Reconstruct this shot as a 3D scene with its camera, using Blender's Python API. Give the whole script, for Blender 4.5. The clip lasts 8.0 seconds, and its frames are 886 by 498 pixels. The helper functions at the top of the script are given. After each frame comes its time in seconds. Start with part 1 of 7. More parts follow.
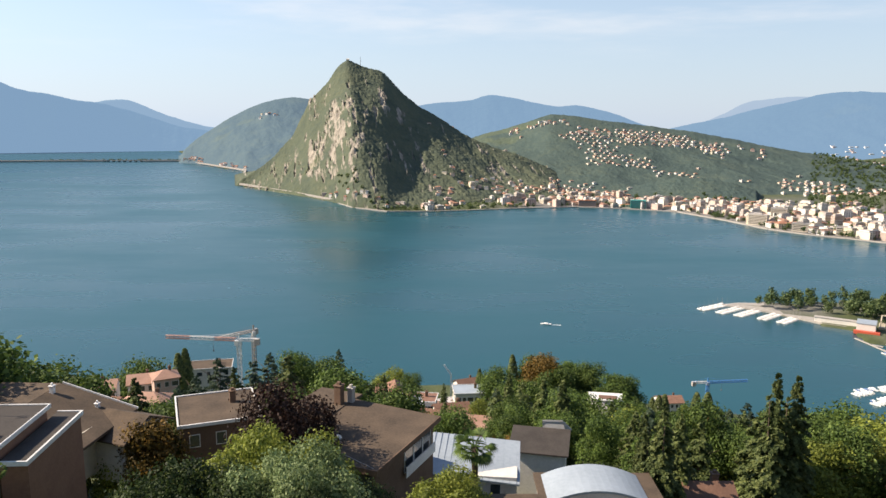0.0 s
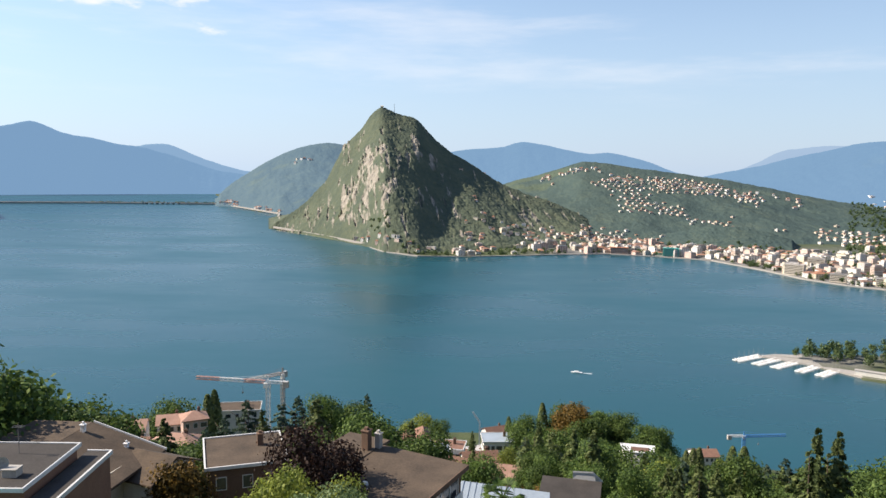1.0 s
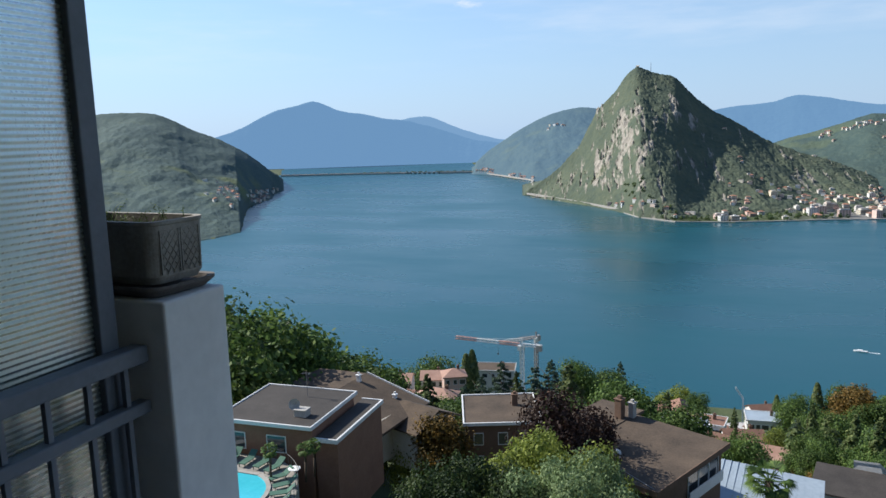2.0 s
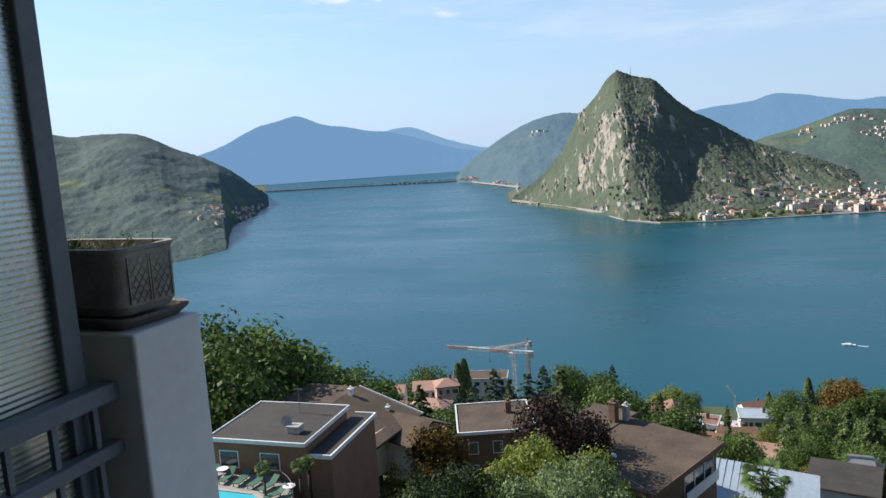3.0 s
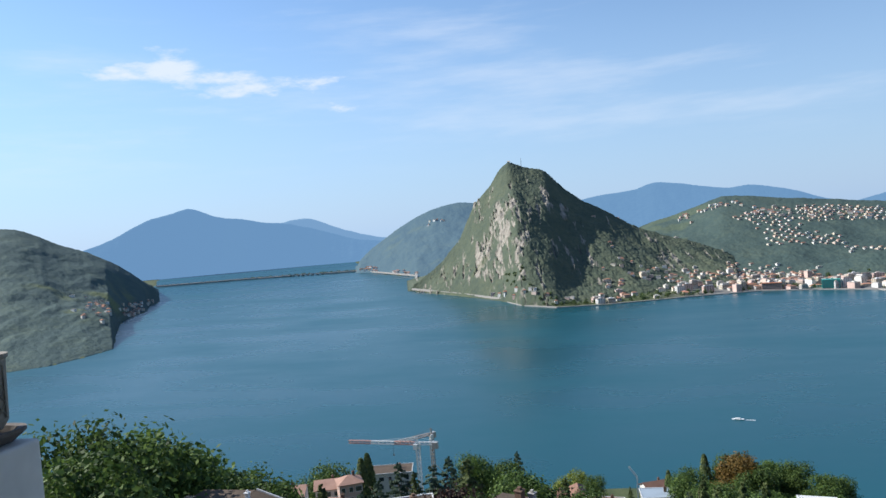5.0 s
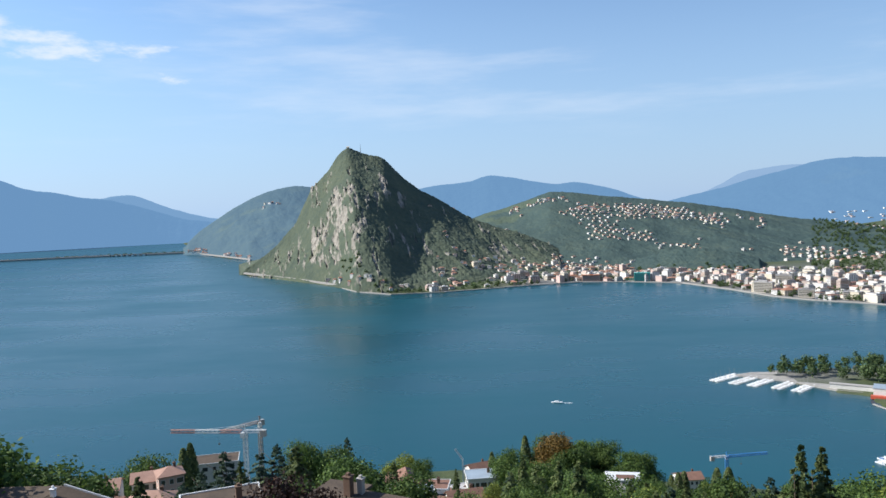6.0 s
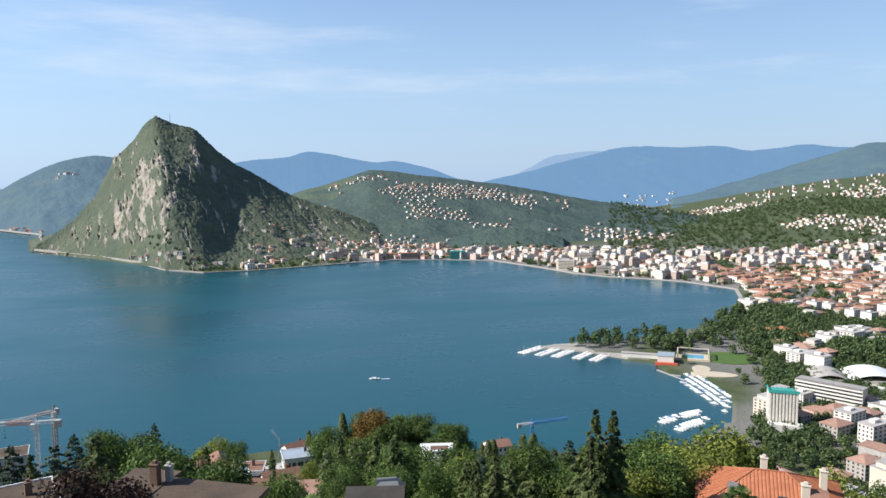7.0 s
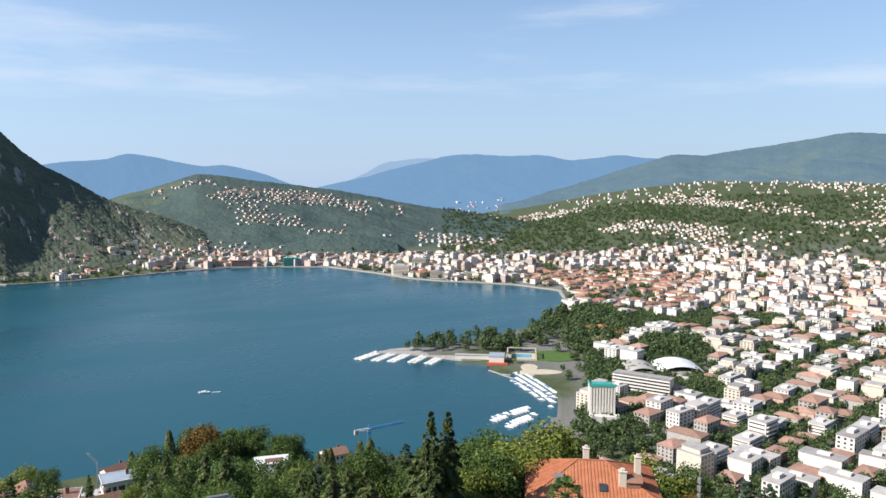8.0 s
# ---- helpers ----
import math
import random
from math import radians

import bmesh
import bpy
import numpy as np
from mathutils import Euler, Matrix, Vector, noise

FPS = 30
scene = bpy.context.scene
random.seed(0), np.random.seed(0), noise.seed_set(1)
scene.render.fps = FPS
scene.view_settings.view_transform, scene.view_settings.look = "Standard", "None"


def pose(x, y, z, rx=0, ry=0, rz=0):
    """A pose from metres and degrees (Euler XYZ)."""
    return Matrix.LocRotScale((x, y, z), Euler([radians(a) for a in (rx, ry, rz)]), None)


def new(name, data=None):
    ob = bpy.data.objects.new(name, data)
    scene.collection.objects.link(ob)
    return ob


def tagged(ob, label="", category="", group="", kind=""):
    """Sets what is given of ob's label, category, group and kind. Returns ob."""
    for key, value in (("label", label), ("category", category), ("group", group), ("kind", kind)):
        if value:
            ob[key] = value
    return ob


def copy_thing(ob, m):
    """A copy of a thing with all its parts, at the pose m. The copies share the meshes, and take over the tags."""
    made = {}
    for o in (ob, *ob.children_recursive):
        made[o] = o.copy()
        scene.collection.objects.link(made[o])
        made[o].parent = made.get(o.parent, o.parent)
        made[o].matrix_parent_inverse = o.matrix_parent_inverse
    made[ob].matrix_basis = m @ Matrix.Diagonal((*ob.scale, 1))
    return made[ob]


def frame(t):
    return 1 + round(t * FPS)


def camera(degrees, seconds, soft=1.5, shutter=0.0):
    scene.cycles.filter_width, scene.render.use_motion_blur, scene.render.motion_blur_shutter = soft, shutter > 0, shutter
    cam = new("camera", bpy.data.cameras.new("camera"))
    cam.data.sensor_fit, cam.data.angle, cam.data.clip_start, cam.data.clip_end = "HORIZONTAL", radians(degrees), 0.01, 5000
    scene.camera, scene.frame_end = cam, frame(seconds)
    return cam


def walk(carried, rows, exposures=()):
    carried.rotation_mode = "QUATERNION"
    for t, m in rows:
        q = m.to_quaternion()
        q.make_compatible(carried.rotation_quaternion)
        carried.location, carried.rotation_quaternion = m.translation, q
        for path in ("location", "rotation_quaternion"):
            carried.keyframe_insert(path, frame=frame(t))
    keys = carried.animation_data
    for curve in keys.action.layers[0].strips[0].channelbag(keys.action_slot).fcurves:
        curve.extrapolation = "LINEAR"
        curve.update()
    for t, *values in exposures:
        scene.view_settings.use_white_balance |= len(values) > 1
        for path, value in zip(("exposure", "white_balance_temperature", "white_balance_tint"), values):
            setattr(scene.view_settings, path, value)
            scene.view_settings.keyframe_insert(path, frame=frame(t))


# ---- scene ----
cam = camera(60.85, 8.0)
EYE_Z = 200.0          # eye height above the lake
PATH = [
    (0.0, pose(0.02, -0.15, 200, 80.10, -0.31, 0.00)),
    (0.5, pose(0.02, -0.14, 200, 81.08, -0.17, 4.24)),
    (1.0, pose(0.01, -0.13, 200, 83.51, -0.79, 2.41)),
    (1.5, pose(0.00, -0.11, 200, 82.76, -0.48, 9.12)),
    (2.0, pose(0.00, 0.00, 200, 81.08, 1.73, 21.27)),
    (2.2, pose(-0.01, 0.03, 200, 80.05, 0.88, 23.75)),
    (3.3, pose(-0.05, 0.13, 200, 83.06, 4.12, 19.14)),
    (3.5, pose(-0.06, 0.15, 200, 84.21, 3.26, 19.43)),
    (4.0, pose(-0.08, 0.23, 200, 87.39, 4.60, 19.73)),
    (4.2, pose(-0.08, 0.25, 200, 87.83, 4.47, 19.62)),
    (5.3, pose(-0.06, 0.29, 200, 87.58, 4.91, 9.27)),
    (5.5, pose(-0.05, 0.30, 200, 86.90, 5.02, 7.70)),
    (6.0, pose(-0.02, 0.30, 200, 86.23, 2.10, 0.03)),
    (6.5, pose(0.02, 0.30, 200, 85.42, -0.08, -7.95)),
    (7.0, pose(0.05, 0.30, 200, 84.24, 0.49, -13.55)),
    (7.5, pose(0.08, 0.30, 200, 84.24, 0.87, -18.98)),
    (8.0, pose(0.10, 0.30, 200, 84.65, -0.13, -26.02)),
]
# seconds, stops, kelvin, tint
EXPOSURE = [(0.0, 0.80, 7700, 14), (0.5, 0.80, 7600, 14), (1.0, 0.76, 7100, 12), (1.5, 0.66, 6600, 10), (2.0, 0.53, 6250, 8), (3.5, 0.67, 6600, 10),
            (5.5, 0.48, 6050, 8), (6.5, 0.58, 6300, 9), (8.0, 0.62, 6500, 11)]
walk(cam, PATH, EXPOSURE)

# ---- sky and sun ----
SUN_AZ, SUN_EL = -86.0, 37.0      # degrees right of ahead, degrees above the horizon
sun_dir = Vector((math.sin(radians(SUN_AZ)) * math.cos(radians(SUN_EL)),
                  math.cos(radians(SUN_AZ)) * math.cos(radians(SUN_EL)), math.sin(radians(SUN_EL))))
sun_data = bpy.data.lights.new("sun", "SUN")
sun_data.energy, sun_data.angle, sun_data.color = 4.8, radians(0.53), (1.0, 0.93, 0.82)
sun = new("sun", sun_data)
sun.matrix_world = Matrix.Translation((-300, 0, 400)) @ sun_dir.to_track_quat("Z", "Y").to_matrix().to_4x4()


def nodes_of(tree):
    """Short hand for making and joining nodes."""
    def make(kind, **values):
        n = tree.nodes.new(kind)
        for key, value in values.items():
            if key in n.inputs:
                n.inputs[key].default_value = value
            else:
                setattr(n, key, value)
        return n
    return make, tree.links.new


world = bpy.data.worlds.new("sky")
scene.world = world
world.use_nodes = True
world.node_tree.nodes.clear()
mk, ln = nodes_of(world.node_tree)
w_out = mk("ShaderNodeOutputWorld")
w_bg = mk("ShaderNodeBackground", Strength=1.0)
w_sky = mk("ShaderNodeTexSky", sky_type="NISHITA", sun_disc=False, sun_elevation=radians(SUN_EL),
           sun_rotation=radians(SUN_AZ), altitude=400, air_density=1.0, dust_density=0.2, ozone_density=4.0)
w_scale = mk("ShaderNodeVectorMath", operation="SCALE")
w_scale.inputs["Scale"].default_value = 0.12
ln(w_sky.outputs["Color"], w_scale.inputs[0])
w_co = mk("ShaderNodeTexCoord")
w_sep = mk("ShaderNodeSeparateXYZ")
ln(w_co.outputs["Generated"], w_sep.inputs[0])


def w_math(op, a, b=0.0, c=0.0):
    n = mk("ShaderNodeMath", operation=op)
    for k, v in enumerate((a, b, c)):
        if isinstance(v, (int, float)):
            n.inputs[k].default_value = v
        else:
            ln(v, n.inputs[k])
    return n.outputs[0]


def w_noise(vec_scale, scale, detail, offset=(0, 0, 0)):
    m = mk("ShaderNodeMapping", Scale=vec_scale, Location=offset)
    ln(w_co.outputs["Generated"], m.inputs["Vector"])
    n = mk("ShaderNodeTexNoise", Scale=scale, Detail=detail, Roughness=0.6)
    ln(m.outputs[0], n.inputs["Vector"])
    return n.outputs["Fac"]


def w_ramp(x, lo, hi):
    n = mk("ShaderNodeMapRange", interpolation_type="SMOOTHSTEP")
    n.inputs["From Min"].default_value, n.inputs["From Max"].default_value = lo, hi
    ln(x, n.inputs["Value"])
    return n.outputs["Result"]


az_out = w_math("ARCTAN2", w_sep.outputs["X"], w_sep.outputs["Y"])
el_out = w_sep.outputs["Z"]
# one ragged fair-weather cloud low over the far shore
cu_a = w_math("DIVIDE", w_math("ADD", az_out, radians(28.2)), radians(11.3))
cu_e = w_math("DIVIDE", w_math("SUBTRACT", w_math("ADD", el_out, w_math("MULTIPLY", az_out, 0.10)), 0.149), 0.031)
cu_r = w_math("SQRT", w_math("ADD", w_math("MULTIPLY", cu_a, cu_a), w_math("MULTIPLY", cu_e, cu_e)))
cu_n = w_noise((1, 1, 3.2), 11.0, 7)
cumulus = w_ramp(w_math("ADD", w_math("SUBTRACT", 1.0, cu_r), w_math("MULTIPLY", w_math("SUBTRACT", cu_n, 0.5), 3.2)), 0.25, 0.95)
cumulus = w_math("MULTIPLY", cumulus, 0.88)
# thin streaks of high cloud
wisp_band = w_math("MULTIPLY", w_ramp(el_out, 0.05, 0.13), w_ramp(w_noise((1.0, 1.0, 7.0), 2.2, 6, (3, 1, 0)), 0.47, 0.72))
wisp = w_math("MULTIPLY", wisp_band, 0.36)
cover = w_math("MAXIMUM", cumulus, wisp)
# pale morning mist low over the horizon
low = w_math("MULTIPLY", w_math("SUBTRACT", 1.0, w_ramp(el_out, -0.10, 0.42)), 0.97)
w_mix1 = mk("ShaderNodeMix", data_type="RGBA")
w_mix1.inputs["B"].default_value = (0.33, 0.455, 0.635, 1)
ln(low, w_mix1.inputs["Factor"])
ln(w_scale.outputs[0], w_mix1.inputs["A"])
# the air is brighter towards the sun
w_side = mk("ShaderNodeMapRange", interpolation_type="SMOOTHSTEP")
for key, value in (("From Min", -1.0), ("From Max", 0.9), ("To Min", 1.02), ("To Max", 0.82)):
    w_side.inputs[key].default_value = value
ln(az_out, w_side.inputs["Value"])
w_air = mk("ShaderNodeVectorMath", operation="SCALE")
ln(w_mix1.outputs["Result"], w_air.inputs[0])
ln(w_side.outputs["Result"], w_air.inputs["Scale"])
w_mix2 = mk("ShaderNodeMix", data_type="RGBA")
w_mix2.inputs["B"].default_value = (0.60, 0.63, 0.69, 1)
ln(cover, w_mix2.inputs["Factor"])
ln(w_air.outputs[0], w_mix2.inputs["A"])
ln(w_mix2.outputs["Result"], w_bg.inputs["Color"])
ln(w_bg.outputs[0], w_out.inputs["Surface"])

# ---- materials ----
def material(name, build):
    m = bpy.data.materials.new(name)
    m.use_nodes = True
    t = m.node_tree
    t.nodes.clear()
    make, link = nodes_of(t)
    out = make("ShaderNodeOutputMaterial")
    link(build(make, link), out.inputs["Surface"])
    return m


def ramp(make, link, fac, stops):
    n = make("ShaderNodeValToRGB")
    while len(n.color_ramp.elements) < len(stops):
        n.color_ramp.elements.new(0.5)
    for e, (p, c) in zip(n.color_ramp.elements, stops):
        e.position, e.color = p, (*c, 1)
    link(fac, n.inputs["Fac"])
    return n.outputs["Color"]


def mixed(make, link, fac, a, b, mode="MIX"):
    n = make("ShaderNodeMix", data_type="RGBA", blend_type=mode)
    for socket, v in (("Factor", fac), ("A", a), ("B", b)):
        if isinstance(v, (int, float)):
            n.inputs[socket].default_value = v
        elif isinstance(v, tuple):
            n.inputs[socket].default_value = (*v, 1)
        else:
            link(v, n.inputs[socket])
    return n.outputs["Result"]


def noise_at(make, link, scale, detail=4, rough=0.6, stretch=(1, 1, 1)):
    c = make("ShaderNodeNewGeometry")
    mp = make("ShaderNodeMapping", Scale=stretch)
    link(c.outputs["Position"], mp.inputs["Vector"])
    n = make("ShaderNodeTexNoise", Scale=scale, Detail=detail, Roughness=rough)
    link(mp.outputs[0], n.inputs["Vector"])
    return n.outputs["Fac"]


def bumped(make, link, fac, strength, distance):
    b = make("ShaderNodeBump", Strength=strength, Distance=distance)
    link(fac, b.inputs["Height"])
    return b.outputs["Normal"]


def surface(name, dark, light, scale, rough=0.8, bump=0.3, depth=0.01, metal=0.0, grain=8.0, vary=0.0, spec=0.4):
    """A plain surface with stains at one scale, grain at a finer one, relief, and a shift from piece to piece."""
    def build(make, link):
        big, fine = noise_at(make, link, scale, 4), noise_at(make, link, scale * grain, 3)
        both = mixed(make, link, 0.4, big, fine)
        col = ramp(make, link, both, [(0.3, dark), (0.7, light)])
        p = make("ShaderNodeBsdfPrincipled", Metallic=metal, Roughness=rough)
        p.inputs["Specular IOR Level"].default_value = spec
        if vary:
            oi = make("ShaderNodeObjectInfo")
            hs = make("ShaderNodeHueSaturation")
            mr = make("ShaderNodeMapRange")
            mr.inputs["To Min"].default_value, mr.inputs["To Max"].default_value = 1 - vary, 1 + vary
            link(oi.outputs["Random"], mr.inputs["Value"])
            link(mr.outputs["Result"], hs.inputs["Value"])
            link(col, hs.inputs["Color"])
            col = hs.outputs["Color"]
        link(col, p.inputs["Base Color"])
        if bump:
            link(bumped(make, link, fine, bump, depth), p.inputs["Normal"])
        return p.outputs[0]
    return material(name, build)


def island_surface(name, stops, rough=0.8, stain=0.25, scale=0.3):
    """Repeats in one mesh: the colour goes from piece to piece."""
    def build(make, link):
        g = make("ShaderNodeNewGeometry")
        n = make("ShaderNodeValToRGB")
        n.color_ramp.interpolation = "CONSTANT"
        while len(n.color_ramp.elements) < len(stops):
            n.color_ramp.elements.new(0.5)
        for e, (p0, c) in zip(n.color_ramp.elements, stops):
            e.position, e.color = p0, (*c, 1)
        link(g.outputs["Random Per Island"], n.inputs["Fac"])
        st = ramp(make, link, noise_at(make, link, scale, 4), [(0.3, (1 - stain,) * 3), (0.7, (1, 1, 1))])
        col = mixed(make, link, 1.0, n.outputs["Color"], st, "MULTIPLY")
        p = make("ShaderNodeBsdfPrincipled", Roughness=rough)
        link(col, p.inputs["Base Color"])
        return p.outputs[0]
    return material(name, build)


def foliage(name, dark, mid, light, scale=0.5, vary=0.18):
    def build(make, link):
        g = make("ShaderNodeNewGeometry")
        oi = make("ShaderNodeObjectInfo")
        n = noise_at(make, link, scale, 3)
        f = make("ShaderNodeMath", operation="ADD")
        m = make("ShaderNodeMath", operation="MULTIPLY_ADD")
        m.inputs[1].default_value, m.inputs[2].default_value = 0.45, -0.22
        link(g.outputs["Random Per Island"], m.inputs[0])
        link(m.outputs[0], f.inputs[0])
        link(n, f.inputs[1])
        col = ramp(make, link, f.outputs[0], [(0.25, dark), (0.5, mid), (0.8, light)])
        hs = make("ShaderNodeHueSaturation")
        mr = make("ShaderNodeMapRange")
        mr.inputs["To Min"].default_value, mr.inputs["To Max"].default_value = 1 - vary, 1 + vary
        link(oi.outputs["Random"], mr.inputs["Value"])
        link(mr.outputs["Result"], hs.inputs["Value"])
        link(col, hs.inputs["Color"])
        d = make("ShaderNodeBsdfPrincipled", Roughness=0.65)
        d.inputs["Specular IOR Level"].default_value = 0.25
        link(hs.outputs["Color"], d.inputs["Base Color"])
        tr = make("ShaderNodeBsdfTranslucent")
        link(hs.outputs["Color"], tr.inputs["Color"])
        mx = make("ShaderNodeMixShader", Fac=0.34)
        link(d.outputs[0], mx.inputs[1])
        link(tr.outputs[0], mx.inputs[2])
        return mx.outputs[0]
    return material(name, build)


def forest_cover(name, tree_size, dark, mid, light, rock=(0.27, 0.245, 0.21), haze_glow=None, haze_amount=0.0):
    """Wooded mountainside: crowns of trees, patches of kinds, bare rock and meadow where the mesh says so. A glow, if
    given, mixes in haze as emission.
    """
    def build(make, link):
        crowns = noise_at(make, link, 1.0 / tree_size, 3, 0.7)
        patch = noise_at(make, link, 0.12 / tree_size, 4)
        f = mixed(make, link, 0.5, crowns, patch)
        col = ramp(make, link, f, [(0.33, dark), (0.5, mid), (0.68, light)])
        a = make("ShaderNodeAttribute", attribute_name="rock")
        streak = noise_at(make, link, 0.09, 6, 0.72, (1.0, 1.0, 0.35))
        rcol = ramp(make, link, streak, [(0.32, tuple(v * 0.45 for v in rock)), (0.5, rock), (0.72, tuple(min(1, v * 1.45) for v in rock))])
        col = mixed(make, link, a.outputs["Fac"], col, rcol)
        a2 = make("ShaderNodeAttribute", attribute_name="meadow")
        col = mixed(make, link, a2.outputs["Fac"], col, (0.17, 0.19, 0.07))
        p = make("ShaderNodeBsdfPrincipled", Roughness=0.9)
        p.inputs["Specular IOR Level"].default_value = 0.15
        link(col, p.inputs["Base Color"])
        link(bumped(make, link, crowns, 0.55, tree_size * 0.5), p.inputs["Normal"])
        if not haze_glow:
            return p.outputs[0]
        # haze imitated by emission mixed over the lit woods
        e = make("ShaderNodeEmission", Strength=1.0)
        e.inputs["Color"].default_value = (*haze_glow, 1)
        mx = make("ShaderNodeMixShader", Fac=haze_amount)
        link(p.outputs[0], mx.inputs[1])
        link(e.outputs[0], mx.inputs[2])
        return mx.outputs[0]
    return material(name, build)


def water_mat():
    def build(make, link):
        ripple = noise_at(make, link, 0.9, 4, 0.6, (1, 0.6, 1))
        swell = noise_at(make, link, 0.012, 5, 0.6, (1, 0.35, 1))
        streak = noise_at(make, link, 0.0035, 5, 0.62, (0.7, 1.5, 1))
        p = make("ShaderNodeBsdfPrincipled", IOR=1.33)
        link(ramp(make, link, streak, [(0.35, (0.008, 0.062, 0.084)), (0.7, (0.013, 0.084, 0.108))]), p.inputs["Base Color"])
        r = make("ShaderNodeMapRange")
        r.inputs["From Min"].default_value, r.inputs["From Max"].default_value = 0.38, 0.66
        r.inputs["To Min"].default_value, r.inputs["To Max"].default_value = 0.24, 0.36
        link(streak, r.inputs["Value"])
        link(r.outputs["Result"], p.inputs["Roughness"])
        both = mixed(make, link, 0.7, ripple, swell)
        link(bumped(make, link, both, 0.16, 0.5), p.inputs["Normal"])
        return p.outputs[0]
    return material("lake_water", build)


M_WATER = water_mat()
# woods lightened in the base colour in place of haze
M_SUGARLOAF = forest_cover("haze_pale_steep_woodland", 9.0, (0.056, 0.076, 0.062), (0.084, 0.104, 0.072), (0.118, 0.130, 0.084), rock=(0.31, 0.28, 0.24))
# leaf colours carry a blue tint that imitates haze
M_LEFT = forest_cover("haze_blue_woodland", 12.0, (0.048, 0.078, 0.082), (0.070, 0.104, 0.098), (0.100, 0.132, 0.100))
# haze painted as a blue glow over the woods
M_RANGE = forest_cover("haze_glow_woodland", 14.0, (0.048, 0.078, 0.082), (0.070, 0.104, 0.098), (0.100, 0.132, 0.100), haze_glow=(0.140, 0.262, 0.440), haze_amount=0.28)
# blue-grey haze tint put into the hill's base colour
M_HILL = forest_cover("haze_blue_suburban_woodland", 12.0, (0.040, 0.066, 0.066), (0.058, 0.088, 0.080), (0.088, 0.116, 0.090))
# the far ranges emit blue to imitate haze
M_FAR = forest_cover("haze_glow_range", 40.0, (0.05, 0.08, 0.09), (0.06, 0.10, 0.11), (0.08, 0.12, 0.13), haze_glow=(0.140, 0.262, 0.440), haze_amount=0.78)
M_FAR2 = forest_cover("faint_haze_glow_range", 40.0, (0.05, 0.08, 0.09), (0.06, 0.10, 0.11), (0.08, 0.12, 0.13), haze_glow=(0.24, 0.345, 0.50), haze_amount=0.9)
M_FAR3 = forest_cover("second_haze_glow_range", 40.0, (0.05, 0.08, 0.09), (0.06, 0.10, 0.11), (0.08, 0.12, 0.13), haze_glow=(0.175, 0.30, 0.475), haze_amount=0.82)


def ground_mat():
    def build(make, link):
        big, fine = noise_at(make, link, 0.05, 5), noise_at(make, link, 0.7, 4)
        green = ramp(make, link, mixed(make, link, 0.5, big, fine), [(0.35, (0.022, 0.036, 0.012)), (0.5, (0.05, 0.07, 0.02)), (0.7, (0.11, 0.12, 0.05))])
        paved = ramp(make, link, fine, [(0.3, (0.10, 0.10, 0.10)), (0.7, (0.24, 0.23, 0.21))])
        a = make("ShaderNodeAttribute", attribute_name="town")
        p = make("ShaderNodeBsdfPrincipled", Roughness=0.95)
        link(mixed(make, link, a.outputs["Fac"], green, paved), p.inputs["Base Color"])
        link(bumped(make, link, fine, 0.6, 0.4), p.inputs["Normal"])
        return p.outputs[0]
    return material("earth_and_grass", build)


M_GROUND = ground_mat()
M_BARK = surface("bark", (0.05, 0.035, 0.025), (0.13, 0.10, 0.075), 4, 0.95, 0.8, 0.03)
M_LEAF = foliage("green_leaves", (0.030, 0.057, 0.015), (0.075, 0.128, 0.030), (0.158, 0.225, 0.053))
M_LEAF_Y = foliage("yellow_green_leaves", (0.066, 0.092, 0.018), (0.165, 0.205, 0.036), (0.300, 0.330, 0.068))
M_LEAF_RED = foliage("dark_red_leaves", (0.012, 0.007, 0.007), (0.024, 0.012, 0.010), (0.050, 0.027, 0.020))
M_LEAF_SILVER = foliage("silvery_leaves", (0.09, 0.14, 0.055), (0.20, 0.28, 0.12), (0.36, 0.44, 0.22))
M_LEAF_RUST = foliage("autumn_leaves", (0.072, 0.054, 0.014), (0.156, 0.102, 0.024), (0.264, 0.156, 0.042))
M_NEEDLE = foliage("conifer_needles", (0.042, 0.066, 0.024), (0.104, 0.140, 0.048), (0.195, 0.225, 0.080))
# dark hedge leaves, darkened further in the colour to imitate deep shade
M_LEAF_DARK = foliage("shade_darkened_hedge_leaves", (0.010, 0.022, 0.008), (0.026, 0.046, 0.016), (0.066, 0.096, 0.028))
M_NEEDLE_BLUE = foliage("blue_green_needles", (0.036, 0.066, 0.048), (0.072, 0.114, 0.074), (0.132, 0.180, 0.114))
M_WALL_BROWN = surface("brown_render", (0.115, 0.070, 0.048), (0.175, 0.110, 0.076), 0.6, 0.9, 0.4, 0.01)
M_WALL_TERRA = surface("terracotta_render", (0.20, 0.098, 0.064), (0.27, 0.145, 0.095), 0.6, 0.9, 0.4, 0.01)
M_WALL_WHITE = surface("white_render", (0.54, 0.52, 0.49), (0.72, 0.70, 0.66), 0.5, 0.9, 0.3, 0.01)
M_WALL_PINK = surface("pink_render", (0.44, 0.30, 0.25), (0.58, 0.42, 0.35), 0.5, 0.9, 0.3, 0.01)
M_WALL_CREAM = surface("cream_render", (0.50, 0.45, 0.38), (0.64, 0.58, 0.49), 0.5, 0.9, 0.3, 0.01)
M_ROOF_BROWN = surface("brown_roof_gravel", (0.044, 0.033, 0.025), (0.130, 0.093, 0.065), 0.35, 0.95, 0.7, 0.03, grain=14)
M_ROOF_DARK = surface("dark_bitumen_roof", (0.030, 0.026, 0.024), (0.068, 0.059, 0.053), 0.4, 0.9, 0.5, 0.02, grain=14)
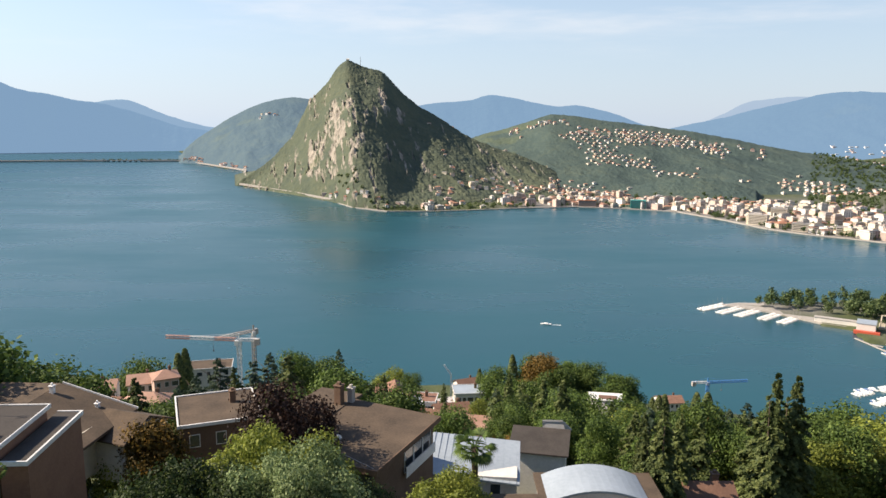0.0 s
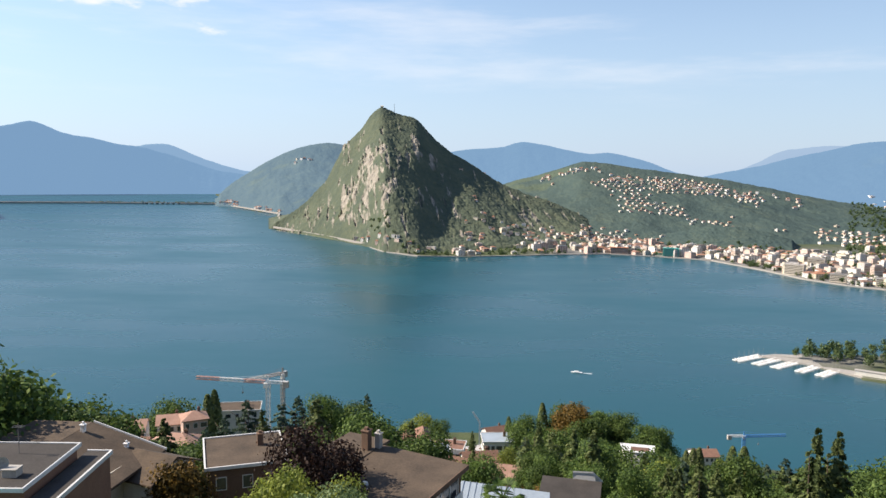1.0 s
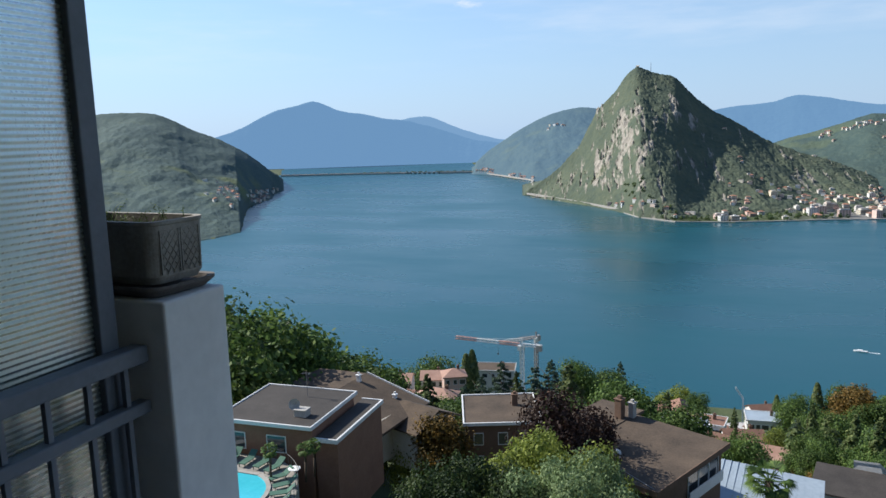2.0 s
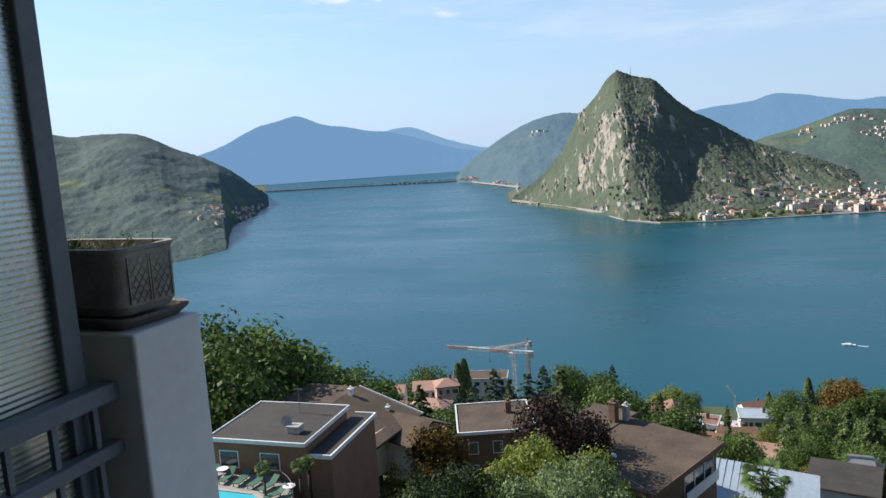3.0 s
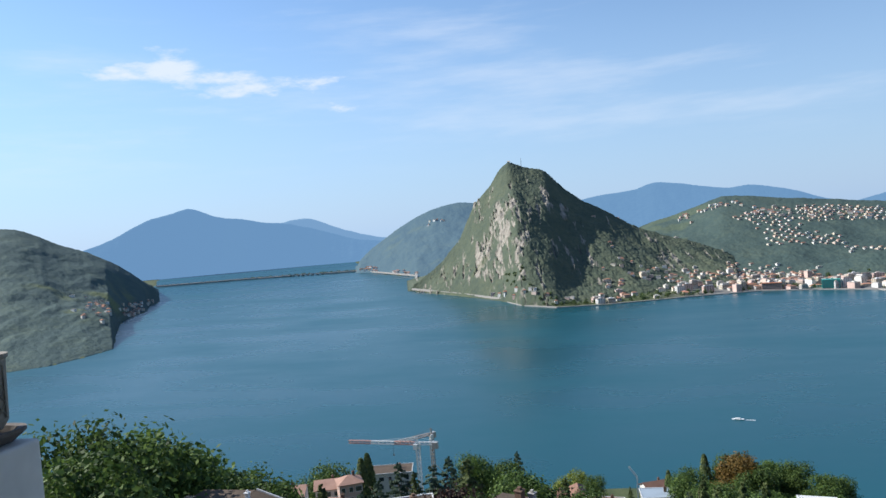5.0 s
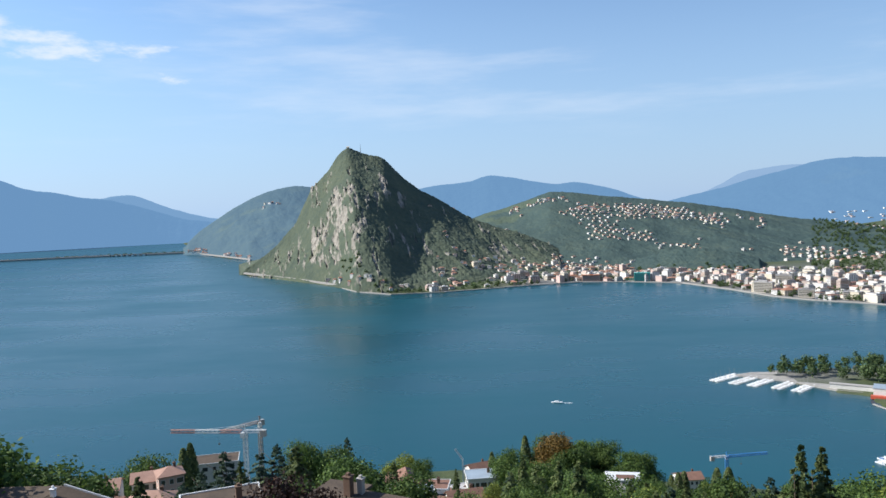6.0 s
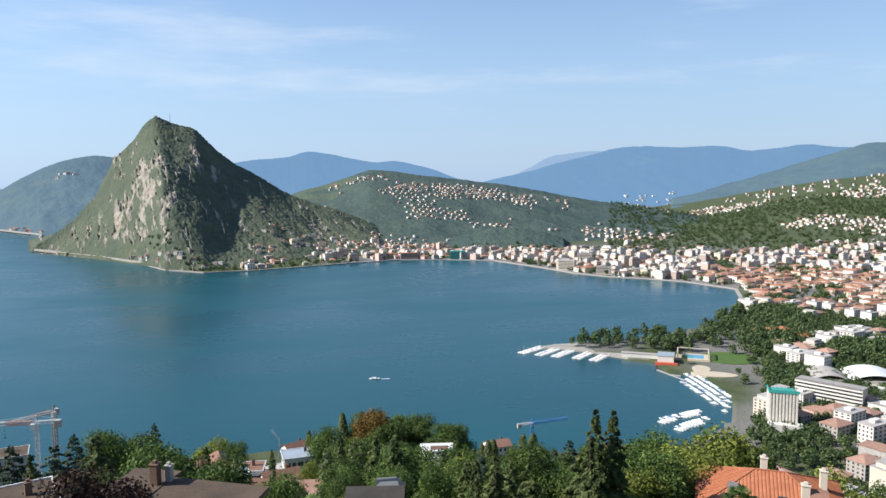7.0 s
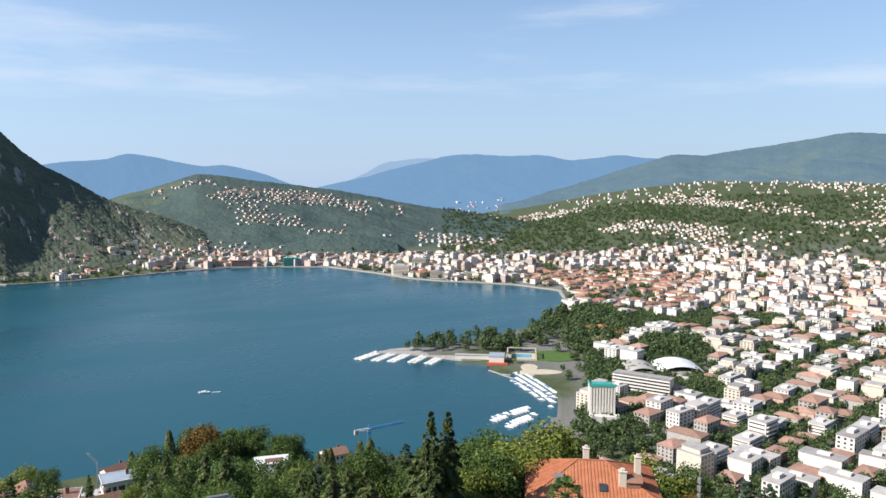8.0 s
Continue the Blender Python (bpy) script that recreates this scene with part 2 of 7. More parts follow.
M_ROOF_TILE = surface("terracotta_tiles", (0.30, 0.105, 0.052), (0.48, 0.19, 0.095), 0.9, 0.85, 0.5, 0.03, vary=0.15)
M_ROOF_OLD = surface("weathered_tiles", (0.14, 0.075, 0.055), (0.25, 0.14, 0.10), 0.6, 0.9, 0.5, 0.03, vary=0.2)
M_ROOF_BLUE = surface("pale_metal_roof", (0.26, 0.31, 0.36), (0.35, 0.41, 0.47), 0.3, 0.5, 0.2, 0.01)
M_FASCIA = surface("white_metal_edging", (0.55, 0.55, 0.54), (0.75, 0.75, 0.74), 0.8, 0.5, 0.1, 0.005)
M_CONCRETE = surface("concrete", (0.30, 0.28, 0.26), (0.46, 0.44, 0.41), 0.7, 0.9, 0.4, 0.01)
M_GLASS_DARK = surface("window_glass", (0.02, 0.025, 0.03), (0.05, 0.06, 0.07), 0.5, 0.08, 0.0, spec=0.7)
M_WHITE = surface("white_gloss_paint", (0.72, 0.72, 0.72), (0.82, 0.82, 0.81), 1.0, 0.35, 0.0)
M_RED = surface("red_paint", (0.45, 0.07, 0.04), (0.58, 0.12, 0.07), 1.0, 0.5, 0.0)
M_BLUE = surface("blue_crane_paint", (0.06, 0.22, 0.50), (0.10, 0.30, 0.60), 1.0, 0.5, 0.0)
M_STEEL = surface("grey_steel", (0.14, 0.13, 0.13), (0.24, 0.23, 0.22), 1.0, 0.5, 0.1, 0.005)
M_POOL = surface("pool_water", (0.05, 0.42, 0.52), (0.08, 0.52, 0.62), 0.6, 0.06, 0.15, 0.05, spec=0.6)
M_PAVING = surface("grey_paving", (0.22, 0.20, 0.18), (0.36, 0.34, 0.31), 0.8, 0.9, 0.4, 0.01)
M_ROOF_FLAT = surface("grey_flat_roof", (0.30, 0.28, 0.27), (0.46, 0.44, 0.42), 0.2, 0.9, 0.3, 0.02, vary=0.3)
M_TEAL = surface("teal_netting", (0.03, 0.28, 0.25), (0.06, 0.38, 0.34), 0.3, 0.8, 0.2, 0.02)
M_SAND = surface("pale_sand", (0.42, 0.36, 0.27), (0.58, 0.51, 0.40), 0.2, 0.95, 0.3, 0.02)
M_LAWN = surface("mown_lawn", (0.05, 0.10, 0.02), (0.09, 0.16, 0.035), 0.2, 0.95, 0.4, 0.03)
M_STONE = surface("grey_quay_stone", (0.26, 0.24, 0.22), (0.42, 0.40, 0.37), 0.3, 0.9, 0.4, 0.03)
M_TOWN_TILE = surface("faded_town_tiles", (0.27, 0.155, 0.115), (0.42, 0.26, 0.20), 0.4, 0.9, 0.4, 0.03, vary=0.2)
CITY_WALLS = [(0.0, (0.76, 0.73, 0.68)), (0.22, (0.66, 0.58, 0.46)), (0.36, (0.70, 0.56, 0.48)), (0.5, (0.80, 0.79, 0.77)), (0.66, (0.58, 0.55, 0.52)),
              (0.76, (0.68, 0.50, 0.44)), (0.86, (0.72, 0.66, 0.55)), (0.95, (0.44, 0.36, 0.32))]
M_CITY_WALL = island_surface("town_render", CITY_WALLS, 0.9, 0.2, 0.12)
M_CITY_FLAT = island_surface("flat_town_roofs", [(0.0, (0.40, 0.38, 0.36)), (0.35, (0.30, 0.28, 0.27)), (0.6, (0.52, 0.49, 0.46)), (0.85, (0.20, 0.17, 0.15))], 0.9, 0.3, 0.2)
M_CITY_TILE = island_surface("tiled_town_roofs", [(0.0, (0.40, 0.19, 0.12)), (0.4, (0.33, 0.18, 0.13)), (0.7, (0.46, 0.24, 0.16)), (0.88, (0.26, 0.16, 0.12))], 0.9, 0.3, 0.2)
M_CITY_WINDOW = island_surface("town_windows", [(0.0, (0.05, 0.05, 0.055)), (0.6, (0.10, 0.095, 0.09)), (0.85, (0.20, 0.16, 0.12))], 0.25, 0.1, 0.5)
M_CITY_LEAF = foliage("town_tree_leaves", (0.050, 0.085, 0.036), (0.098, 0.150, 0.060), (0.175, 0.225, 0.088), 0.08)
M_BOAT = island_surface("boat_hulls", [(0.0, (0.80, 0.80, 0.79)), (0.75, (0.70, 0.72, 0.75)), (0.92, (0.12, 0.20, 0.38))], 0.35, 0.1, 0.5)


def banded(name, a, b, length, axis=0):
    """Paint in two colours that alternate along the beam."""
    def build(make, link):
        co = make("ShaderNodeTexCoord")
        sep = make("ShaderNodeSeparateXYZ")
        link(co.outputs["Object"], sep.inputs[0])
        m = make("ShaderNodeMath", operation="MULTIPLY")
        m.inputs[1].default_value = 1.0 / length
        link(sep.outputs[axis], m.inputs[0])
        fr = make("ShaderNodeMath", operation="FRACT")
        link(m.outputs[0], fr.inputs[0])
        gt = make("ShaderNodeMath", operation="GREATER_THAN")
        gt.inputs[1].default_value = 0.5
        link(fr.outputs[0], gt.inputs[0])
        p = make("ShaderNodeBsdfPrincipled", Roughness=0.5)
        link(mixed(make, link, gt.outputs[0], a, b), p.inputs["Base Color"])
        return p.outputs[0]
    return material(name, build)


M_CRANE = banded("red_white_crane_paint", (0.75, 0.74, 0.72), (0.56, 0.33, 0.28), 20.0)
M_CRANE2 = banded("grey_red_crane_paint", (0.55, 0.53, 0.50), (0.48, 0.40, 0.36), 18.0)

# ---- land ----
def value_noise(x, y, seed=0):
    """Smooth random heights between -1 and 1 on a unit lattice."""
    xi, yi = np.floor(x).astype(np.int64), np.floor(y).astype(np.int64)
    fx, fy = x - xi, y - yi
    fx, fy = fx * fx * (3 - 2 * fx), fy * fy * (3 - 2 * fy)

    def h(a, b):
        n = (a * 374761393 + b * 668265263 + seed * 974634777) & 0x7FFFFFFF
        n = ((n ^ (n >> 13)) * 1274126177) & 0x7FFFFFFF
        return ((n ^ (n >> 16)) & 0xFFFF) / 32767.5 - 1
    a = h(xi, yi) * (1 - fx) + h(xi + 1, yi) * fx
    b = h(xi, yi + 1) * (1 - fx) + h(xi + 1, yi + 1) * fx
    return a * (1 - fy) + b * fy


def fbm(x, y, size, octaves=5, seed=0, gain=0.5):
    out, amp = np.zeros_like(x, dtype=float), 1.0
    for k in range(octaves):
        out += amp * value_noise(x / size, y / size, seed + k)
        amp, size = amp * gain, size * 0.5
    return out


def smooth(x, lo, hi):
    t = np.clip((x - lo) / (hi - lo), 0, 1)
    return t * t * (3 - 2 * t)


def polar(az, r):
    """Degrees right of ahead and metres from the terrace to x, y."""
    a = np.radians(az)
    return np.sin(a) * r, np.cos(a) * r


# the lake's shore: bearing and distance
SHORE = [(-75, 560), (-40, 555), (0, 550), (31, 552), (33.8, 601), (35, 640), (34.8, 691), (33.9, 729), (32.4, 770), (30.2, 767),
         (29.4, 802), (27.5, 812), (24.5, 838), (21, 853), (22, 869), (24.1, 891), (26.7, 913), (31.1, 969), (33.7, 1061)]
SHORE += [
         (34.7, 1157), (35.3, 1259), (34.9, 1353), (31.6, 1415), (28.8, 1440), (26.2, 1455), (23.6, 1495), (21, 1585), (17.4, 1705),
         (13.8, 1728), (10.2, 1735), (6, 1685), (2, 1635), (-1, 1610), (-4.2, 1610), (-6.8, 1688), (-7.9, 1780), (-11.2, 1991),
         (-15, 2262), (-14.6, 2850), (-18.2, 3400), (-19.2, 4680), (-33.2, 4680), (-33.6, 3700), (-34, 2978), (-34.2, 2478),
         (-35.9, 2240), (-36.3, 1967)]
SHORE_LEFT = [(-36.6, 1644), (-38.4, 1573), (-40.6, 1519), (-48, 1512), (-56, 1505), (-65, 1498), (-75, 1490)]
SHORE_XY = np.array([polar(a, r) for a, r in SHORE + SHORE_LEFT])


def shore_distance(x, y):
    """Metres from the shore: positive on land, negative on the lake."""
    best, inside = np.full(x.shape, 1e9), np.zeros(x.shape, bool)
    for (ax, ay), (bx, by) in zip(SHORE_XY, np.roll(SHORE_XY, -1, 0)):
        dx, dy = bx - ax, by - ay
        t = np.clip(((x - ax) * dx + (y - ay) * dy) / (dx * dx + dy * dy), 0, 1)
        best = np.minimum(best, np.hypot(x - ax - t * dx, y - ay - t * dy))
        if dy:
            inside ^= ((ay > y) != (by > y)) & (x < dx * (y - ay) / dy + ax)
    return np.where(inside, -best, best)


def ground_z(x, y):
    """The hillside under the terrace, the plain of the town and the lake's bed."""
    r, az = np.hypot(x, y), np.degrees(np.arctan2(x, y))
    d = shore_distance(x, y)
    down = np.interp(r, [0, 12, 30, 60, 80, 100, 200, 300, 400, 450, 510, 560, 700], [188, 186, 180, 166, 158, 151, 118, 79, 40, 22, 3, -8, -40])
    down = down - smooth(az, 24, 38) * np.interp(r, [0, 95, 130, 200, 300, 400, 500, 600], [0, 0, 6, 17, 22, 14, 4, 0])
    down = down + fbm(x, y, 90, 4, 3) * np.interp(r, [0, 60, 200, 480, 545], [0, 0.4, 3.5, 2, 0])
    up = 186 + r * 0.32
    hill = down + (up - down) * smooth(np.abs(az), 75, 125)
    plain = 1.6 + np.clip(d, 0, 400) * 0.012
    rise = np.clip(r - 1700, 0, 1800) * 0.088 * smooth(az, 26, 47) + np.clip(r - 3200, 0, 2000) * 0.05 * smooth(az, 20, 45)
    land = np.maximum(hill, plain + rise * (r > 1500))
    land = np.where(d < 6, np.minimum(land, 1.6 * smooth(d, -0.5, 1.5) - 0.2 + np.maximum(d, 0) * 0.5), land)
    return np.where(d > 0, land, np.maximum(-25, -1.5 + d * 0.12))


def town_share(x, y):
    r, az = np.hypot(x, y), np.degrees(np.arctan2(x, y))
    return smooth(r, 530, 590) * smooth(-r, -2300, -1700) * smooth(az, 2, 8) * smooth(fbm(x, y, 120, 4, 61), -0.9, 0.3)


# wooded heights: bearing and elevation angle of the skyline as seen from the terrace; distances of foot, crest and back
RIDGES = {}
RIDGES["sugarloaf"] = dict(line=[(-15.4, -5.0), (-14.2, -4.2), (-12.7, -3.1), (-11.1, -1.4), (-9.8, 1.2), (-8.5, 2.45), (-7.7, 3.65), (-7.05, 4.1),
                            (-6, 3.65), (-4.4, 3.25), (-3.1, 1.85), (-1.9, 0.8), (-0.2, -0.1), (1.5, -1.25), (3.7, -2.2), (6.2, -2.95), (9, -4.2)],
                      crest=2280, back=2900, foot=[(-15.4, 2262), (-11.2, 1995), (-7.9, 1785), (-6.8, 1692), (-4.2, 1640), (-1, 1690), (4, 1800), (9, 1850)], rough=14)
RIDGES["left"] = dict(line=[(-75, 4), (-60, 3.2), (-52, 2.6), (-47, 2.0), (-46, 1.7), (-44.3, 1.82), (-42.1, 1.83), (-40.7, 1.29), (-39.3, 0.53), (-37.6, -0.17), (-35.6, -1.32),
                       (-34.1, -2.67), (-33.3, -3.1)],
                 crest=2900, back=3900, foot=[(-75, 1480), (-40.6, 1525), (-38.4, 1580), (-36.6, 1650), (-36.3, 1972), (-35.9, 2245), (-34.2, 2485), (-34, 2700), (-33.3, 2850)], rough=14)
RIDGES["shoulder"] = dict(line=[(-19.2, -3.1), (-18.9, -2.35), (-16.7, -0.85), (-15.3, 0.0), (-14, 0.68), (-12.7, 1.12), (-11.3, 1.37), (-10.2, 1.3), (-8, 0.9), (-4, 0.2)],
                      crest=3650, back=4300, foot=[(-19.2, 3450), (-18.2, 3405), (-14.6, 2855), (-10, 2700), (-4, 2700)], rough=12)
RIDGES["suburb"] = dict(line=[(0, -2.2), (2.4, -1.4), (5, -0.75), (7, -0.1), (8.2, 0.32), (10, 0.1), (12, -0.2), (14.9, -0.5), (18.2, -0.95), (21.3, -1.5),
                         (24.5, -2.1), (28, -2.6), (34, -3.4)],
                   crest=2950, back=3600, foot=[(0, 2250), (12, 2050), (20, 2050), (34, 2300)], rough=9)
RIDGES["knoll"] = dict(line=[(13, -5.2), (15.5, -4.6), (17, -4.3), (19, -4.2), (21, -4.5), (23, -5.0)], crest=2060, back=2250,
                  foot=[(13, 1920), (23, 1900)], rough=4)
RIDGES["rightridge"] = dict(line=[(30, -1.8), (34, -1.0), (38, 0.2), (41, 1.2), (42.8, 1.75), (45.1, 1.6), (47.7, 2.1), (51.3, 2.6), (54, 3.15), (56.2, 2.95), (62, 3.6), (80, 4)],
                       crest=4150, back=4600, foot=[(30, 3400), (45, 3200), (80, 2900)], rough=14)
FAR_RIDGES = {}
FAR_RIDGES["opposite"] = dict(line=[(-40, -0.6), (-37.8, 0.0), (-36, 0.55), (-34.5, 1.41), (-33.3, 1.92), (-32.2, 2.03), (-30.9, 2.5), (-30, 2.17), (-28.8, 1.56), (-27.2, 1.39), (-25.5, 0.92),
                           (-24.3, 0.9), (-22, 0.3), (-19, -0.8), (-16, -1.2)], crest=4800, back=4900, foot=[(-40, 4650), (-16, 4650)], rough=12)
FAR_RIDGES["behind"] = dict(line=[(-30, 0.3), (-25, 0.75), (-23.4, 1.06), (-22.4, 1.17), (-21.3, 0.68), (-20, 0.06), (-18.8, -0.3), (-17.3, -0.8), (-14, -0.9)],
                   crest=4880, back=4930, foot=[(-30, 4780), (-14, 4780)], rough=8)
FAR_RIDGES["mid"] = dict(line=[(-4, 0.6), (-1.4, 0.87), (-0.2, 1.1), (0.7, 1.12), (1.7, 1.15), (3.5, 1.73), (5.7, 1.33), (8.2, 0.76), (9.8, 0.97), (12.3, 0.45), (14.7, -0.45), (16.7, -0.9), (20, -1.5)],
                crest=4750, back=4850, foot=[(-4, 4300), (20, 4300)], rough=12)
FAR_RIDGES["valley"] = dict(line=[(14, -1.2), (17.8, -0.45), (20.7, 0.2), (22.5, 0.8), (24.1, 1.1), (26.3, 1.7), (28.4, 1.8), (30.9, 1.66), (33.5, 1.74), (35.6, 1.32), (37.6, 1.52),
                         (39.2, 1.72), (40.9, 1.51), (44, 1.4), (50, 1.3)], crest=4780, back=4850, foot=[(14, 3700), (50, 3900)], rough=12)
FAR_RIDGES["faint"] = dict(line=[(18, -0.6), (20.2, 0.35), (21.2, 1.0), (22, 1.3), (23, 1.35), (24.1, 1.52), (26, 1.5), (28, 1.2)], crest=4900, back=4940,
                  foot=[(18, 4800), (28, 4800)], rough=8)


def eased(az, a, v, half):
    """A line of values with its corners rounded."""
    return sum(np.interp(az + half * k / 3, a, v) * (4 - abs(k)) for k in range(-3, 4)) / 16


def ridge_height(rd, x, y):
    """Height of one range over the lake at x, y, and how far up its front side that is."""
    r, az = np.hypot(x, y), np.degrees(np.arctan2(x, y))
    a, e = zip(*rd["line"])
    fa, ff = zip(*rd["foot"])
    jag = fbm(az, az * 0, 1.1, 4, 7) * 0.035
    crest_r = rd["crest"]
    foot_r = np.minimum(eased(az, fa, ff, 0.8), np.interp(az, fa, ff)) - 10
    crest = EYE_Z + crest_r * np.tan(np.radians(eased(az, a, e, 0.28 if crest_r < 2500 else 0.9) + jag))
    t = np.clip((r - foot_r) / (crest_r - foot_r), 0, 1)
    power = rd.get("power", 1.0)
    if rd is RIDGES["sugarloaf"]:
        power = 1.2 - 0.42 * np.exp(-((az + 6.0 + 0.8 * t) / 2.4) ** 2) * (1 - 0.75 * smooth(t, 0.5, 0.85)) - 0.25 * np.exp(-((az + 10.5) / 2.0) ** 2) - 0.22 * np.exp(-((az - 1.0) / 2.6) ** 2)
    front = crest * t ** power
    back = np.clip((rd["back"] - r) / (rd["back"] - crest_r), 0, 1)
    inside = smooth(az, a[0] - 0.01, a[0] + 0.4) * smooth(-az, -a[-1] - 0.01, -a[-1] + 0.4)
    gully = fbm(x + 0.3 * y, y * 0.45, 170, 5, 11, 0.55)
    z = np.where(r <= crest_r, front, crest * back) * inside
    z = z + gully * rd["rough"] * np.minimum(1, t * 5) * np.clip((1 - t) * 4, 0, 1) * inside * (r < crest_r)
    return np.where((t > 0) & (back > 0), z, -3.0), t


def land_z(x, y):
    """The top of the land at x, y: ground or the range that stands on it."""
    x, y = np.atleast_1d(np.asarray(x, float)), np.atleast_1d(np.asarray(y, float))
    z = ground_z(x, y)
    for rd in RIDGES.values():
        z = np.maximum(z, ridge_height(rd, x, y)[0])
    return z


def grid_mesh(name, xs, ys, zs, mat, floats=()):
    """A sheet from rows and columns of places."""
    n, m = xs.shape
    idx = np.arange(n * m).reshape(n, m)
    faces = np.stack([idx[:-1, :-1], idx[:-1, 1:], idx[1:, 1:], idx[1:, :-1]], -1).reshape(-1, 4)
    me = bpy.data.meshes.new(name)
    me.vertices.add(n * m)
    me.vertices.foreach_set("co", np.stack([xs, ys, zs], -1).astype(np.float32).ravel())
    me.loops.add(faces.size)
    me.loops.foreach_set("vertex_index", faces.astype(np.int32).ravel())
    me.polygons.add(len(faces))
    me.polygons.foreach_set("loop_start", np.arange(0, faces.size, 4, dtype=np.int32))
    me.polygons.foreach_set("use_smooth", np.ones(len(faces), bool))
    me.update(calc_edges=True)
    for key, values in floats:
        me.attributes.new(key, "FLOAT", "POINT").data.foreach_set("value", values.astype(np.float32).ravel())
    me.materials.append(mat)
    ob = new(name, me)
    return ob


def ground_sheet():
    az = np.concatenate([np.arange(-180, -75, 5), np.arange(-75, 80, 0.25), np.arange(80, 180.1, 5)])
    r = np.concatenate([[0.5, 6, 12], np.geomspace(16, 4990, 210)])
    A, Rr = np.meshgrid(az, r)
    x, y = polar(A, Rr)
    # reversed columns: faces look up
    ob = grid_mesh("ground", x[:, ::-1], y[:, ::-1], ground_z(x, y)[:, ::-1], M_GROUND, [("town", town_share(x, y)[:, ::-1])])
    tagged(ob, "steep grassy hillside falling to a flat lakeside town plain", "ground", kind="structure")


def mountain(name, rd, mat, label, category, step=0.07, rows=200, kind=""):
    a0, a1 = rd["line"][0][0], rd["line"][-1][0]
    az = np.arange(a1, a0 - 0.001, -step)
    u = np.linspace(0, 1, rows)
    back = np.array([0.15, 0.4, 0.7, 1.0])
    fa, ff = zip(*rd["foot"])
    foot = np.interp(az, fa, ff) - 16
    Rr = np.concatenate([foot[None, :] + (rd["crest"] - foot[None, :]) * u[:, None],
                         rd["crest"] + (rd["back"] - rd["crest"]) * np.repeat(back[:, None], len(az), 1)])
    A = np.repeat(az[None, :], len(Rr), 0)
    x, y = polar(A, Rr)
    z, t = ridge_height(rd, x, y)
    canopy = (np.abs(value_noise(x / 9, y / 9, 5)) + 0.6 * np.abs(value_noise(x / 5, y / 5, 6))) * (2.6 if rd is RIDGES["sugarloaf"] else 1.8)
    rock, meadow = np.zeros_like(z), np.zeros_like(z)
    n1 = fbm(x, y, 60, 5, 21, 0.6)
    if rd is RIDGES["sugarloaf"]:
        zone = np.exp(-((A + 8.3 + 1.6 * (t - 0.4)) / 2.5) ** 4) * smooth(t, 0.05, 0.2) * smooth(-t, -0.84, -0.55)
        zone = np.maximum(zone, 0.9 * np.exp(-((A + 6.9) / 0.35) ** 2) * np.exp(-((t - 0.80) / 0.06) ** 2))
        zone = np.maximum(zone, 0.62 * np.exp(-((A + 4.0) / 1.6) ** 2) * np.exp(-((t - 0.78) / 0.07) ** 2))
        strata = fbm(x * 1.8 + y * 0.3, z * 0.5, 26, 5, 23, 0.75)
        rock = smooth(zone * 0.80 + n1 * 0.34 + strata * 0.62, 0.66, 0.98)
        z = z + rock * fbm(x, y, 22, 4, 31, 0.65) * 9
    meadow = smooth(fbm(x, y, 220, 4, 41), 0.75, 0.95) * 0.2
    if rd is RIDGES["left"]:
        meadow = smooth(fbm(x, y, 190, 5, 43), 0.25, 0.7) * np.exp(-((t - 0.38) / 0.2) ** 2) * 0.8
    z = z + canopy * (1 - rock) * (z > 4)
    z[0] = -6
    z[-1] = -6
    ob = grid_mesh(name, x, y, z, mat, [("rock", rock), ("meadow", meadow)])
    return tagged(ob, label, category, kind=kind)


ground_sheet()
lake = grid_mesh("water", *[v for v in np.meshgrid(np.array([4200.0, -4200.0]), np.array([300.0, 4985.0]))], np.zeros((2, 2)), M_WATER)
tagged(lake, "calm blue-green lake with faint wind streaks", "lake", kind="structure")
mountain("mountain", RIDGES["sugarloaf"], M_SUGARLOAF, "steep sugarloaf mountain with woods and pale limestone cliffs", "mountain", 0.05, 260)
mountain("mountain", RIDGES["left"], M_LEFT, "dark wooded mountain slope falling into the lake", "mountain", 0.1, 150)
# the shoulder's haze is the blue glow of its material
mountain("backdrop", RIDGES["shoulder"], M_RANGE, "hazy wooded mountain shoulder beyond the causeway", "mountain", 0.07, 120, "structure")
mountain("hill", RIDGES["suburb"], M_HILL, "broad wooded hill dotted with suburban houses", "hill", 0.08, 130)
mountain("hill", RIDGES["knoll"], M_HILL, "low wooded knoll behind the town", "hill", 0.08, 50)
# this ridge and the ranges below glow blue in place of haze
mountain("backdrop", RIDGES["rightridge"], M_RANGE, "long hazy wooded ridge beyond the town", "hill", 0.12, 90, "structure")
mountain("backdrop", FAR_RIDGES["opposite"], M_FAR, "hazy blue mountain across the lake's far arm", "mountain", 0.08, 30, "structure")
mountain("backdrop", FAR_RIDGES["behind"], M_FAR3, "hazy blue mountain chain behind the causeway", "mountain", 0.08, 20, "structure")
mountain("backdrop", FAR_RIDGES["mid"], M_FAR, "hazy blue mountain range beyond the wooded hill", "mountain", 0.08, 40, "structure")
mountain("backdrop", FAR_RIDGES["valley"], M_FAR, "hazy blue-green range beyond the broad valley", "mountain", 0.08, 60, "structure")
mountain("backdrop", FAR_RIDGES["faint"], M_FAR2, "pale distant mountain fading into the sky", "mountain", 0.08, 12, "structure")

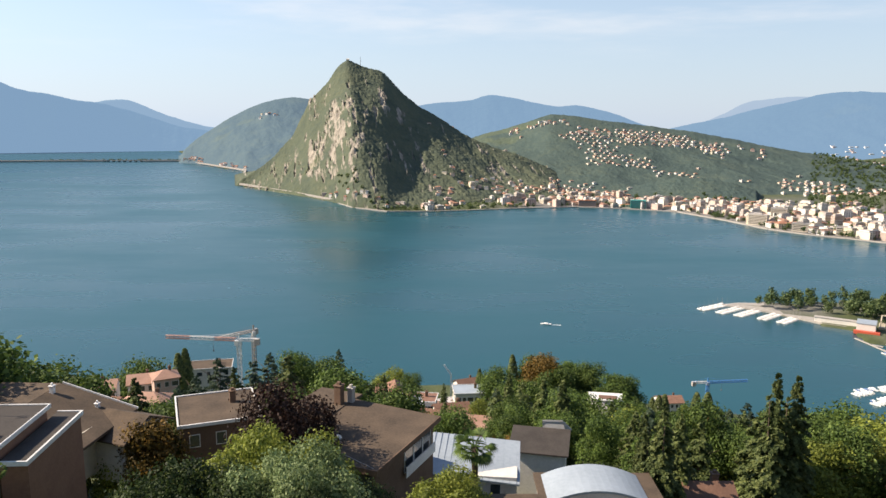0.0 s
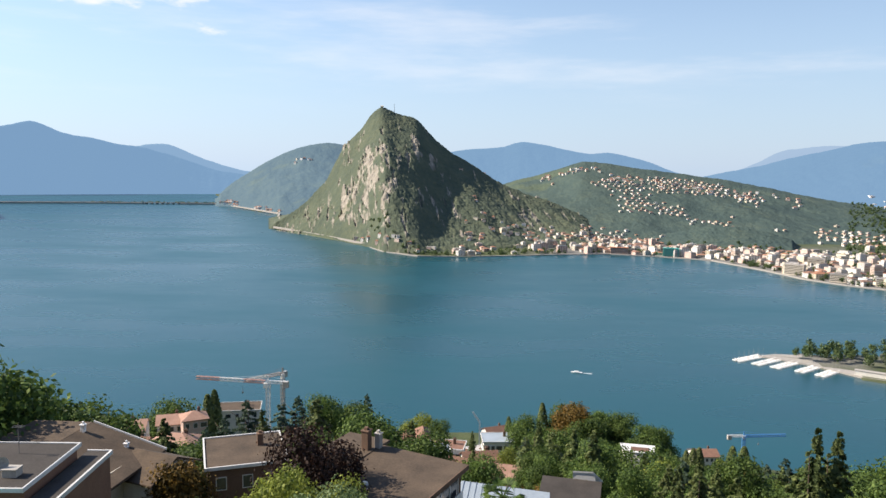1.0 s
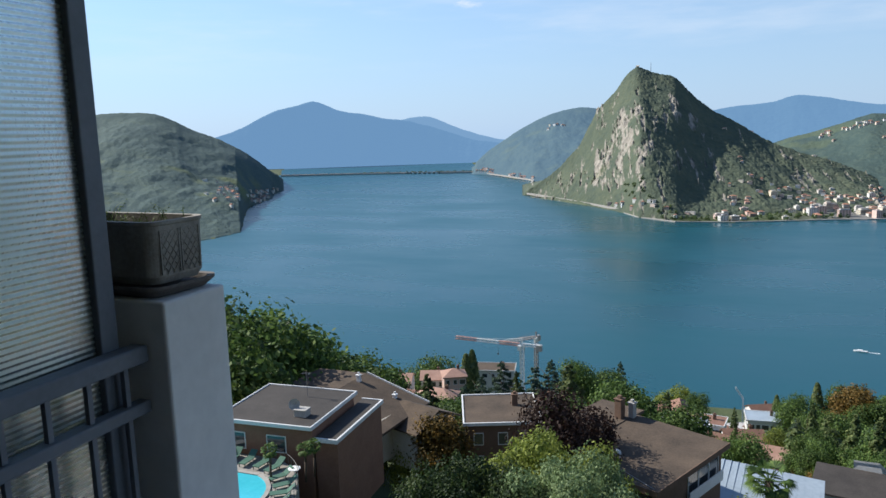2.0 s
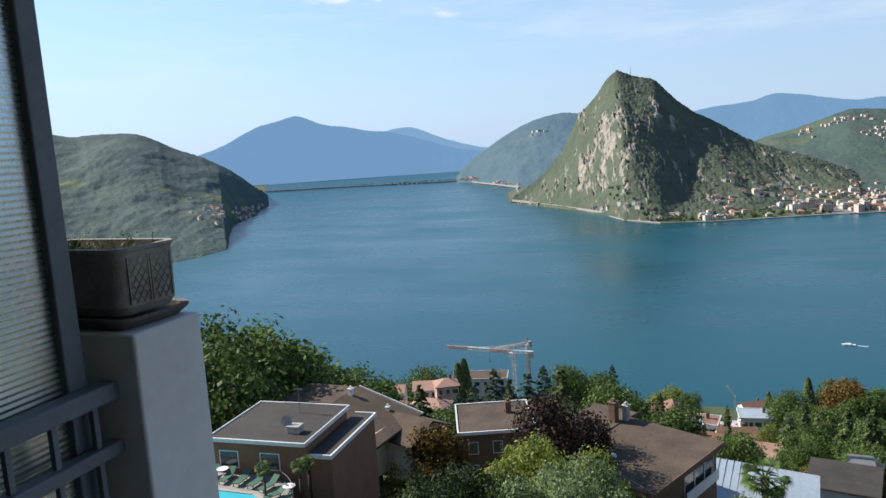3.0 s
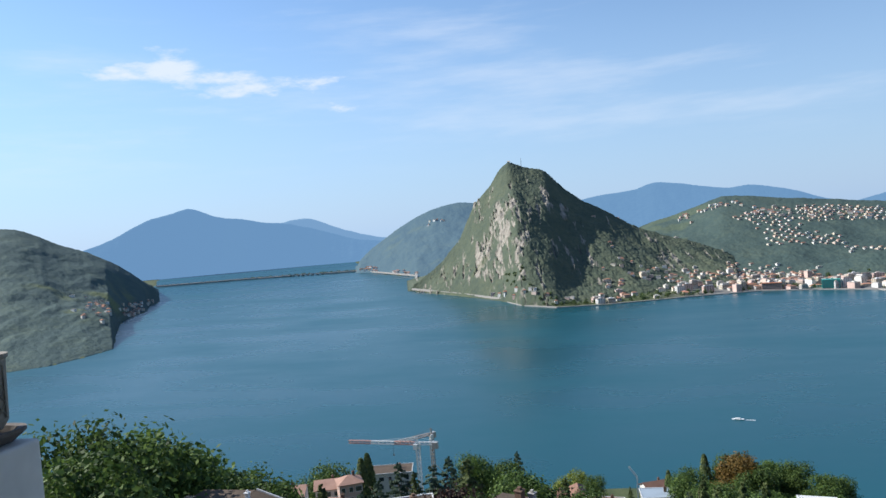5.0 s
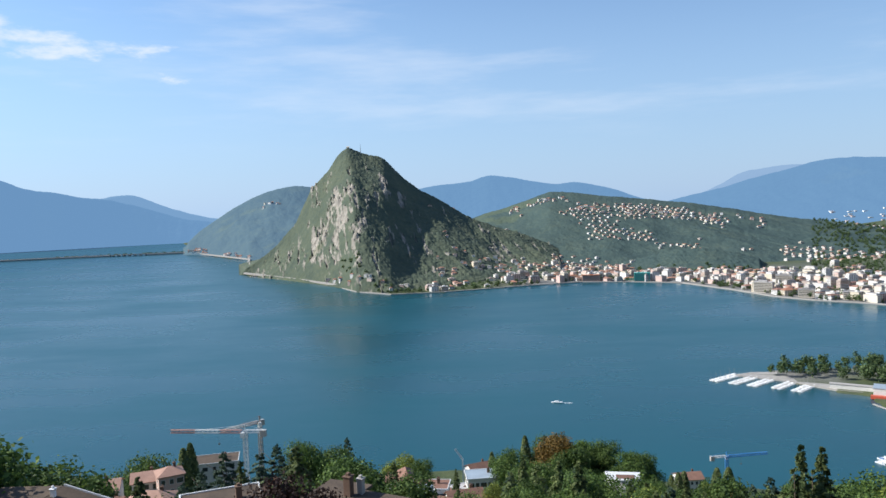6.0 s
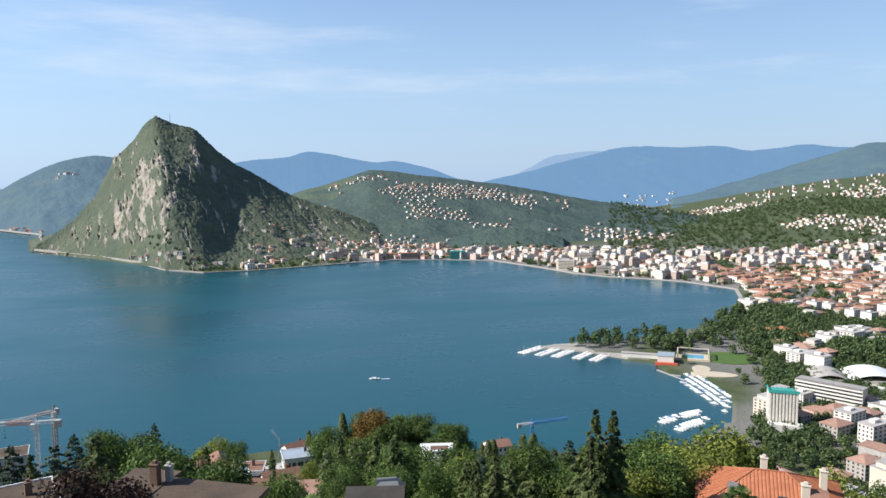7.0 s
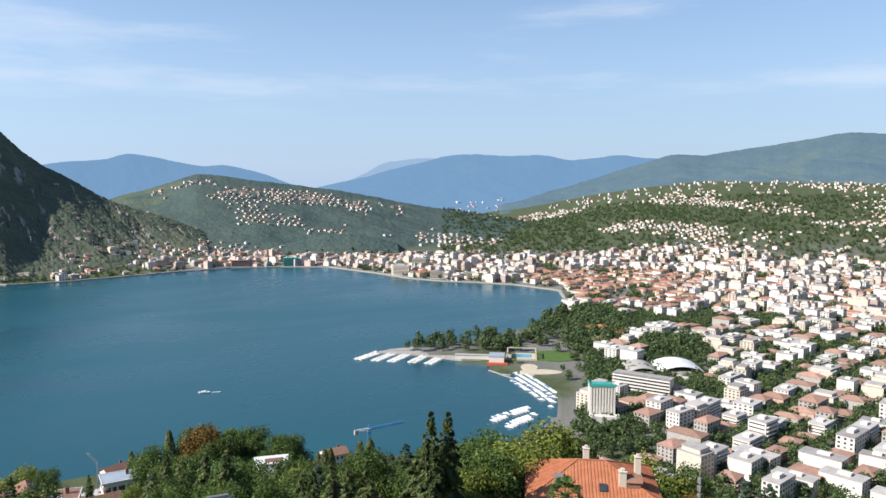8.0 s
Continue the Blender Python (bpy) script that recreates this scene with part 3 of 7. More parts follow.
# ---- building blocks ----
class Geo:
    """Vertices, faces and material slots, gathered before they become a mesh."""
    def __init__(self):
        self.v, self.f, self.m = [], [], []

    def add(self, verts, faces, slot=0):
        n = len(self.v)
        self.v.extend(verts)
        self.f.extend([tuple(i + n for i in f) for f in faces])
        self.m.extend([slot] * len(faces))
        return self

    def box(self, x0, y0, z0, x1, y1, z1, slot=0):
        v = [(x, y, z) for z in (z0, z1) for x, y in ((x0, y0), (x1, y0), (x1, y1), (x0, y1))]
        return self.add(v, [(3, 2, 1, 0), (4, 5, 6, 7), (0, 1, 5, 4), (1, 2, 6, 5), (2, 3, 7, 6), (3, 0, 4, 7)], slot)

    def beam(self, a, b, w, h=None, slot=0):
        """A straight bar from a to b."""
        a, b = Vector(a), Vector(b)
        q = (b - a).to_track_quat("Z", "Y").to_matrix()
        h = h or w
        c = [q @ Vector((sx * w / 2, sy * h / 2, 0)) for sx, sy in ((-1, -1), (1, -1), (1, 1), (-1, 1))]
        v = [tuple(p + d) for p in (a, b) for d in c]
        return self.add(v, [(3, 2, 1, 0), (4, 5, 6, 7), (0, 1, 5, 4), (1, 2, 6, 5), (2, 3, 7, 6), (3, 0, 4, 7)], slot)

    def tube(self, a, b, r0, r1=None, n=8, slot=0):
        a, b = Vector(a), Vector(b)
        r1 = r0 if r1 is None else r1
        q = (b - a).to_track_quat("Z", "Y").to_matrix()
        ring = [(math.cos(2 * math.pi * k / n), math.sin(2 * math.pi * k / n)) for k in range(n)]
        v = [tuple(a + q @ Vector((c * r0, s * r0, 0))) for c, s in ring] + [tuple(b + q @ Vector((c * r1, s * r1, 0))) for c, s in ring]
        f = [(k, (k + 1) % n, n + (k + 1) % n, n + k) for k in range(n)] + [tuple(range(n - 1, -1, -1)), tuple(range(n, 2 * n))]
        return self.add(v, f, slot)

    def gable(self, x0, y0, x1, y1, z0, z1, over=0.5, thick=0.18, slot=0):
        """A ridged roof along x, as a slab with thickness."""
        ym = (y0 + y1) / 2
        drop = (z1 - z0) * over / ((y1 - y0) / 2)
        a, b = x0 - over, x1 + over
        v = []
        for x in (a, b):
            v += [(x, y0 - over, z0 - drop), (x, ym, z1), (x, y1 + over, z0 - drop),
                  (x, y0 - over, z0 - drop - thick), (x, ym, z1 - thick), (x, y1 + over, z0 - drop - thick)]
        f = [(0, 6, 7, 1), (1, 7, 8, 2), (4, 10, 9, 3), (5, 11, 10, 4), (0, 3, 9, 6), (2, 8, 11, 5), (0, 1, 4, 3), (1, 2, 5, 4), (6, 9, 10, 7), (7, 10, 11, 8)]
        return self.add(v, f, slot)

    def hip(self, x0, y0, x1, y1, z0, z1, over=0.5, slot=0):
        a, b, c, d = x0 - over, y0 - over, x1 + over, y1 + over
        half = min(c - a, d - b) / 2
        if c - a >= d - b:
            p, q = (a + half, (b + d) / 2, z1), (c - half, (b + d) / 2, z1)
            f = [(0, 1, 5, 4), (1, 2, 5), (2, 3, 4, 5), (3, 0, 4)]
        else:
            p, q = ((a + c) / 2, b + half, z1), ((a + c) / 2, d - half, z1)
            f = [(0, 1, 4), (1, 2, 5, 4), (2, 3, 5), (3, 0, 4, 5)]
        lo = [(x, y, z0 - 0.2) for x, y in ((a, b), (c, b), (c, d), (a, d))]
        hi = [(x, y, z0) for x, y in ((a, b), (c, b), (c, d), (a, d))]
        self.add(hi + [p, q], f, slot)
        return self.add(lo + hi, [(3, 2, 1, 0), (0, 1, 5, 4), (1, 2, 6, 5), (2, 3, 7, 6), (3, 0, 4, 7)], slot)

    def ring(self, x0, y0, x1, y1, t, z0, z1, slot=0):
        """A closed band of width t inside a rectangle."""
        v = [(x, y, z) for z in (z0, z1) for e in (0, t) for x, y in ((x0 + e, y0 + e), (x1 - e, y0 + e), (x1 - e, y1 - e), (x0 + e, y1 - e))]
        f = []
        for k in range(4):
            j = (k + 1) % 4
            f += [(k, j, 8 + j, 8 + k), (4 + j, 4 + k, 12 + k, 12 + j), (8 + k, 8 + j, 12 + j, 12 + k), (4 + k, 4 + j, j, k)]
        return self.add(v, f, slot)

    def wedge(self, pts_top, thick, slot=0):
        """A slab under any flat polygon of places."""
        n = len(pts_top)
        v = list(pts_top) + [(x, y, z - thick) for x, y, z in pts_top]
        f = [tuple(range(n)), tuple(range(2 * n - 1, n - 1, -1))] + [(k, n + k, n + (k + 1) % n, (k + 1) % n) for k in range(n)]
        return self.add(v, f, slot)

    def mesh(self, name, *mats, smooth_faces=False):
        me = bpy.data.meshes.new(name)
        me.from_pydata(self.v, [], self.f)
        for m in mats:
            me.materials.append(m)
        if len(mats) > 1:
            me.polygons.foreach_set("material_index", self.m)
        if smooth_faces:
            me.polygons.foreach_set("use_smooth", [True] * len(self.f))
        me.update()
        return me


def part(name, geo, mat, parent, label="", smooth_faces=False):
    """One mesh object under a thing or under a part. Several materials may be given as a tuple."""
    mats = mat if isinstance(mat, tuple) else (mat,)
    me = geo if isinstance(geo, bpy.types.Mesh) else geo.mesh(name, *mats, smooth_faces=smooth_faces)
    ob = new(name, me)
    ob.parent = parent
    return tagged(ob, label)


def thing(name, label, category, m=None, group="", kind=""):
    """An empty at the base of a thing that has parts."""
    ob = new(name)
    ob.empty_display_size = 0.3
    if m is not None:
        ob.matrix_world = m
    return tagged(ob, label, category, group, kind)


def softened(ob, width, segments=2):
    b = ob.modifiers.new("edges", "BEVEL")
    b.width, b.segments, b.limit_method = width, segments, "ANGLE"
    return ob


def at(az, r, z=None, turn=0.0, size=1.0):
    """A pose on the land at a bearing and distance from the terrace."""
    x, y = polar(az, r)
    if z is None:
        z = float(land_z(x, y)[0])
    return Matrix.LocRotScale((float(x), float(y), z), Euler((0, 0, radians(turn))), (size,) * 3 if isinstance(size, (int, float)) else size)

# ---- trees ----
rng = np.random.default_rng(5)


def leaf_cards(centers, normals, size, spread, seed):
    """One bent quad for each clump of leaves."""
    g = np.random.default_rng(seed)
    n = len(centers)
    nrm = normals + g.normal(0, spread, (n, 3))
    nrm /= np.linalg.norm(nrm, axis=1)[:, None]
    t = np.cross(nrm, g.normal(0, 1, (n, 3)))
    t /= np.linalg.norm(t, axis=1)[:, None]
    b = np.cross(nrm, t)
    s = size * g.uniform(0.6, 1.3, (n, 1))
    l = s * g.uniform(0.7, 1.3, (n, 1))
    v = np.stack([centers - t * s, centers - b * l * 0.6 + nrm * s * 0.15, centers + t * s, centers + b * l * 0.6 - nrm * s * 0.1], 1)
    return v.reshape(-1, 3)


def cards_mesh(name, verts, mat):
    n = len(verts) // 4
    me = bpy.data.meshes.new(name)
    me.vertices.add(4 * n)
    me.vertices.foreach_set("co", verts.astype(np.float32).ravel())
    me.loops.add(4 * n)
    me.loops.foreach_set("vertex_index", np.arange(4 * n, dtype=np.int32))
    me.polygons.add(n)
    me.polygons.foreach_set("loop_start", np.arange(0, 4 * n, 4, dtype=np.int32))
    me.update(calc_edges=True)
    me.materials.append(mat)
    return me


def broad_crown(height, width, cards, size, seed, low=0.25, lumps=13):
    """Leaf clumps over a heap of uneven lumps."""
    g = np.random.default_rng(seed)
    z0 = height * low
    k = np.arange(lumps)
    ang = k * 2.4 + g.uniform(0, 1, lumps)
    h = g.uniform(0.1, 1.0, lumps)
    rad = width * 0.34 * np.sqrt(np.clip(1.05 - (h - 0.25) ** 2 * 1.6, 0.05, 1)) * g.uniform(0.5, 1.1, lumps)
    c = np.stack([np.cos(ang) * rad, np.sin(ang) * rad, z0 + (height - z0) * (0.12 + 0.74 * h)], 1)
    s = np.minimum(width, height - z0) * g.uniform(0.15, 0.27, lumps)
    which = g.choice(lumps, cards, p=s ** 2 / (s ** 2).sum())
    d = g.normal(0, 1, (cards, 3))
    d[:, 2] = d[:, 2] * 0.9 + 0.15
    d /= np.linalg.norm(d, axis=1)[:, None]
    p = c[which] + d * (s[which] * (g.uniform(0.66, 1.02, cards) + 0.42 * g.random(cards) ** 5))[:, None]
    return leaf_cards(p, d, size, 0.55, seed)


def spire_crown(height, width, cards, size, seed, low=0.06, droop=0.25, tiers=15):
    """Drooping boughs in uneven tiers."""
    g = np.random.default_rng(seed)
    pts, nrm = [], []
    boughs = []
    for k in range(tiers):
        u = (k + g.uniform(-0.3, 0.3)) / tiers
        z = height * (low + (1 - low) * u)
        reach = width / 2 * (1 - u) ** 0.8 * g.uniform(0.85, 1.1) + 0.15
        for j in range(max(5, int(11 * (1 - u)) + 3)):
            a = g.uniform(0, 6.283)
            boughs.append((z + g.uniform(-0.5, 0.5), a, reach * g.uniform(0.65, 1.12)))
    weight = np.array([b[2] for b in boughs]) + 0.9
    which = g.choice(len(boughs), cards, p=weight / weight.sum())
    b = np.array(boughs)[which]
    f = np.sqrt(g.uniform(0.03, 1, cards))
    side = g.normal(0, 0.16, cards) * b[:, 2] * (1.15 - f)
    ca, sa = np.cos(b[:, 1]), np.sin(b[:, 1])
    rr = b[:, 2] * f
    p = np.stack([ca * rr - sa * side, sa * rr + ca * side, b[:, 0] - droop * rr * f + g.normal(0, 0.08, cards)], 1)
    d = np.stack([ca * 0.55, sa * 0.55, np.full(cards, 0.8)], 1)
    return leaf_cards(p, d, size, 0.4, seed)


def column_crown(height, width, cards, size, seed):
    g = np.random.default_rng(seed)
    u = g.uniform(0, 1, cards)
    a = g.uniform(0, 6.283, cards)
    rad = width / 2 * np.clip(np.sin(np.pi * np.clip(u * 0.86 + 0.12, 0, 1)) ** 0.6, 0.05, 1) * g.uniform(0.75, 1.1, cards)
    p = np.stack([np.cos(a) * rad, np.sin(a) * rad, height * (0.03 + 0.97 * u)], 1)
    d = np.stack([np.cos(a), np.sin(a), np.full(cards, 0.5)], 1)
    return leaf_cards(p, d, size, 0.4, seed)


def trunk_geo(height, radius, limbs, seed, spread=0.25):
    g = np.random.default_rng(seed + 99)
    t = Geo()
    bend = g.normal(0, height * 0.015, 2)
    mid, top = (bend[0], bend[1], height * 0.45), (bend[0] * 1.5, bend[1] * 1.5, height * 0.9)
    t.tube((0, 0, -0.8), mid, radius, radius * 0.65, 8)
    t.tube(mid, top, radius * 0.65, radius * 0.12, 7)
    for k in range(limbs):
        h = g.uniform(0.3, 0.75)
        a = k * 2.4 + g.uniform(-0.4, 0.4)
        o = (bend[0] * h * 1.6, bend[1] * h * 1.6, height * h)
        t.tube(o, (math.cos(a) * height * spread, math.sin(a) * height * spread, height * (h + 0.16)), radius * 0.32, radius * 0.08, 5)
    return t


def tree_kind(name, label, category, crown, leaf, height, radius, limbs, seed, spread=0.25):
    """The first of a kind, parked under the hillside's first row; copies follow."""
    root = thing(name, label, category)
    part("trunk", trunk_geo(height, radius, limbs, seed, spread), M_BARK, root, "rough grey-brown trunk", True)
    part("crown", cards_mesh("crown", crown, leaf), leaf, root)
    return root


TREES = {
    "broad": tree_kind("tree", "full green broadleaf tree on the hillside", "tree", broad_crown(11, 9, 9500, 0.18, 1), M_LEAF, 9, 0.26, 7, 1),
    "broad2": tree_kind("tree", "tall dense dark green broadleaf tree", "tree", broad_crown(14, 10, 10500, 0.20, 2, 0.15, 19), M_LEAF, 12, 0.32, 8, 2),
    "yellow": tree_kind("tree", "yellow-green broadleaf tree in thin leaf", "tree", broad_crown(9, 7.5, 8500, 0.16, 3, 0.15, 16), M_LEAF_Y, 7.5, 0.2, 6, 3),
    "rust": tree_kind("tree", "broadleaf tree turning rusty autumn brown", "tree", broad_crown(8.5, 6.5, 6500, 0.16, 4), M_LEAF_RUST, 7, 0.18, 6, 4),
    "red": tree_kind("tree", "dark copper-red leaved tree among the houses", "tree", broad_crown(11, 9, 11000, 0.15, 5, 0.12, 20), M_LEAF_RED, 9, 0.22, 9, 5),
    "silver": tree_kind("shrub", "large silvery-green shrub with pale leaves", "shrub", broad_crown(4.2, 6.0, 12000, 0.075, 6, 0.02, 18), M_LEAF_SILVER, 2.6, 0.1, 8, 6),
    "bush": tree_kind("shrub", "rounded dark green garden shrub", "shrub", broad_crown(3.2, 4.2, 12000, 0.062, 7, 0.0, 28), M_LEAF_DARK, 2, 0.09, 7, 7),
    "bushy": tree_kind("shrub", "yellow-green garden shrub with dense leaves", "shrub", broad_crown(3.0, 3.8, 10000, 0.06, 8, 0.0, 16), M_LEAF_Y, 2, 0.08, 7, 8),
    "spruce": tree_kind("conifer", "tall green spruce with drooping boughs", "tree", spire_crown(18, 8.6, 22000, 0.27, 9, 0.04, 0.30, 34), M_NEEDLE, 17, 0.28, 0, 9),
    "cedar": tree_kind("conifer", "broad blue-green cedar with level boughs", "tree", spire_crown(14, 10, 11000, 0.25, 10, 0.12, 0.08, 13), M_NEEDLE_BLUE, 13, 0.3, 5, 10),
    "pine": tree_kind("conifer", "dark green conifer with ragged boughs", "tree", spire_crown(13, 7, 9000, 0.25, 11, 0.08, 0.15, 22), M_NEEDLE, 12, 0.24, 3, 11),
    "cypress": tree_kind("cypress", "slim dark green column cypress", "tree", column_crown(9, 1.9, 2600, 0.17, 12), M_NEEDLE, 7, 0.12, 0, 12),
}


def palm_kind():
    root = thing("palm_tree", "fan palm with a fibrous brown trunk", "palm")
    part("trunk", Geo().tube((0, 0, -0.5), (0.1, 0, 2.6), 0.16, 0.17, 9).tube((0.1, 0, 2.6), (0.1, 0.05, 4.6), 0.17, 0.2, 9), M_BARK, root, "fibrous brown trunk", True)
    g = np.random.default_rng(3)
    geo = Geo()
    for k in range(34):
        a, el = k * 2.4, math.asin(np.clip(g.uniform(-0.75, 0.95), -1, 1))
        d = Vector((math.cos(a) * math.cos(el), math.sin(a) * math.cos(el), math.sin(el)))
        o = Vector((0.1, 0.05, 4.6))
        tip = o + d * 0.75
        side = d.cross(Vector((0, 0, 1))).normalized()
        up = side.cross(d)
        geo.beam(tuple(o), tuple(tip), 0.03)
        for j in range(11):
            b = (j / 10 - 0.5) * 2.5
            e = d * math.cos(b) + side * math.sin(b)
            w = (side * math.cos(b) - d * math.sin(b)) * 0.05
            end = tip + e * 0.62 - up * 0.0 - Vector((0, 0, 0.14))
            geo.add([tuple(tip), tuple(tip + e * 0.35 + w), tuple(end), tuple(tip + e * 0.35 - w)], [(0, 1, 2, 3)])
    part("crown", geo, M_LEAF, root, "fan-shaped green fronds")
    return root


TREES["palm"] = palm_kind()
used_kinds = set()


def plant(kind, az, r, size=1.0, turn=None, z=None, lean=1.0):
    """Put a tree on the land: the first moves there, later ones are copies."""
    turn = float(rng.uniform(0, 360)) if turn is None else turn
    m = at(az, r, z, turn, (size * lean, size * lean, size))
    if kind in used_kinds:
        first = TREES[kind].scale
        return copy_thing(TREES[kind], m @ Matrix.Diagonal((1 / first[0], 1 / first[1], 1 / first[2], 1)))
    used_kinds.add(kind)
    TREES[kind].matrix_world = m
    return TREES[kind]


KIND_HEIGHT = {"broad": 11, "broad2": 14, "yellow": 9, "rust": 8.5, "red": 11, "silver": 4.2, "bush": 3.2, "bushy": 3, "spruce": 18, "cedar": 14, "pine": 13, "cypress": 9, "palm": 5.4}


def top_at(kind, az, r, el, lean=1.0):
    """A tree whose tip shows at an elevation angle from the terrace."""
    x, y = polar(az, r)
    z = float(land_z(x, y)[0])
    size = (EYE_Z + r * math.tan(radians(el)) - z) / KIND_HEIGHT[kind]
    return plant(kind, az, r, max(0.25, size), lean=lean)

# ---- hillside houses near the terrace ----
def pane_geo(w, h):
    return Geo().box(-w / 2, -0.02, 0, w / 2, 0.02, h)


def frame_geo(w, h, bar=0.08):
    g = Geo()
    g.box(-w / 2 - bar, -0.06, -bar, -w / 2, 0.05, h + bar).box(w / 2, -0.06, -bar, w / 2 + bar, 0.05, h + bar)
    return g.box(-w / 2, -0.06, -bar, w / 2, 0.05, 0).box(-w / 2, -0.06, h, w / 2, 0.05, h + bar)


WINDOW_MESHES = {}


def window_on(house, x, y, z, w=1.1, h=1.3, turn=0.0):
    """A window with frame and pane, set into the face of a wall."""
    if (w, h) not in WINDOW_MESHES:
        WINDOW_MESHES[w, h] = (frame_geo(w, h).mesh("window", M_FASCIA), pane_geo(w, h).mesh("pane", M_GLASS_DARK))
    fm, pm = WINDOW_MESHES[w, h]
    win = part("window", fm, M_FASCIA, house, "white window frame with dark glass")
    win.matrix_local = pose(x, y, z, 0, 0, turn)
    part("pane", pm, M_GLASS_DARK, win)
    return win


def chimney_on(house, x, y, z, w=0.7, h=1.3, mat=None):
    g = Geo().box(x - w / 2, y - w / 2, z - 0.6, x + w / 2, y + w / 2, z + h).box(x - w / 2 - 0.08, y - w / 2 - 0.08, z + h, x + w / 2 + 0.08, y + w / 2 + 0.08, z + h + 0.12)
    g.box(x - w / 4, y - w / 4, z + h + 0.12, x + w / 4, y + w / 4, z + h + 0.4)
    return softened(part("chimney", g, mat or M_WALL_BROWN, house), 0.02, 1)


def house(name, label, m, w, d, h, wall, roof_mat, roof="gable", rise=1.8, floors=1, openings=4, depth=4.0, edge=None, chimney=True, seed=0):
    """A house: walls down into the slope, a roof with thickness, windows on the sides that the terrace sees."""
    g = np.random.default_rng(seed)
    root = thing(name, label, "house", m)
    body = Geo().box(-w / 2, -d / 2, -depth, w / 2, d / 2, h)
    rf = Geo()
    if roof == "gable":
        rf.gable(-w / 2, -d / 2, w / 2, d / 2, h, h + rise)
        body.add([(-w / 2, -d / 2, h), (-w / 2, d / 2, h), (-w / 2, 0, h + rise - 0.2)], [(0, 2, 1)])
        body.add([(w / 2, -d / 2, h), (w / 2, d / 2, h), (w / 2, 0, h + rise - 0.2)], [(0, 1, 2)])
    elif roof == "hip":
        rf.hip(-w / 2, -d / 2, w / 2, d / 2, h, h + rise)
    else:
        rf.box(-w / 2 - 0.35, -d / 2 - 0.35, h, w / 2 + 0.35, d / 2 + 0.35, h + 0.28)
    part("wall", body, wall, root)
    softened(part("roof", rf, roof_mat, root), 0.03, 1)
    if roof == "flat":
        e = Geo().ring(-w / 2 - 0.37, -d / 2 - 0.37, w / 2 + 0.37, d / 2 + 0.37, 0.18, h + 0.05, h + 0.42)
        part("roof_edging", e, edge or M_FASCIA, root, "pale metal roof edging")
    for k in range(floors):
        z = h - 2.35 - 2.8 * k
        for j in range(openings):
            x = -w / 2 + w * (j + 0.5) / openings
            window_on(root, x, -d / 2, z, 1.0 if g.random() < 0.7 else 1.7, 1.35)
        for j in range(max(1, openings - 2)):
            y = -d / 2 + d * (j + 0.5) / max(1, openings - 2)
            window_on(root, -w / 2, y, z, 1.0, 1.35, 90)
    if chimney:
        chimney_on(root, w * 0.22, d * 0.12, h + (rise * 0.5 if roof != "flat" else 0.3))
    return root


def terrace_house():
    """Flat-roofed brown house above the pool, with a lower wing."""
    root = thing("house", "flat-roofed terracotta house with white roof edging above the pool", "house", pose(-36.6, 54.5, 176.4, 0, 0, 3))
    part("wall", Geo().box(-4.4, -4.0, -9, 4.3, 4.1, -0.3), M_WALL_TERRA, root)
    part("roof", Geo().box(-4.6, -4.4, -0.3, 4.4, 4.3, 0.0), M_ROOF_DARK, root)
    e = Geo().ring(-4.75, -4.55, 4.55, 4.45, 0.15, -0.26, 0.10)
    softened(part("roof_edging", e, M_FASCIA, root, "white metal roof edging"), 0.03, 1)
    part("wing_wall", Geo().box(4.5, -3.9, -9, 6.5, 5.2, -1.25), M_WALL_TERRA, root)
    part("wing_roof", Geo().box(4.56, -4.1, -1.25, 6.5, 5.3, -1.0), M_ROOF_DARK, root)
    part("wing_edging", Geo().wedge([(x, y, -0.92) for x, y in ((4.56, -4.25), (6.66, -4.25), (6.66, 5.45), (4.56, 5.45), (4.56, 5.3), (6.5, 5.3), (6.5, -4.1), (4.56, -4.1))], 0.36), M_FASCIA, root, "white metal roof edging")
    for x in (-3.0, 0.9):
        window_on(root, x, -4.0, -2.6, 1.7, 1.35)
    box_ = part("roof_hatch", Geo().box(1.9, -2.6, 0, 3.0, -1.7, 0.55).box(1.85, -2.65, 0.55, 3.05, -1.65, 0.65), M_CONCRETE, root, "low brick roof hatch with white cover")
    softened(box_, 0.02, 1)
    dish = Geo()
    n, rings = 20, 5
    for i in range(rings + 1):
        rr = 0.48 * i / rings
        dish.v += [(rr * math.cos(2 * math.pi * k / n), -0.25 * (1 - (i / rings) ** 2) * -0.6, rr * math.sin(2 * math.pi * k / n)) for k in range(n)]
    for i in range(rings):
        dish.f += [(i * n + k, i * n + (k + 1) % n, (i + 1) * n + (k + 1) % n, (i + 1) * n + k) for k in range(n)]
    dish.m = [0] * len(dish.f)
    d = part("satellite_dish", dish, M_CONCRETE, root, "grey satellite dish", True)
    d.matrix_local = pose(1.75, -2.2, 0.95, -20, 0, 30)
    part("dish_mast", Geo().tube((1.75, -2.0, 0), (1.75, -2.0, 1.0), 0.03), M_STEEL, root)
    an = Geo().tube((0.6, 2.2, 0), (0.6, 2.2, 2.4), 0.025).tube((-1.0, 2.2, 0.9), (2.3, 2.2, 0.9), 0.02)
    for k in range(9):
        an.tube((0.2 + 0.1 * k, 1.9, 2.2), (0.2 + 0.1 * k, 2.5, 2.2), 0.012, n=5)
    part("antenna", an, M_STEEL, root, "thin television antenna")


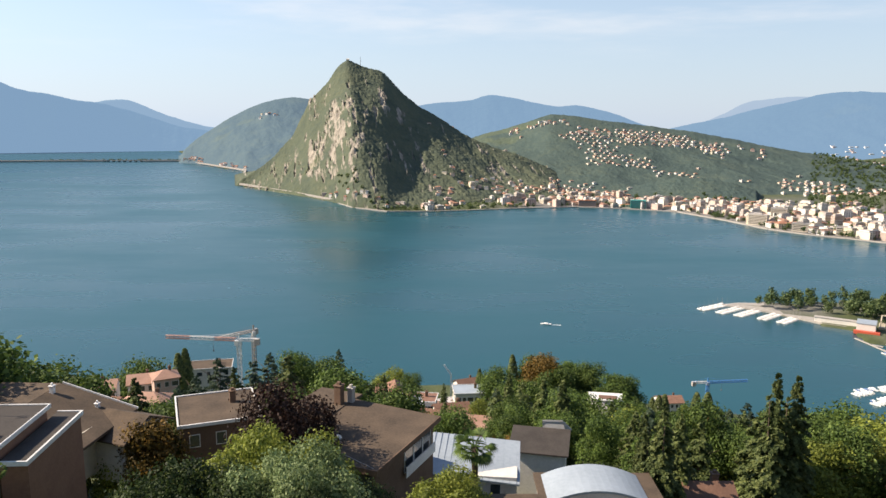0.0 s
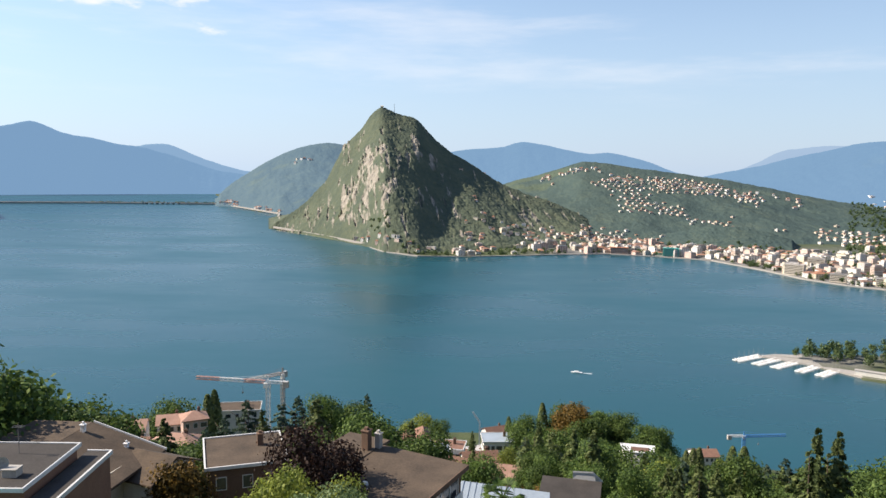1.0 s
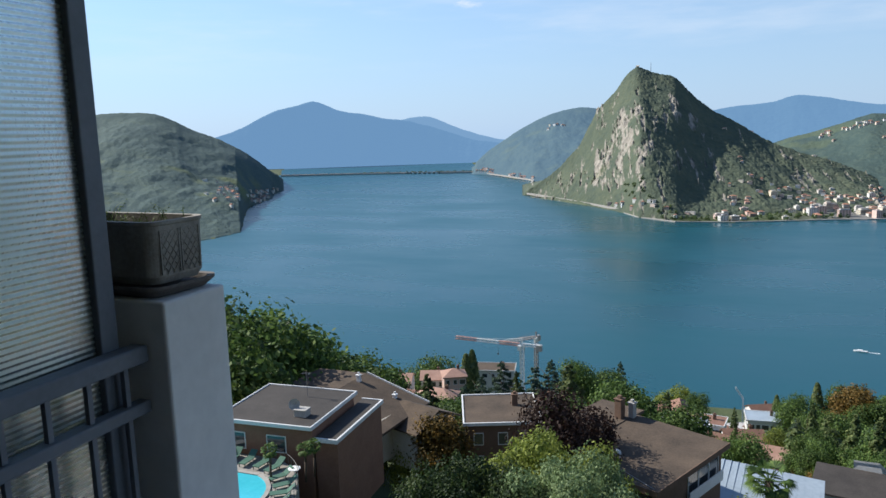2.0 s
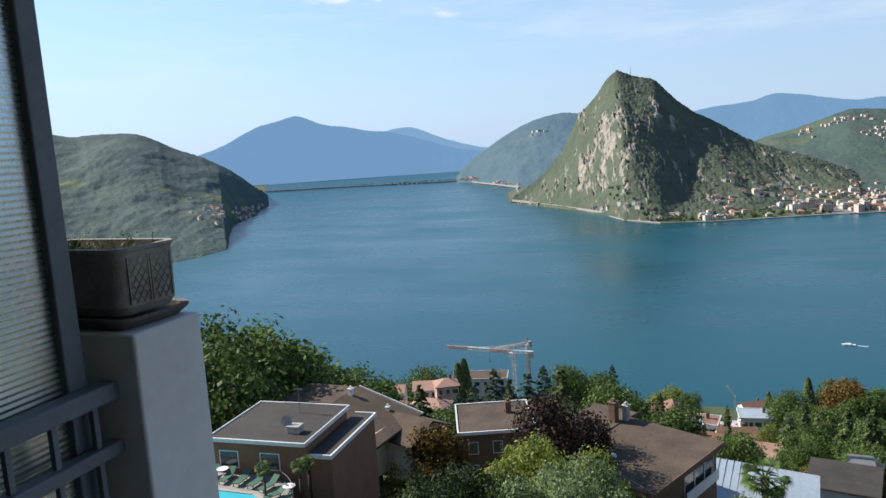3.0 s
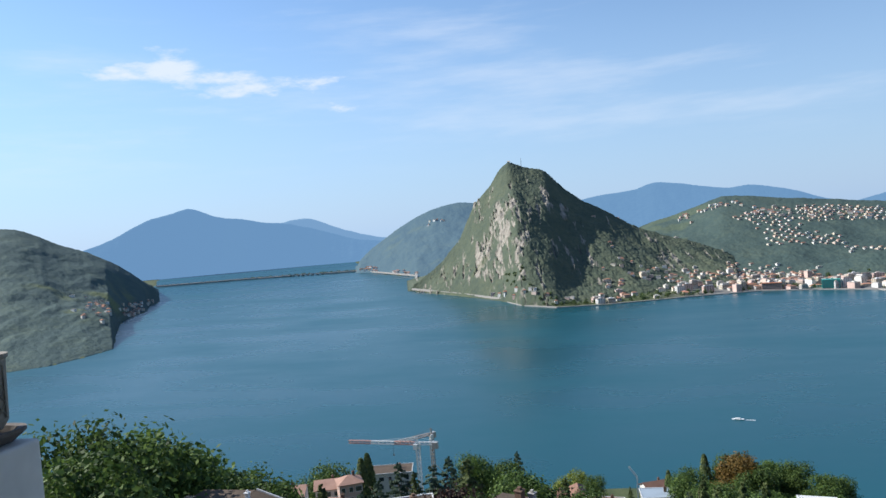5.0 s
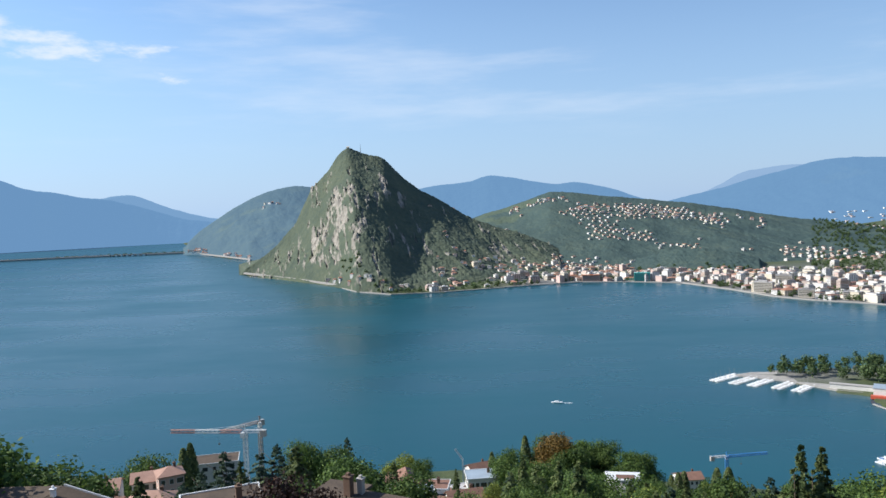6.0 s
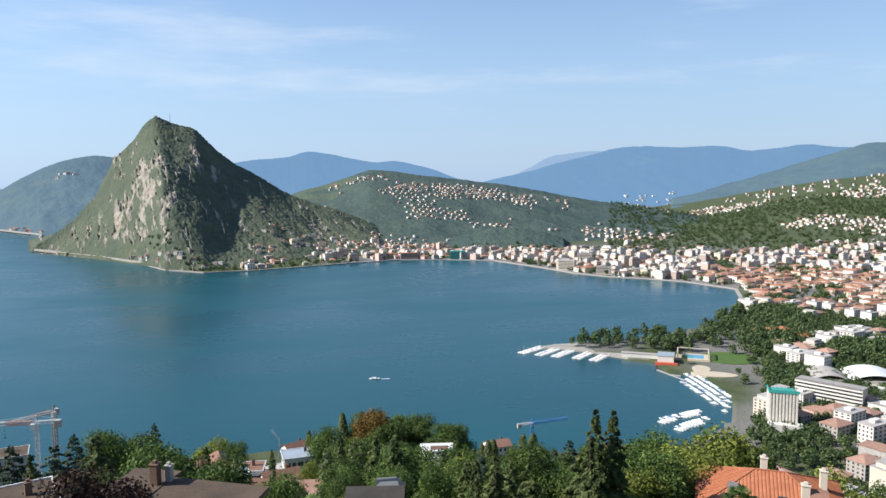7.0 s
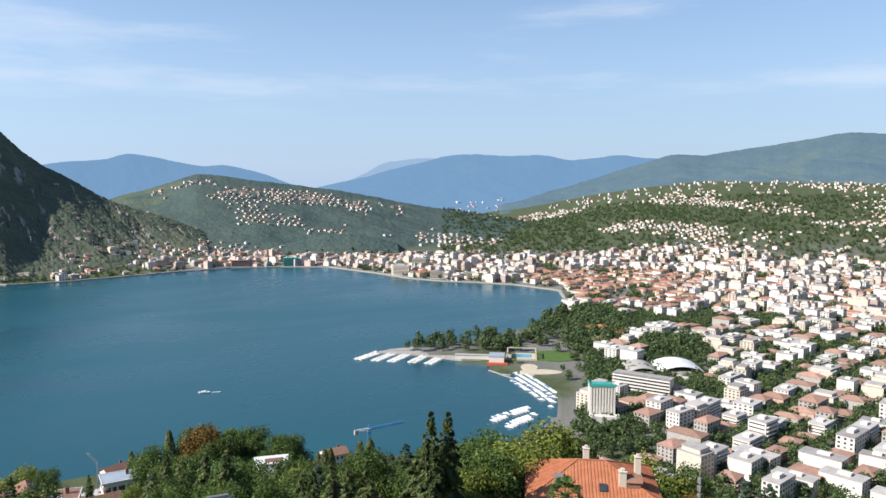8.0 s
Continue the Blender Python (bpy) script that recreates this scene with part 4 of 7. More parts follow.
def slab_house():
    """Brown house with a broad low roof, glazed on its right end."""
    root = thing("house", "brown house with a broad gravelled brown roof and loggia", "house", pose(-7.3, 66.3, 171.0, 0, 0, -24))
    part("wall", Geo().box(-4.9, -5.8, -11, 4.55, 5.8, -0.4).box(-4.9, -6.05, -11, -4.5, -5.8, -0.4), M_WALL_BROWN, root)
    softened(part("roof", Geo().wedge([(-6.4, -6.4, -0.05), (5.0, -6.4, -0.05), (5.0, 6.4, 0.05), (-6.4, 6.4, 0.35)], 0.38), M_ROOF_BROWN, root), 0.04, 1)
    part("roof_edging", Geo().wedge([(x, y, 0.06) for x, y in ((-6.4, -6.52), (5.1, -6.52), (5.1, 6.42), (5.0, 6.42), (5.0, -6.42), (-6.4, -6.42))], 0.5), M_WALL_BROWN, root)
    for k in range(3):
        window_on(root, 4.57, 0.4 + 1.9 * k, -2.9, 1.7, 2.2, 90)
    part("balcony_rail", Geo().box(4.9, -0.8, -3.2, 4.98, 5.4, -2.2), M_FASCIA, root, "white balcony rail")
    # thin dark panels on the wall stand for the shade inside the loggia
    lo = Geo().box(0.6, -5.86, -3.3, 4.2, -5.8, -0.9).box(-3.9, -5.86, -3.3, -0.1, -5.8, -0.9)
    part("loggia", lo, M_GLASS_DARK, root, "flat dark panel imitating the loggia's shade")
    lr = Geo()
    for k in range(12):
        lr.box(-3.9 + 0.7 * k, -6.0, -3.4, -3.85 + 0.7 * k, -5.95, -2.5)
    lr.box(-4.0, -6.02, -2.5, 4.3, -5.93, -2.42)
    part("railing", lr, M_WALL_BROWN, root)
    part("skylight_dome", Geo().tube((-1.4, -2.2, 0.0), (-1.4, -2.2, 0.22), 0.42, 0.36, 14).tube((-1.4, -2.2, 0.22), (-1.4, -2.2, 0.36), 0.36, 0.12, 14), M_WHITE, root, "white domed skylight", True)
    part("vent_pipe", Geo().tube((-0.3, -3.4, 0), (-0.3, -3.4, 0.4), 0.07), M_STEEL, root)
    part("cable", Geo().tube((-3.6, -3.4, 0.15), (4.6, -6.2, 0.05), 0.025, n=5), M_CONCRETE, root, "pale cable along the roof")
    wing = part("annex", Geo().box(-9.2, 1.0, -9, -4.9, 7.5, 0.0).box(-9.6, 0.6, 0.0, -4.6, 7.9, 0.3), M_ROOF_BROWN, root, "lower brown flat-roofed annex")
    softened(wing, 0.03, 1)
    chimney_on(root, -5.4, 4.6, 0.3, 0.75, 1.9)
    chimney_on(root, -4.6, 5.6, 0.2, 0.6, 1.5, M_CONCRETE)


def shed_roof_house():
    """The long weathered roof behind the terrace house."""
    root = thing("house", "low house with a wide weathered brown shed roof", "house", pose(-44.2, 76, 169.8, 0, 0, -8))
    part("wall", Geo().box(-6.6, -4.2, -7, 7.8, 5.0, -1.9), M_WALL_CREAM, root)
    softened(part("roof", Geo().wedge([(-7, -4.8, -0.3), (0.4, -4.8, -0.1), (0.4, 5.6, 0.3), (-7, 5.6, 0.0)], 0.3).wedge([(0.42, -4.8, -0.1), (9.4, -4.8, -2.4), (9.4, 5.6, -2.2), (0.42, 5.6, 0.3)], 0.3), M_ROOF_BROWN, root), 0.03, 1)
    part("roof_edging", Geo().beam((-7, -4.9, -0.42), (0.4, -4.9, -0.2), 0.14, 0.34).beam((0.4, -4.9, -0.2), (9.4, -4.9, -2.5), 0.14, 0.34).beam((0.42, 5.7, 0.3), (9.4, 5.7, -2.2), 0.14, 0.3), M_FASCIA, root, "white roof edging")
    chimney_on(root, 0.9, 3.2, 0.1, 0.45, 0.7, M_WHITE)
    chimney_on(root, 6.0, 3.4, -1.5, 0.4, 0.5, M_WHITE)
    low = thing("house", "small gable-ended house with a grey-brown roof", "house", pose(-35.4, 78, 166.9, 0, 0, -20))
    part("wall", Geo().box(-4.2, -3.4, -5, 3.9, 3.2, 0).add([(3.9, -3.4, 0), (3.9, 3.2, 0), (3.9, -0.1, 1.25)], [(0, 1, 2)]), M_WALL_WHITE, low)
    softened(part("roof", Geo().gable(-4.2, -3.4, 3.9, 3.2, 0.0, 1.5, 0.6, 0.2), M_ROOF_BROWN, low), 0.03, 1)
    window_on(low, 3.92, -0.2, -2.2, 1.0, 1.3, 90)


def orange_house():
    """Villa with a hipped orange tile roof: ribs of tiles, chimneys, skylight."""
    root = thing("house", "villa with a hipped orange tiled roof and pale chimneys", "house", pose(59.0, 77.0, 160.6, 0, 0, -33))
    w, d, rise = 15.5, 12.0, 3.1
    part("wall", Geo().box(-w / 2, -d / 2, -16, w / 2, d / 2, 0), M_WALL_CREAM, root)
    part("roof", Geo().hip(-w / 2, -d / 2, w / 2, d / 2, 0.15, rise, 0.7), M_ROOF_TILE, root)
    rib = {}
    a, b = w / 2 + 0.7, d / 2 + 0.7
    for side in range(4):
        span, half = (a, b) if side % 2 == 0 else (b, a)
        n = int(span * 2 / 0.42)
        for k in range(n):
            u = -span + (k + 0.5) * span * 2 / n
            run = min(b, span - abs(u)) if side % 2 == 0 else min(b, span - abs(u))
            length = max(0.15, run)
            key = round(length, 1)
            if key not in rib:
                slope = (rise - 0.15) / b
                rib[key] = Geo().beam((0, 0, 0.03), (0, key, key * slope + 0.03), 0.17, 0.09).mesh("tile_course", M_ROOF_TILE)
            t = part("tile_course", rib[key], M_ROOF_TILE, root)
            place = {0: (u, -b, 0.15, 0), 1: (a, u, 0.15, 90), 2: (-u, b, 0.15, 180), 3: (-a, -u, 0.15, 270)}[side]
            t.matrix_local = pose(place[0], place[1], place[2], 0, 0, place[3])
    ridge = Geo().beam((-a + b, 0, rise + 0.05), (a - b, 0, rise + 0.05), 0.26, 0.16)
    for sx in (-1, 1):
        for sy in (-1, 1):
            ridge.beam((sx * a, sy * b, 0.2), (sx * (a - b), 0, rise + 0.05), 0.26, 0.14)
    softened(part("ridge_tiles", ridge, M_ROOF_TILE, root), 0.03, 1)
    chimney_on(root, -0.6, 1.0, rise - 0.3, 0.8, 1.5, M_WALL_CREAM)
    chimney_on(root, 3.6, -3.6, 1.2, 0.9, 2.0, M_WALL_CREAM)
    chimney_on(root, 6.0, 0.8, 1.3, 0.8, 2.2, M_WALL_CREAM)
    sk = part("skylight", Geo().box(-0.6, -0.9, 0, 0.6, 0.9, 0.12).box(-0.48, -0.78, 0.12, 0.48, 0.78, 0.15), M_STEEL, root, "grey framed skylight")
    sk.matrix_local = pose(-4.2, -3.4, 1.75, 25, 0, 0)
    sk2 = part("skylight", Geo().box(-0.5, -0.6, 0, 0.5, 0.6, 0.12), M_GLASS_DARK, root, "small dark roof window")
    sk2.matrix_local = pose(1.2, -4.4, 1.28, 25, 0, 0)
    dm = part("dormer", Geo().box(-0.8, -1.0, -0.6, 0.8, 1.2, 1.0).gable(-0.8, -1.0, 0.8, 1.2, 1.0, 1.5, 0.2, 0.1), M_ROOF_OLD, root, "dark shaded dormer")
    dm.matrix_local = pose(5.0, -3.2, 1.2)
    for k in range(5):
        window_on(root, -6.2 + 3.1 * k, -6.0, -2.6, 1.0, 1.5)


def valley_sheds():
    """Low modern houses with pale metal roofs below the brown house."""
    m1 = thing("house", "low white house with a pale blue metal roof", "house", pose(3.6, 76, 163.6, 0, 0, -6))
    part("wall", Geo().box(-4.6, -3.5, -6, 4.6, 3.6, 0), M_WALL_WHITE, m1)
    softened(part("roof", Geo().wedge([(-4.9, -3.9, 0.2), (4.9, -3.9, -0.5), (4.9, 4.0, 0.7), (-4.9, 4.0, 1.3)], 0.22), M_ROOF_BLUE, m1), 0.02, 1)
    for k in range(14):
        seam = part("roof_seam", Geo().beam((0, -3.9, 0), (0, 4.0, 1.15), 0.05, 0.06), M_ROOF_BLUE, m1)
        seam.matrix_local = pose(-4.6 + 0.7 * k, 0, 0.19 - 0.05 * k)
    window_on(m1, 2.4, -3.5, -2.0, 1.0, 1.2)
    m2 = thing("house", "long flat-roofed white house with a brown roof terrace", "house", pose(11.4, 66.8, 164.8, 0, 0, 0))
    part("wall", Geo().wedge([(x, y, 0) for x, y in ((-7.4, -3.0), (9.0, -3.0), (9.0, 3.0), (-1.8, 3.0), (-1.8, -1.2), (-7.4, -1.2))], 8), M_WALL_WHITE, m2)
    part("roof", Geo().wedge([(x, y, 0.3) for x, y in ((-7.89, -3.49), (9.4, -3.49), (9.4, 3.5), (-2.2, 3.5), (-2.2, -0.9), (-7.89, -0.9))], 0.3), M_ROOF_BROWN, m2)
    part("roof_edging", Geo().wedge([(x, y, 0.42) for x, y in ((-8.15, -3.65), (9.55, -3.65), (9.55, -3.5), (-7.9, -3.5), (-7.9, -0.8), (-8.15, -0.8))], 0.52), M_FASCIA, m2, "pale roof edging")
    n = 14
    rim = [(-4.7 + 9.4 * k / n, 1.15 - 1.15 * (2 * k / n - 1) ** 2) for k in range(n + 1)]
    arch = Geo().add([(x, y, z) for y in (-2.6, 2.9) for x, z in rim], [(k, k + 1, n + 2 + k, n + 1 + k) for k in range(n)])
    part("vault_front", Geo().add([(x, y, z + 0.3 - 0.12) for y in (-2.5, -2.3) for x, z in rim], [tuple(range(n + 1)), tuple(range(2 * n + 1, n, -1))]), M_WALL_WHITE, m2, "white curved gable under the vault").matrix_local = pose(3.2, 0, 0)
    ar = part("arched_roof", arch, M_ROOF_BLUE, m2, "pale barrel-vaulted metal roof")
    ar.matrix_local = pose(3.2, 0, 0.35)
    thick = ar.modifiers.new("thickness", "SOLIDIFY")
    thick.thickness = 0.22
    for k in range(4):
        window_on(m2, -4.8 + 3.6 * k, -3.0, -2.2, 1.7, 1.2)
    part("awning", Geo().box(-6.6, -4.0, -0.9, -3.4, -3.1, -0.75), M_LAWN, m2, "faded green awning")
    m3 = thing("house", "house with a dark brown roof and white gable wall", "house", pose(11.6, 84, 162.0, 0, 0, -12) @ Matrix.Scale(0.8, 4))
    part("wall", Geo().box(-3.6, -3.2, -7, 4.0, 3.2, 0).add([(-1.0, 3.0, 0), (4.0, 3.0, 0), (3.4, 3.0, 2.0), (0.8, 3.0, 1.9)], [(0, 1, 2, 3)]), M_WALL_WHITE, m3)
    softened(part("roof", Geo().wedge([(-4.2, -3.8, 0.1), (4.5, -3.8, 0.1), (4.5, 3.0, 1.3), (-4.2, 3.0, 1.3)], 0.25), M_ROOF_DARK, m3), 0.02, 1)
    part("parapet", Geo().wedge([(0.2, 3.2, 2.4), (3.2, 3.2, 2.6), (4.6, 3.6, 1.2), (0.2, 3.6, 1.2)], 0.25), M_WALL_WHITE, m3, "white sloping parapet wall")


def villa_round():
    """White villa with a curved front and roof terrace."""
    x, y = polar(12.9, 205)
    root = thing("house", "white modern villa with a curved rounded terrace front", "house", pose(float(x), float(y), 121.6, 0, 0, -10) @ Matrix.Scale(0.74, 4))
    g = Geo()
    n = 22
    for lo, hi, rad in ((-8, 0.0, 6.2), (0.0, 2.4, 5.2)):
        ring = [(rad * 1.15 * math.cos(math.pi + math.pi * k / n), rad * 0.75 * math.sin(math.pi + math.pi * k / n)) for k in range(n + 1)]
        pts = ring + [(rad * 1.15, 4.0), (-rad * 1.15, 4.0)]
        g.wedge([(px, py, hi) for px, py in pts], hi - lo)
    part("wall", g, M_WALL_WHITE, root)
    g2 = Geo()
    ring = [(6.3 * math.cos(math.pi + math.pi * k / n), 4.2 * math.sin(math.pi + math.pi * k / n)) for k in range(n + 1)]
    g2.wedge([(px, py, 2.75) for px, py in ring + [(6.3, 4.2), (-6.3, 4.2)]], 0.3)
    part("roof", g2, M_FASCIA, root, "white curved roof slab")
    for k in range(7):
        a = math.pi + math.pi * (k + 0.5) / 7
        window_on(root, 5.98 * math.cos(a), 3.9 * math.sin(a), 0.5, 1.0, 1.35, math.degrees(a) + 90)
    part("terrace_roof", Geo().box(-2.5, -2.8, 2.76, 4.0, 1.0, 2.86), M_ROOF_OLD, root, "brownish roof terrace")


def big_pink_house():
    x, y = polar(-5.2, 262)
    root = thing("house", "large old pink villa with a weathered hipped roof", "house", pose(float(x), float(y), 92.5, 0, 0, 8))
    part("wall", Geo().box(-9, -4.5, -6, 5.5, 4.5, 9.0).box(4.6, -5.6, -6, 9.4, 4.8, 10.5), M_WALL_PINK, root)
    softened(part("roof", Geo().hip(-9, -4.5, 5.4, 4.5, 9.0, 11.2, 0.6).hip(4.6, -5.6, 9.4, 4.8, 10.5, 12.8, 0.5), M_ROOF_OLD, root), 0.04, 1)
    for k in range(3):
        for j in range(7):
            window_on(root, -8.0 + 1.9 * j, -4.5, 0.4 + 2.9 * k, 0.9, 1.4)
        for j in range(2):
            window_on(root, 5.9 + 2.2 * j, -5.6, 0.8 + 3.1 * k, 0.9, 1.4)
    for k in range(4):
        chimney_on(root, -7 + 4 * k, 0.6, 10.6, 0.6, 1.0)


def small_houses():
    # bearing, distance, roof height angle, width, depth, turn, wall, roof, kind of roof
    west = [
        (-26.0, 215, -18.05, 13, 8, 4, M_WALL_WHITE, M_TOWN_TILE, "gable", "white house with an orange tiled gable roof"),
        (-22.6, 222, -18.0, 7, 7, 10, M_WALL_WHITE, M_TOWN_TILE, "gable", "white house with an orange tiled gable roof"),
        (-21.0, 215, -17.9, 6.5, 6, 20, M_WALL_PINK, M_TOWN_TILE, "hip", "salmon pink house with an orange tiled roof"),
        (-25.2, 190, -19.2, 8, 7, -15, M_WALL_CREAM, M_ROOF_OLD, "gable", "cream house with a weathered brown tiled roof"),
        (-22.3, 185, -19.3, 10, 7, -12, M_WALL_CREAM, M_TOWN_TILE, "hip", "low house with a broad orange tiled roof"),
        (-17.8, 265, -17.85, 15, 9, 5, M_WALL_WHITE, M_ROOF_BROWN, "flat", "white apartment house with a flat brown roof"),
        (-17.4, 88, -20.9, 8.5, 9, 14, M_WALL_BROWN, M_ROOF_BROWN, "flat", "brown flat-roofed house among the trees"),
        (-14.2, 150, -20.0, 9, 7, 20, M_WALL_WHITE, M_ROOF_OLD, "gable", "white house with dormers and a weathered roof"),
        (0.8, 175, -21.4, 8, 6, 12, M_WALL_WHITE, M_ROOF_OLD, "gable", "small white house with a weathered roof"),
        (-1.8, 190, -21.0, 9, 6, -8, M_WALL_WHITE, M_ROOF_OLD, "flat", "low white flat-roofed modern house"),
        (2.2, 215, -20.4, 9, 7, 6, M_WALL_WHITE, M_ROOF_BLUE, "flat", "low white house with a pale metal roof"),
        (2.0, 290, -19.6, 9, 7, 25, M_WALL_WHITE, M_ROOF_OLD, "gable", "white house with a dark tiled gable roof"),
        (-0.4, 165, -21.9, 7, 6, -20, M_WALL_WHITE, M_ROOF_OLD, "gable", "small white gabled house with a dark roof"),
    ]
    east = [
        (1.6, 140, -23.2, 7, 6, 15, M_WALL_CREAM, M_ROOF_OLD, "hip", "cream house with a hipped weathered roof"),
        (-3.0, 170, -21.3, 8, 5, 5, M_WALL_WHITE, M_ROOF_BLUE, "flat", "low white house with a pale flat roof"),
        (3.4, 160, -22.3, 7, 6, -10, M_WALL_PINK, M_TOWN_TILE, "gable", "pink house with an orange tiled roof"),
        (9.6, 150, -22.7, 8, 6, 15, M_WALL_WHITE, M_ROOF_OLD, "hip", "white house with a hipped dark roof"),
        (11.2, 178, -21.6, 8, 6, -25, M_WALL_WHITE, M_ROOF_OLD, "gable", "white house with a dark gabled roof"),
        (17.6, 320, -19.9, 10, 8, 12, M_WALL_WHITE, M_ROOF_OLD, "gable", "white lakeside house with a brown tiled roof"),
        (20.8, 78, -25.4, 4.4, 6, 8, M_WALL_CREAM, M_ROOF_OLD, "gable", "narrow cream house with a dark tiled roof"),
        (-37.5, 92, -18.0, 7, 7, 0, M_WALL_WHITE, M_ROOF_DARK, "gable", "white house with a dark roof below tall trees"),
        (46.5, 112, -22.7, 7, 6, -40, M_WALL_WHITE, M_ROOF_DARK, "gable", "white house with a dark gabled roof"),
        (41.6, 300, -22.2, 10, 8, 15, M_WALL_WHITE, M_ROOF_OLD, "flat", "white flat-roofed house at the foot of the hill"),
        (52.5, 235, -22.6, 13, 8, -30, M_WALL_CREAM, M_ROOF_OLD, "hip", "broad cream house with a brown hipped roof"),
        (55.0, 160, -22.8, 14, 9, -40, M_WALL_CREAM, M_ROOF_BROWN, "gable", "cream house with a wide brown roof"),
        (49.3, 330, -21.8, 12, 9, -20, M_WALL_WHITE, M_ROOF_OLD, "gable", "white house with a brown tiled roof"),
    ]
    for k, (az, r, el, w, d, turn, wall, roof, kind, label) in enumerate(west + east):
        x, y = polar(az, r)
        top = EYE_Z + r * math.tan(radians(el))
        rise = 1.7 if kind != "flat" else 0.3
        base = float(land_z(x, y)[0])
        h = max(2.9, top - rise - base)
        house("house", label, pose(float(x), float(y), top - rise - h, 0, 0, turn - az * 0.4), w, d, h, wall, roof, kind, rise,
              1 if h < 5.5 else 2, 3 if w < 9 else 5, 5.0, seed=k)


def pool_terrace():
    deck = Geo()
    n = 26
    edge = [(-31.0 + 2.4 * math.cos(a) * 3.0 - 6, 47.6 - 6.0 + 9 * math.sin(a)) for a in np.linspace(-0.6, 1.45, n)]
    deck.wedge([(-52, 35, 173.2)] + [(x, y, 173.2) for x, y in edge] + [(-52, 51.5, 173.2)], 9.0)
    d = tagged(new("pavement", deck.mesh("pavement", M_PAVING)), "grey paved pool terrace", "terrace", kind="structure")
    pool = thing("swimming_pool", "bright turquoise swimming pool in the paved terrace", "pool")
    pts = [(-52, 36, 173.26)] + [(-36.6 + 4.2 * math.cos(a), 43.4 + 4.2 * math.sin(a), 173.26) for a in np.linspace(-1.2, 1.2, 14)] + [(-52, 47.3, 173.26)]
    part("basin", Geo().wedge([(x * 1.0, y, z - 0.01) for x, y, z in pts], 0.1), M_POOL, pool)
    rim = Geo()
    for (x0, y0, z0), (x1, y1, z1) in zip(pts[1:-1], pts[2:]):
        rim.beam((x0, y0, z0), (x1, y1, z1), 0.35, 0.12)
    part("rim", rim, M_STONE, pool, "pale stone pool edge")
    fr = Geo().box(-0.33, -0.95, 0.30, 0.33, 0.35, 0.36)
    bk = Geo().beam((0, 0.35, 0.34), (0, 0.98, 0.80), 0.66, 0.05)
    lg = Geo().box(-0.03, -0.03, 0, 0.03, 0.03, 0.3).mesh("leg", M_STEEL)
    lounger = thing("sun_lounger", "dark green sun lounger with a raised backrest beside the pool", "lounger", group="loungers round the pool")
    part("mattress", fr, M_LOUNGER, lounger)
    part("backrest", bk, M_LOUNGER, lounger)
    for x in (-0.28, 0.28):
        for y in (-0.85, 0.25):
            part("leg", lg, M_STEEL, lounger).matrix_local = pose(x, y, 0)
    first = True
    for k, (x, y, t) in enumerate([(-40.4, 49.2, 6), (-38.8, 49.1, 3), (-37.3, 49.0, 0), (-35.8, 48.9, -5), (-34.4, 48.5, -14), (-33.0, 47.3, -32), (-31.9, 46.2, -42), (-31.3, 44.9, -55), (-30.9, 43.6, -65)]):
        m = pose(x, y, 173.2, 0, 0, t)
        if first:
            lounger.matrix_world, first = m, False
        else:
            copy_thing(lounger, m)
    table = thing("side_table", "round white table beside the loungers", "table", pose(-39.6, 49.6, 173.2), group="tables by the pool")
    part("tabletop", Geo().tube((0, 0, 0.68), (0, 0, 0.72), 0.5, 0.5, 18), M_WHITE, table)
    part("leg", Geo().tube((0, 0, 0.02), (0, 0, 0.68), 0.04, 0.04, 8).tube((0, 0, 0), (0, 0, 0.03), 0.25, 0.2, 12), M_WHITE, table)
    copy_thing(table, pose(-32.2, 48.0, 173.2))
    fence = thing("fence", "low metal fence along the terrace edge", "fence", kind="")
    for k in range(len(edge) - 1):
        (x0, y0), (x1, y1) = edge[k], edge[k + 1]
        part("post", Geo().tube((x0, y0, 173.2), (x0, y0, 174.1), 0.025, n=6), M_STEEL, fence)
        part("rail", Geo().beam((x0, y0, 174.1), (x1, y1, 174.1), 0.04), M_STEEL, fence)


M_LOUNGER = surface("green_canvas", (0.04, 0.10, 0.075), (0.07, 0.15, 0.11), 2.0, 0.85, 0.3, 0.01)
terrace_house()
slab_house()
shed_roof_house()
orange_house()
valley_sheds()
villa_round()
big_pink_house()
small_houses()
pool_terrace()


# ---- cranes ----
def lattice(g, a, b, w, step, slot=0, bar=0.16):
    """A square lattice beam from a to b."""
    a, b = Vector(a), Vector(b)
    q = (b - a).to_track_quat("Z", "Y").to_matrix()
    n = max(2, int((b - a).length / step))
    c = [q @ Vector((sx * w / 2, sy * w / 2, 0)) for sx, sy in ((-1, -1), (1, -1), (1, 1), (-1, 1))]
    for d in c:
        g.beam(tuple(a + d), tuple(b + d), bar, slot=slot)
    for k in range(n):
        p, r_ = a.lerp(b, k / n), a.lerp(b, (k + 1) / n)
        for j in range(4):
            g.beam(tuple(p + c[j]), tuple(r_ + c[(j + 1) % 4]), bar * 0.6, slot=slot)
    return g


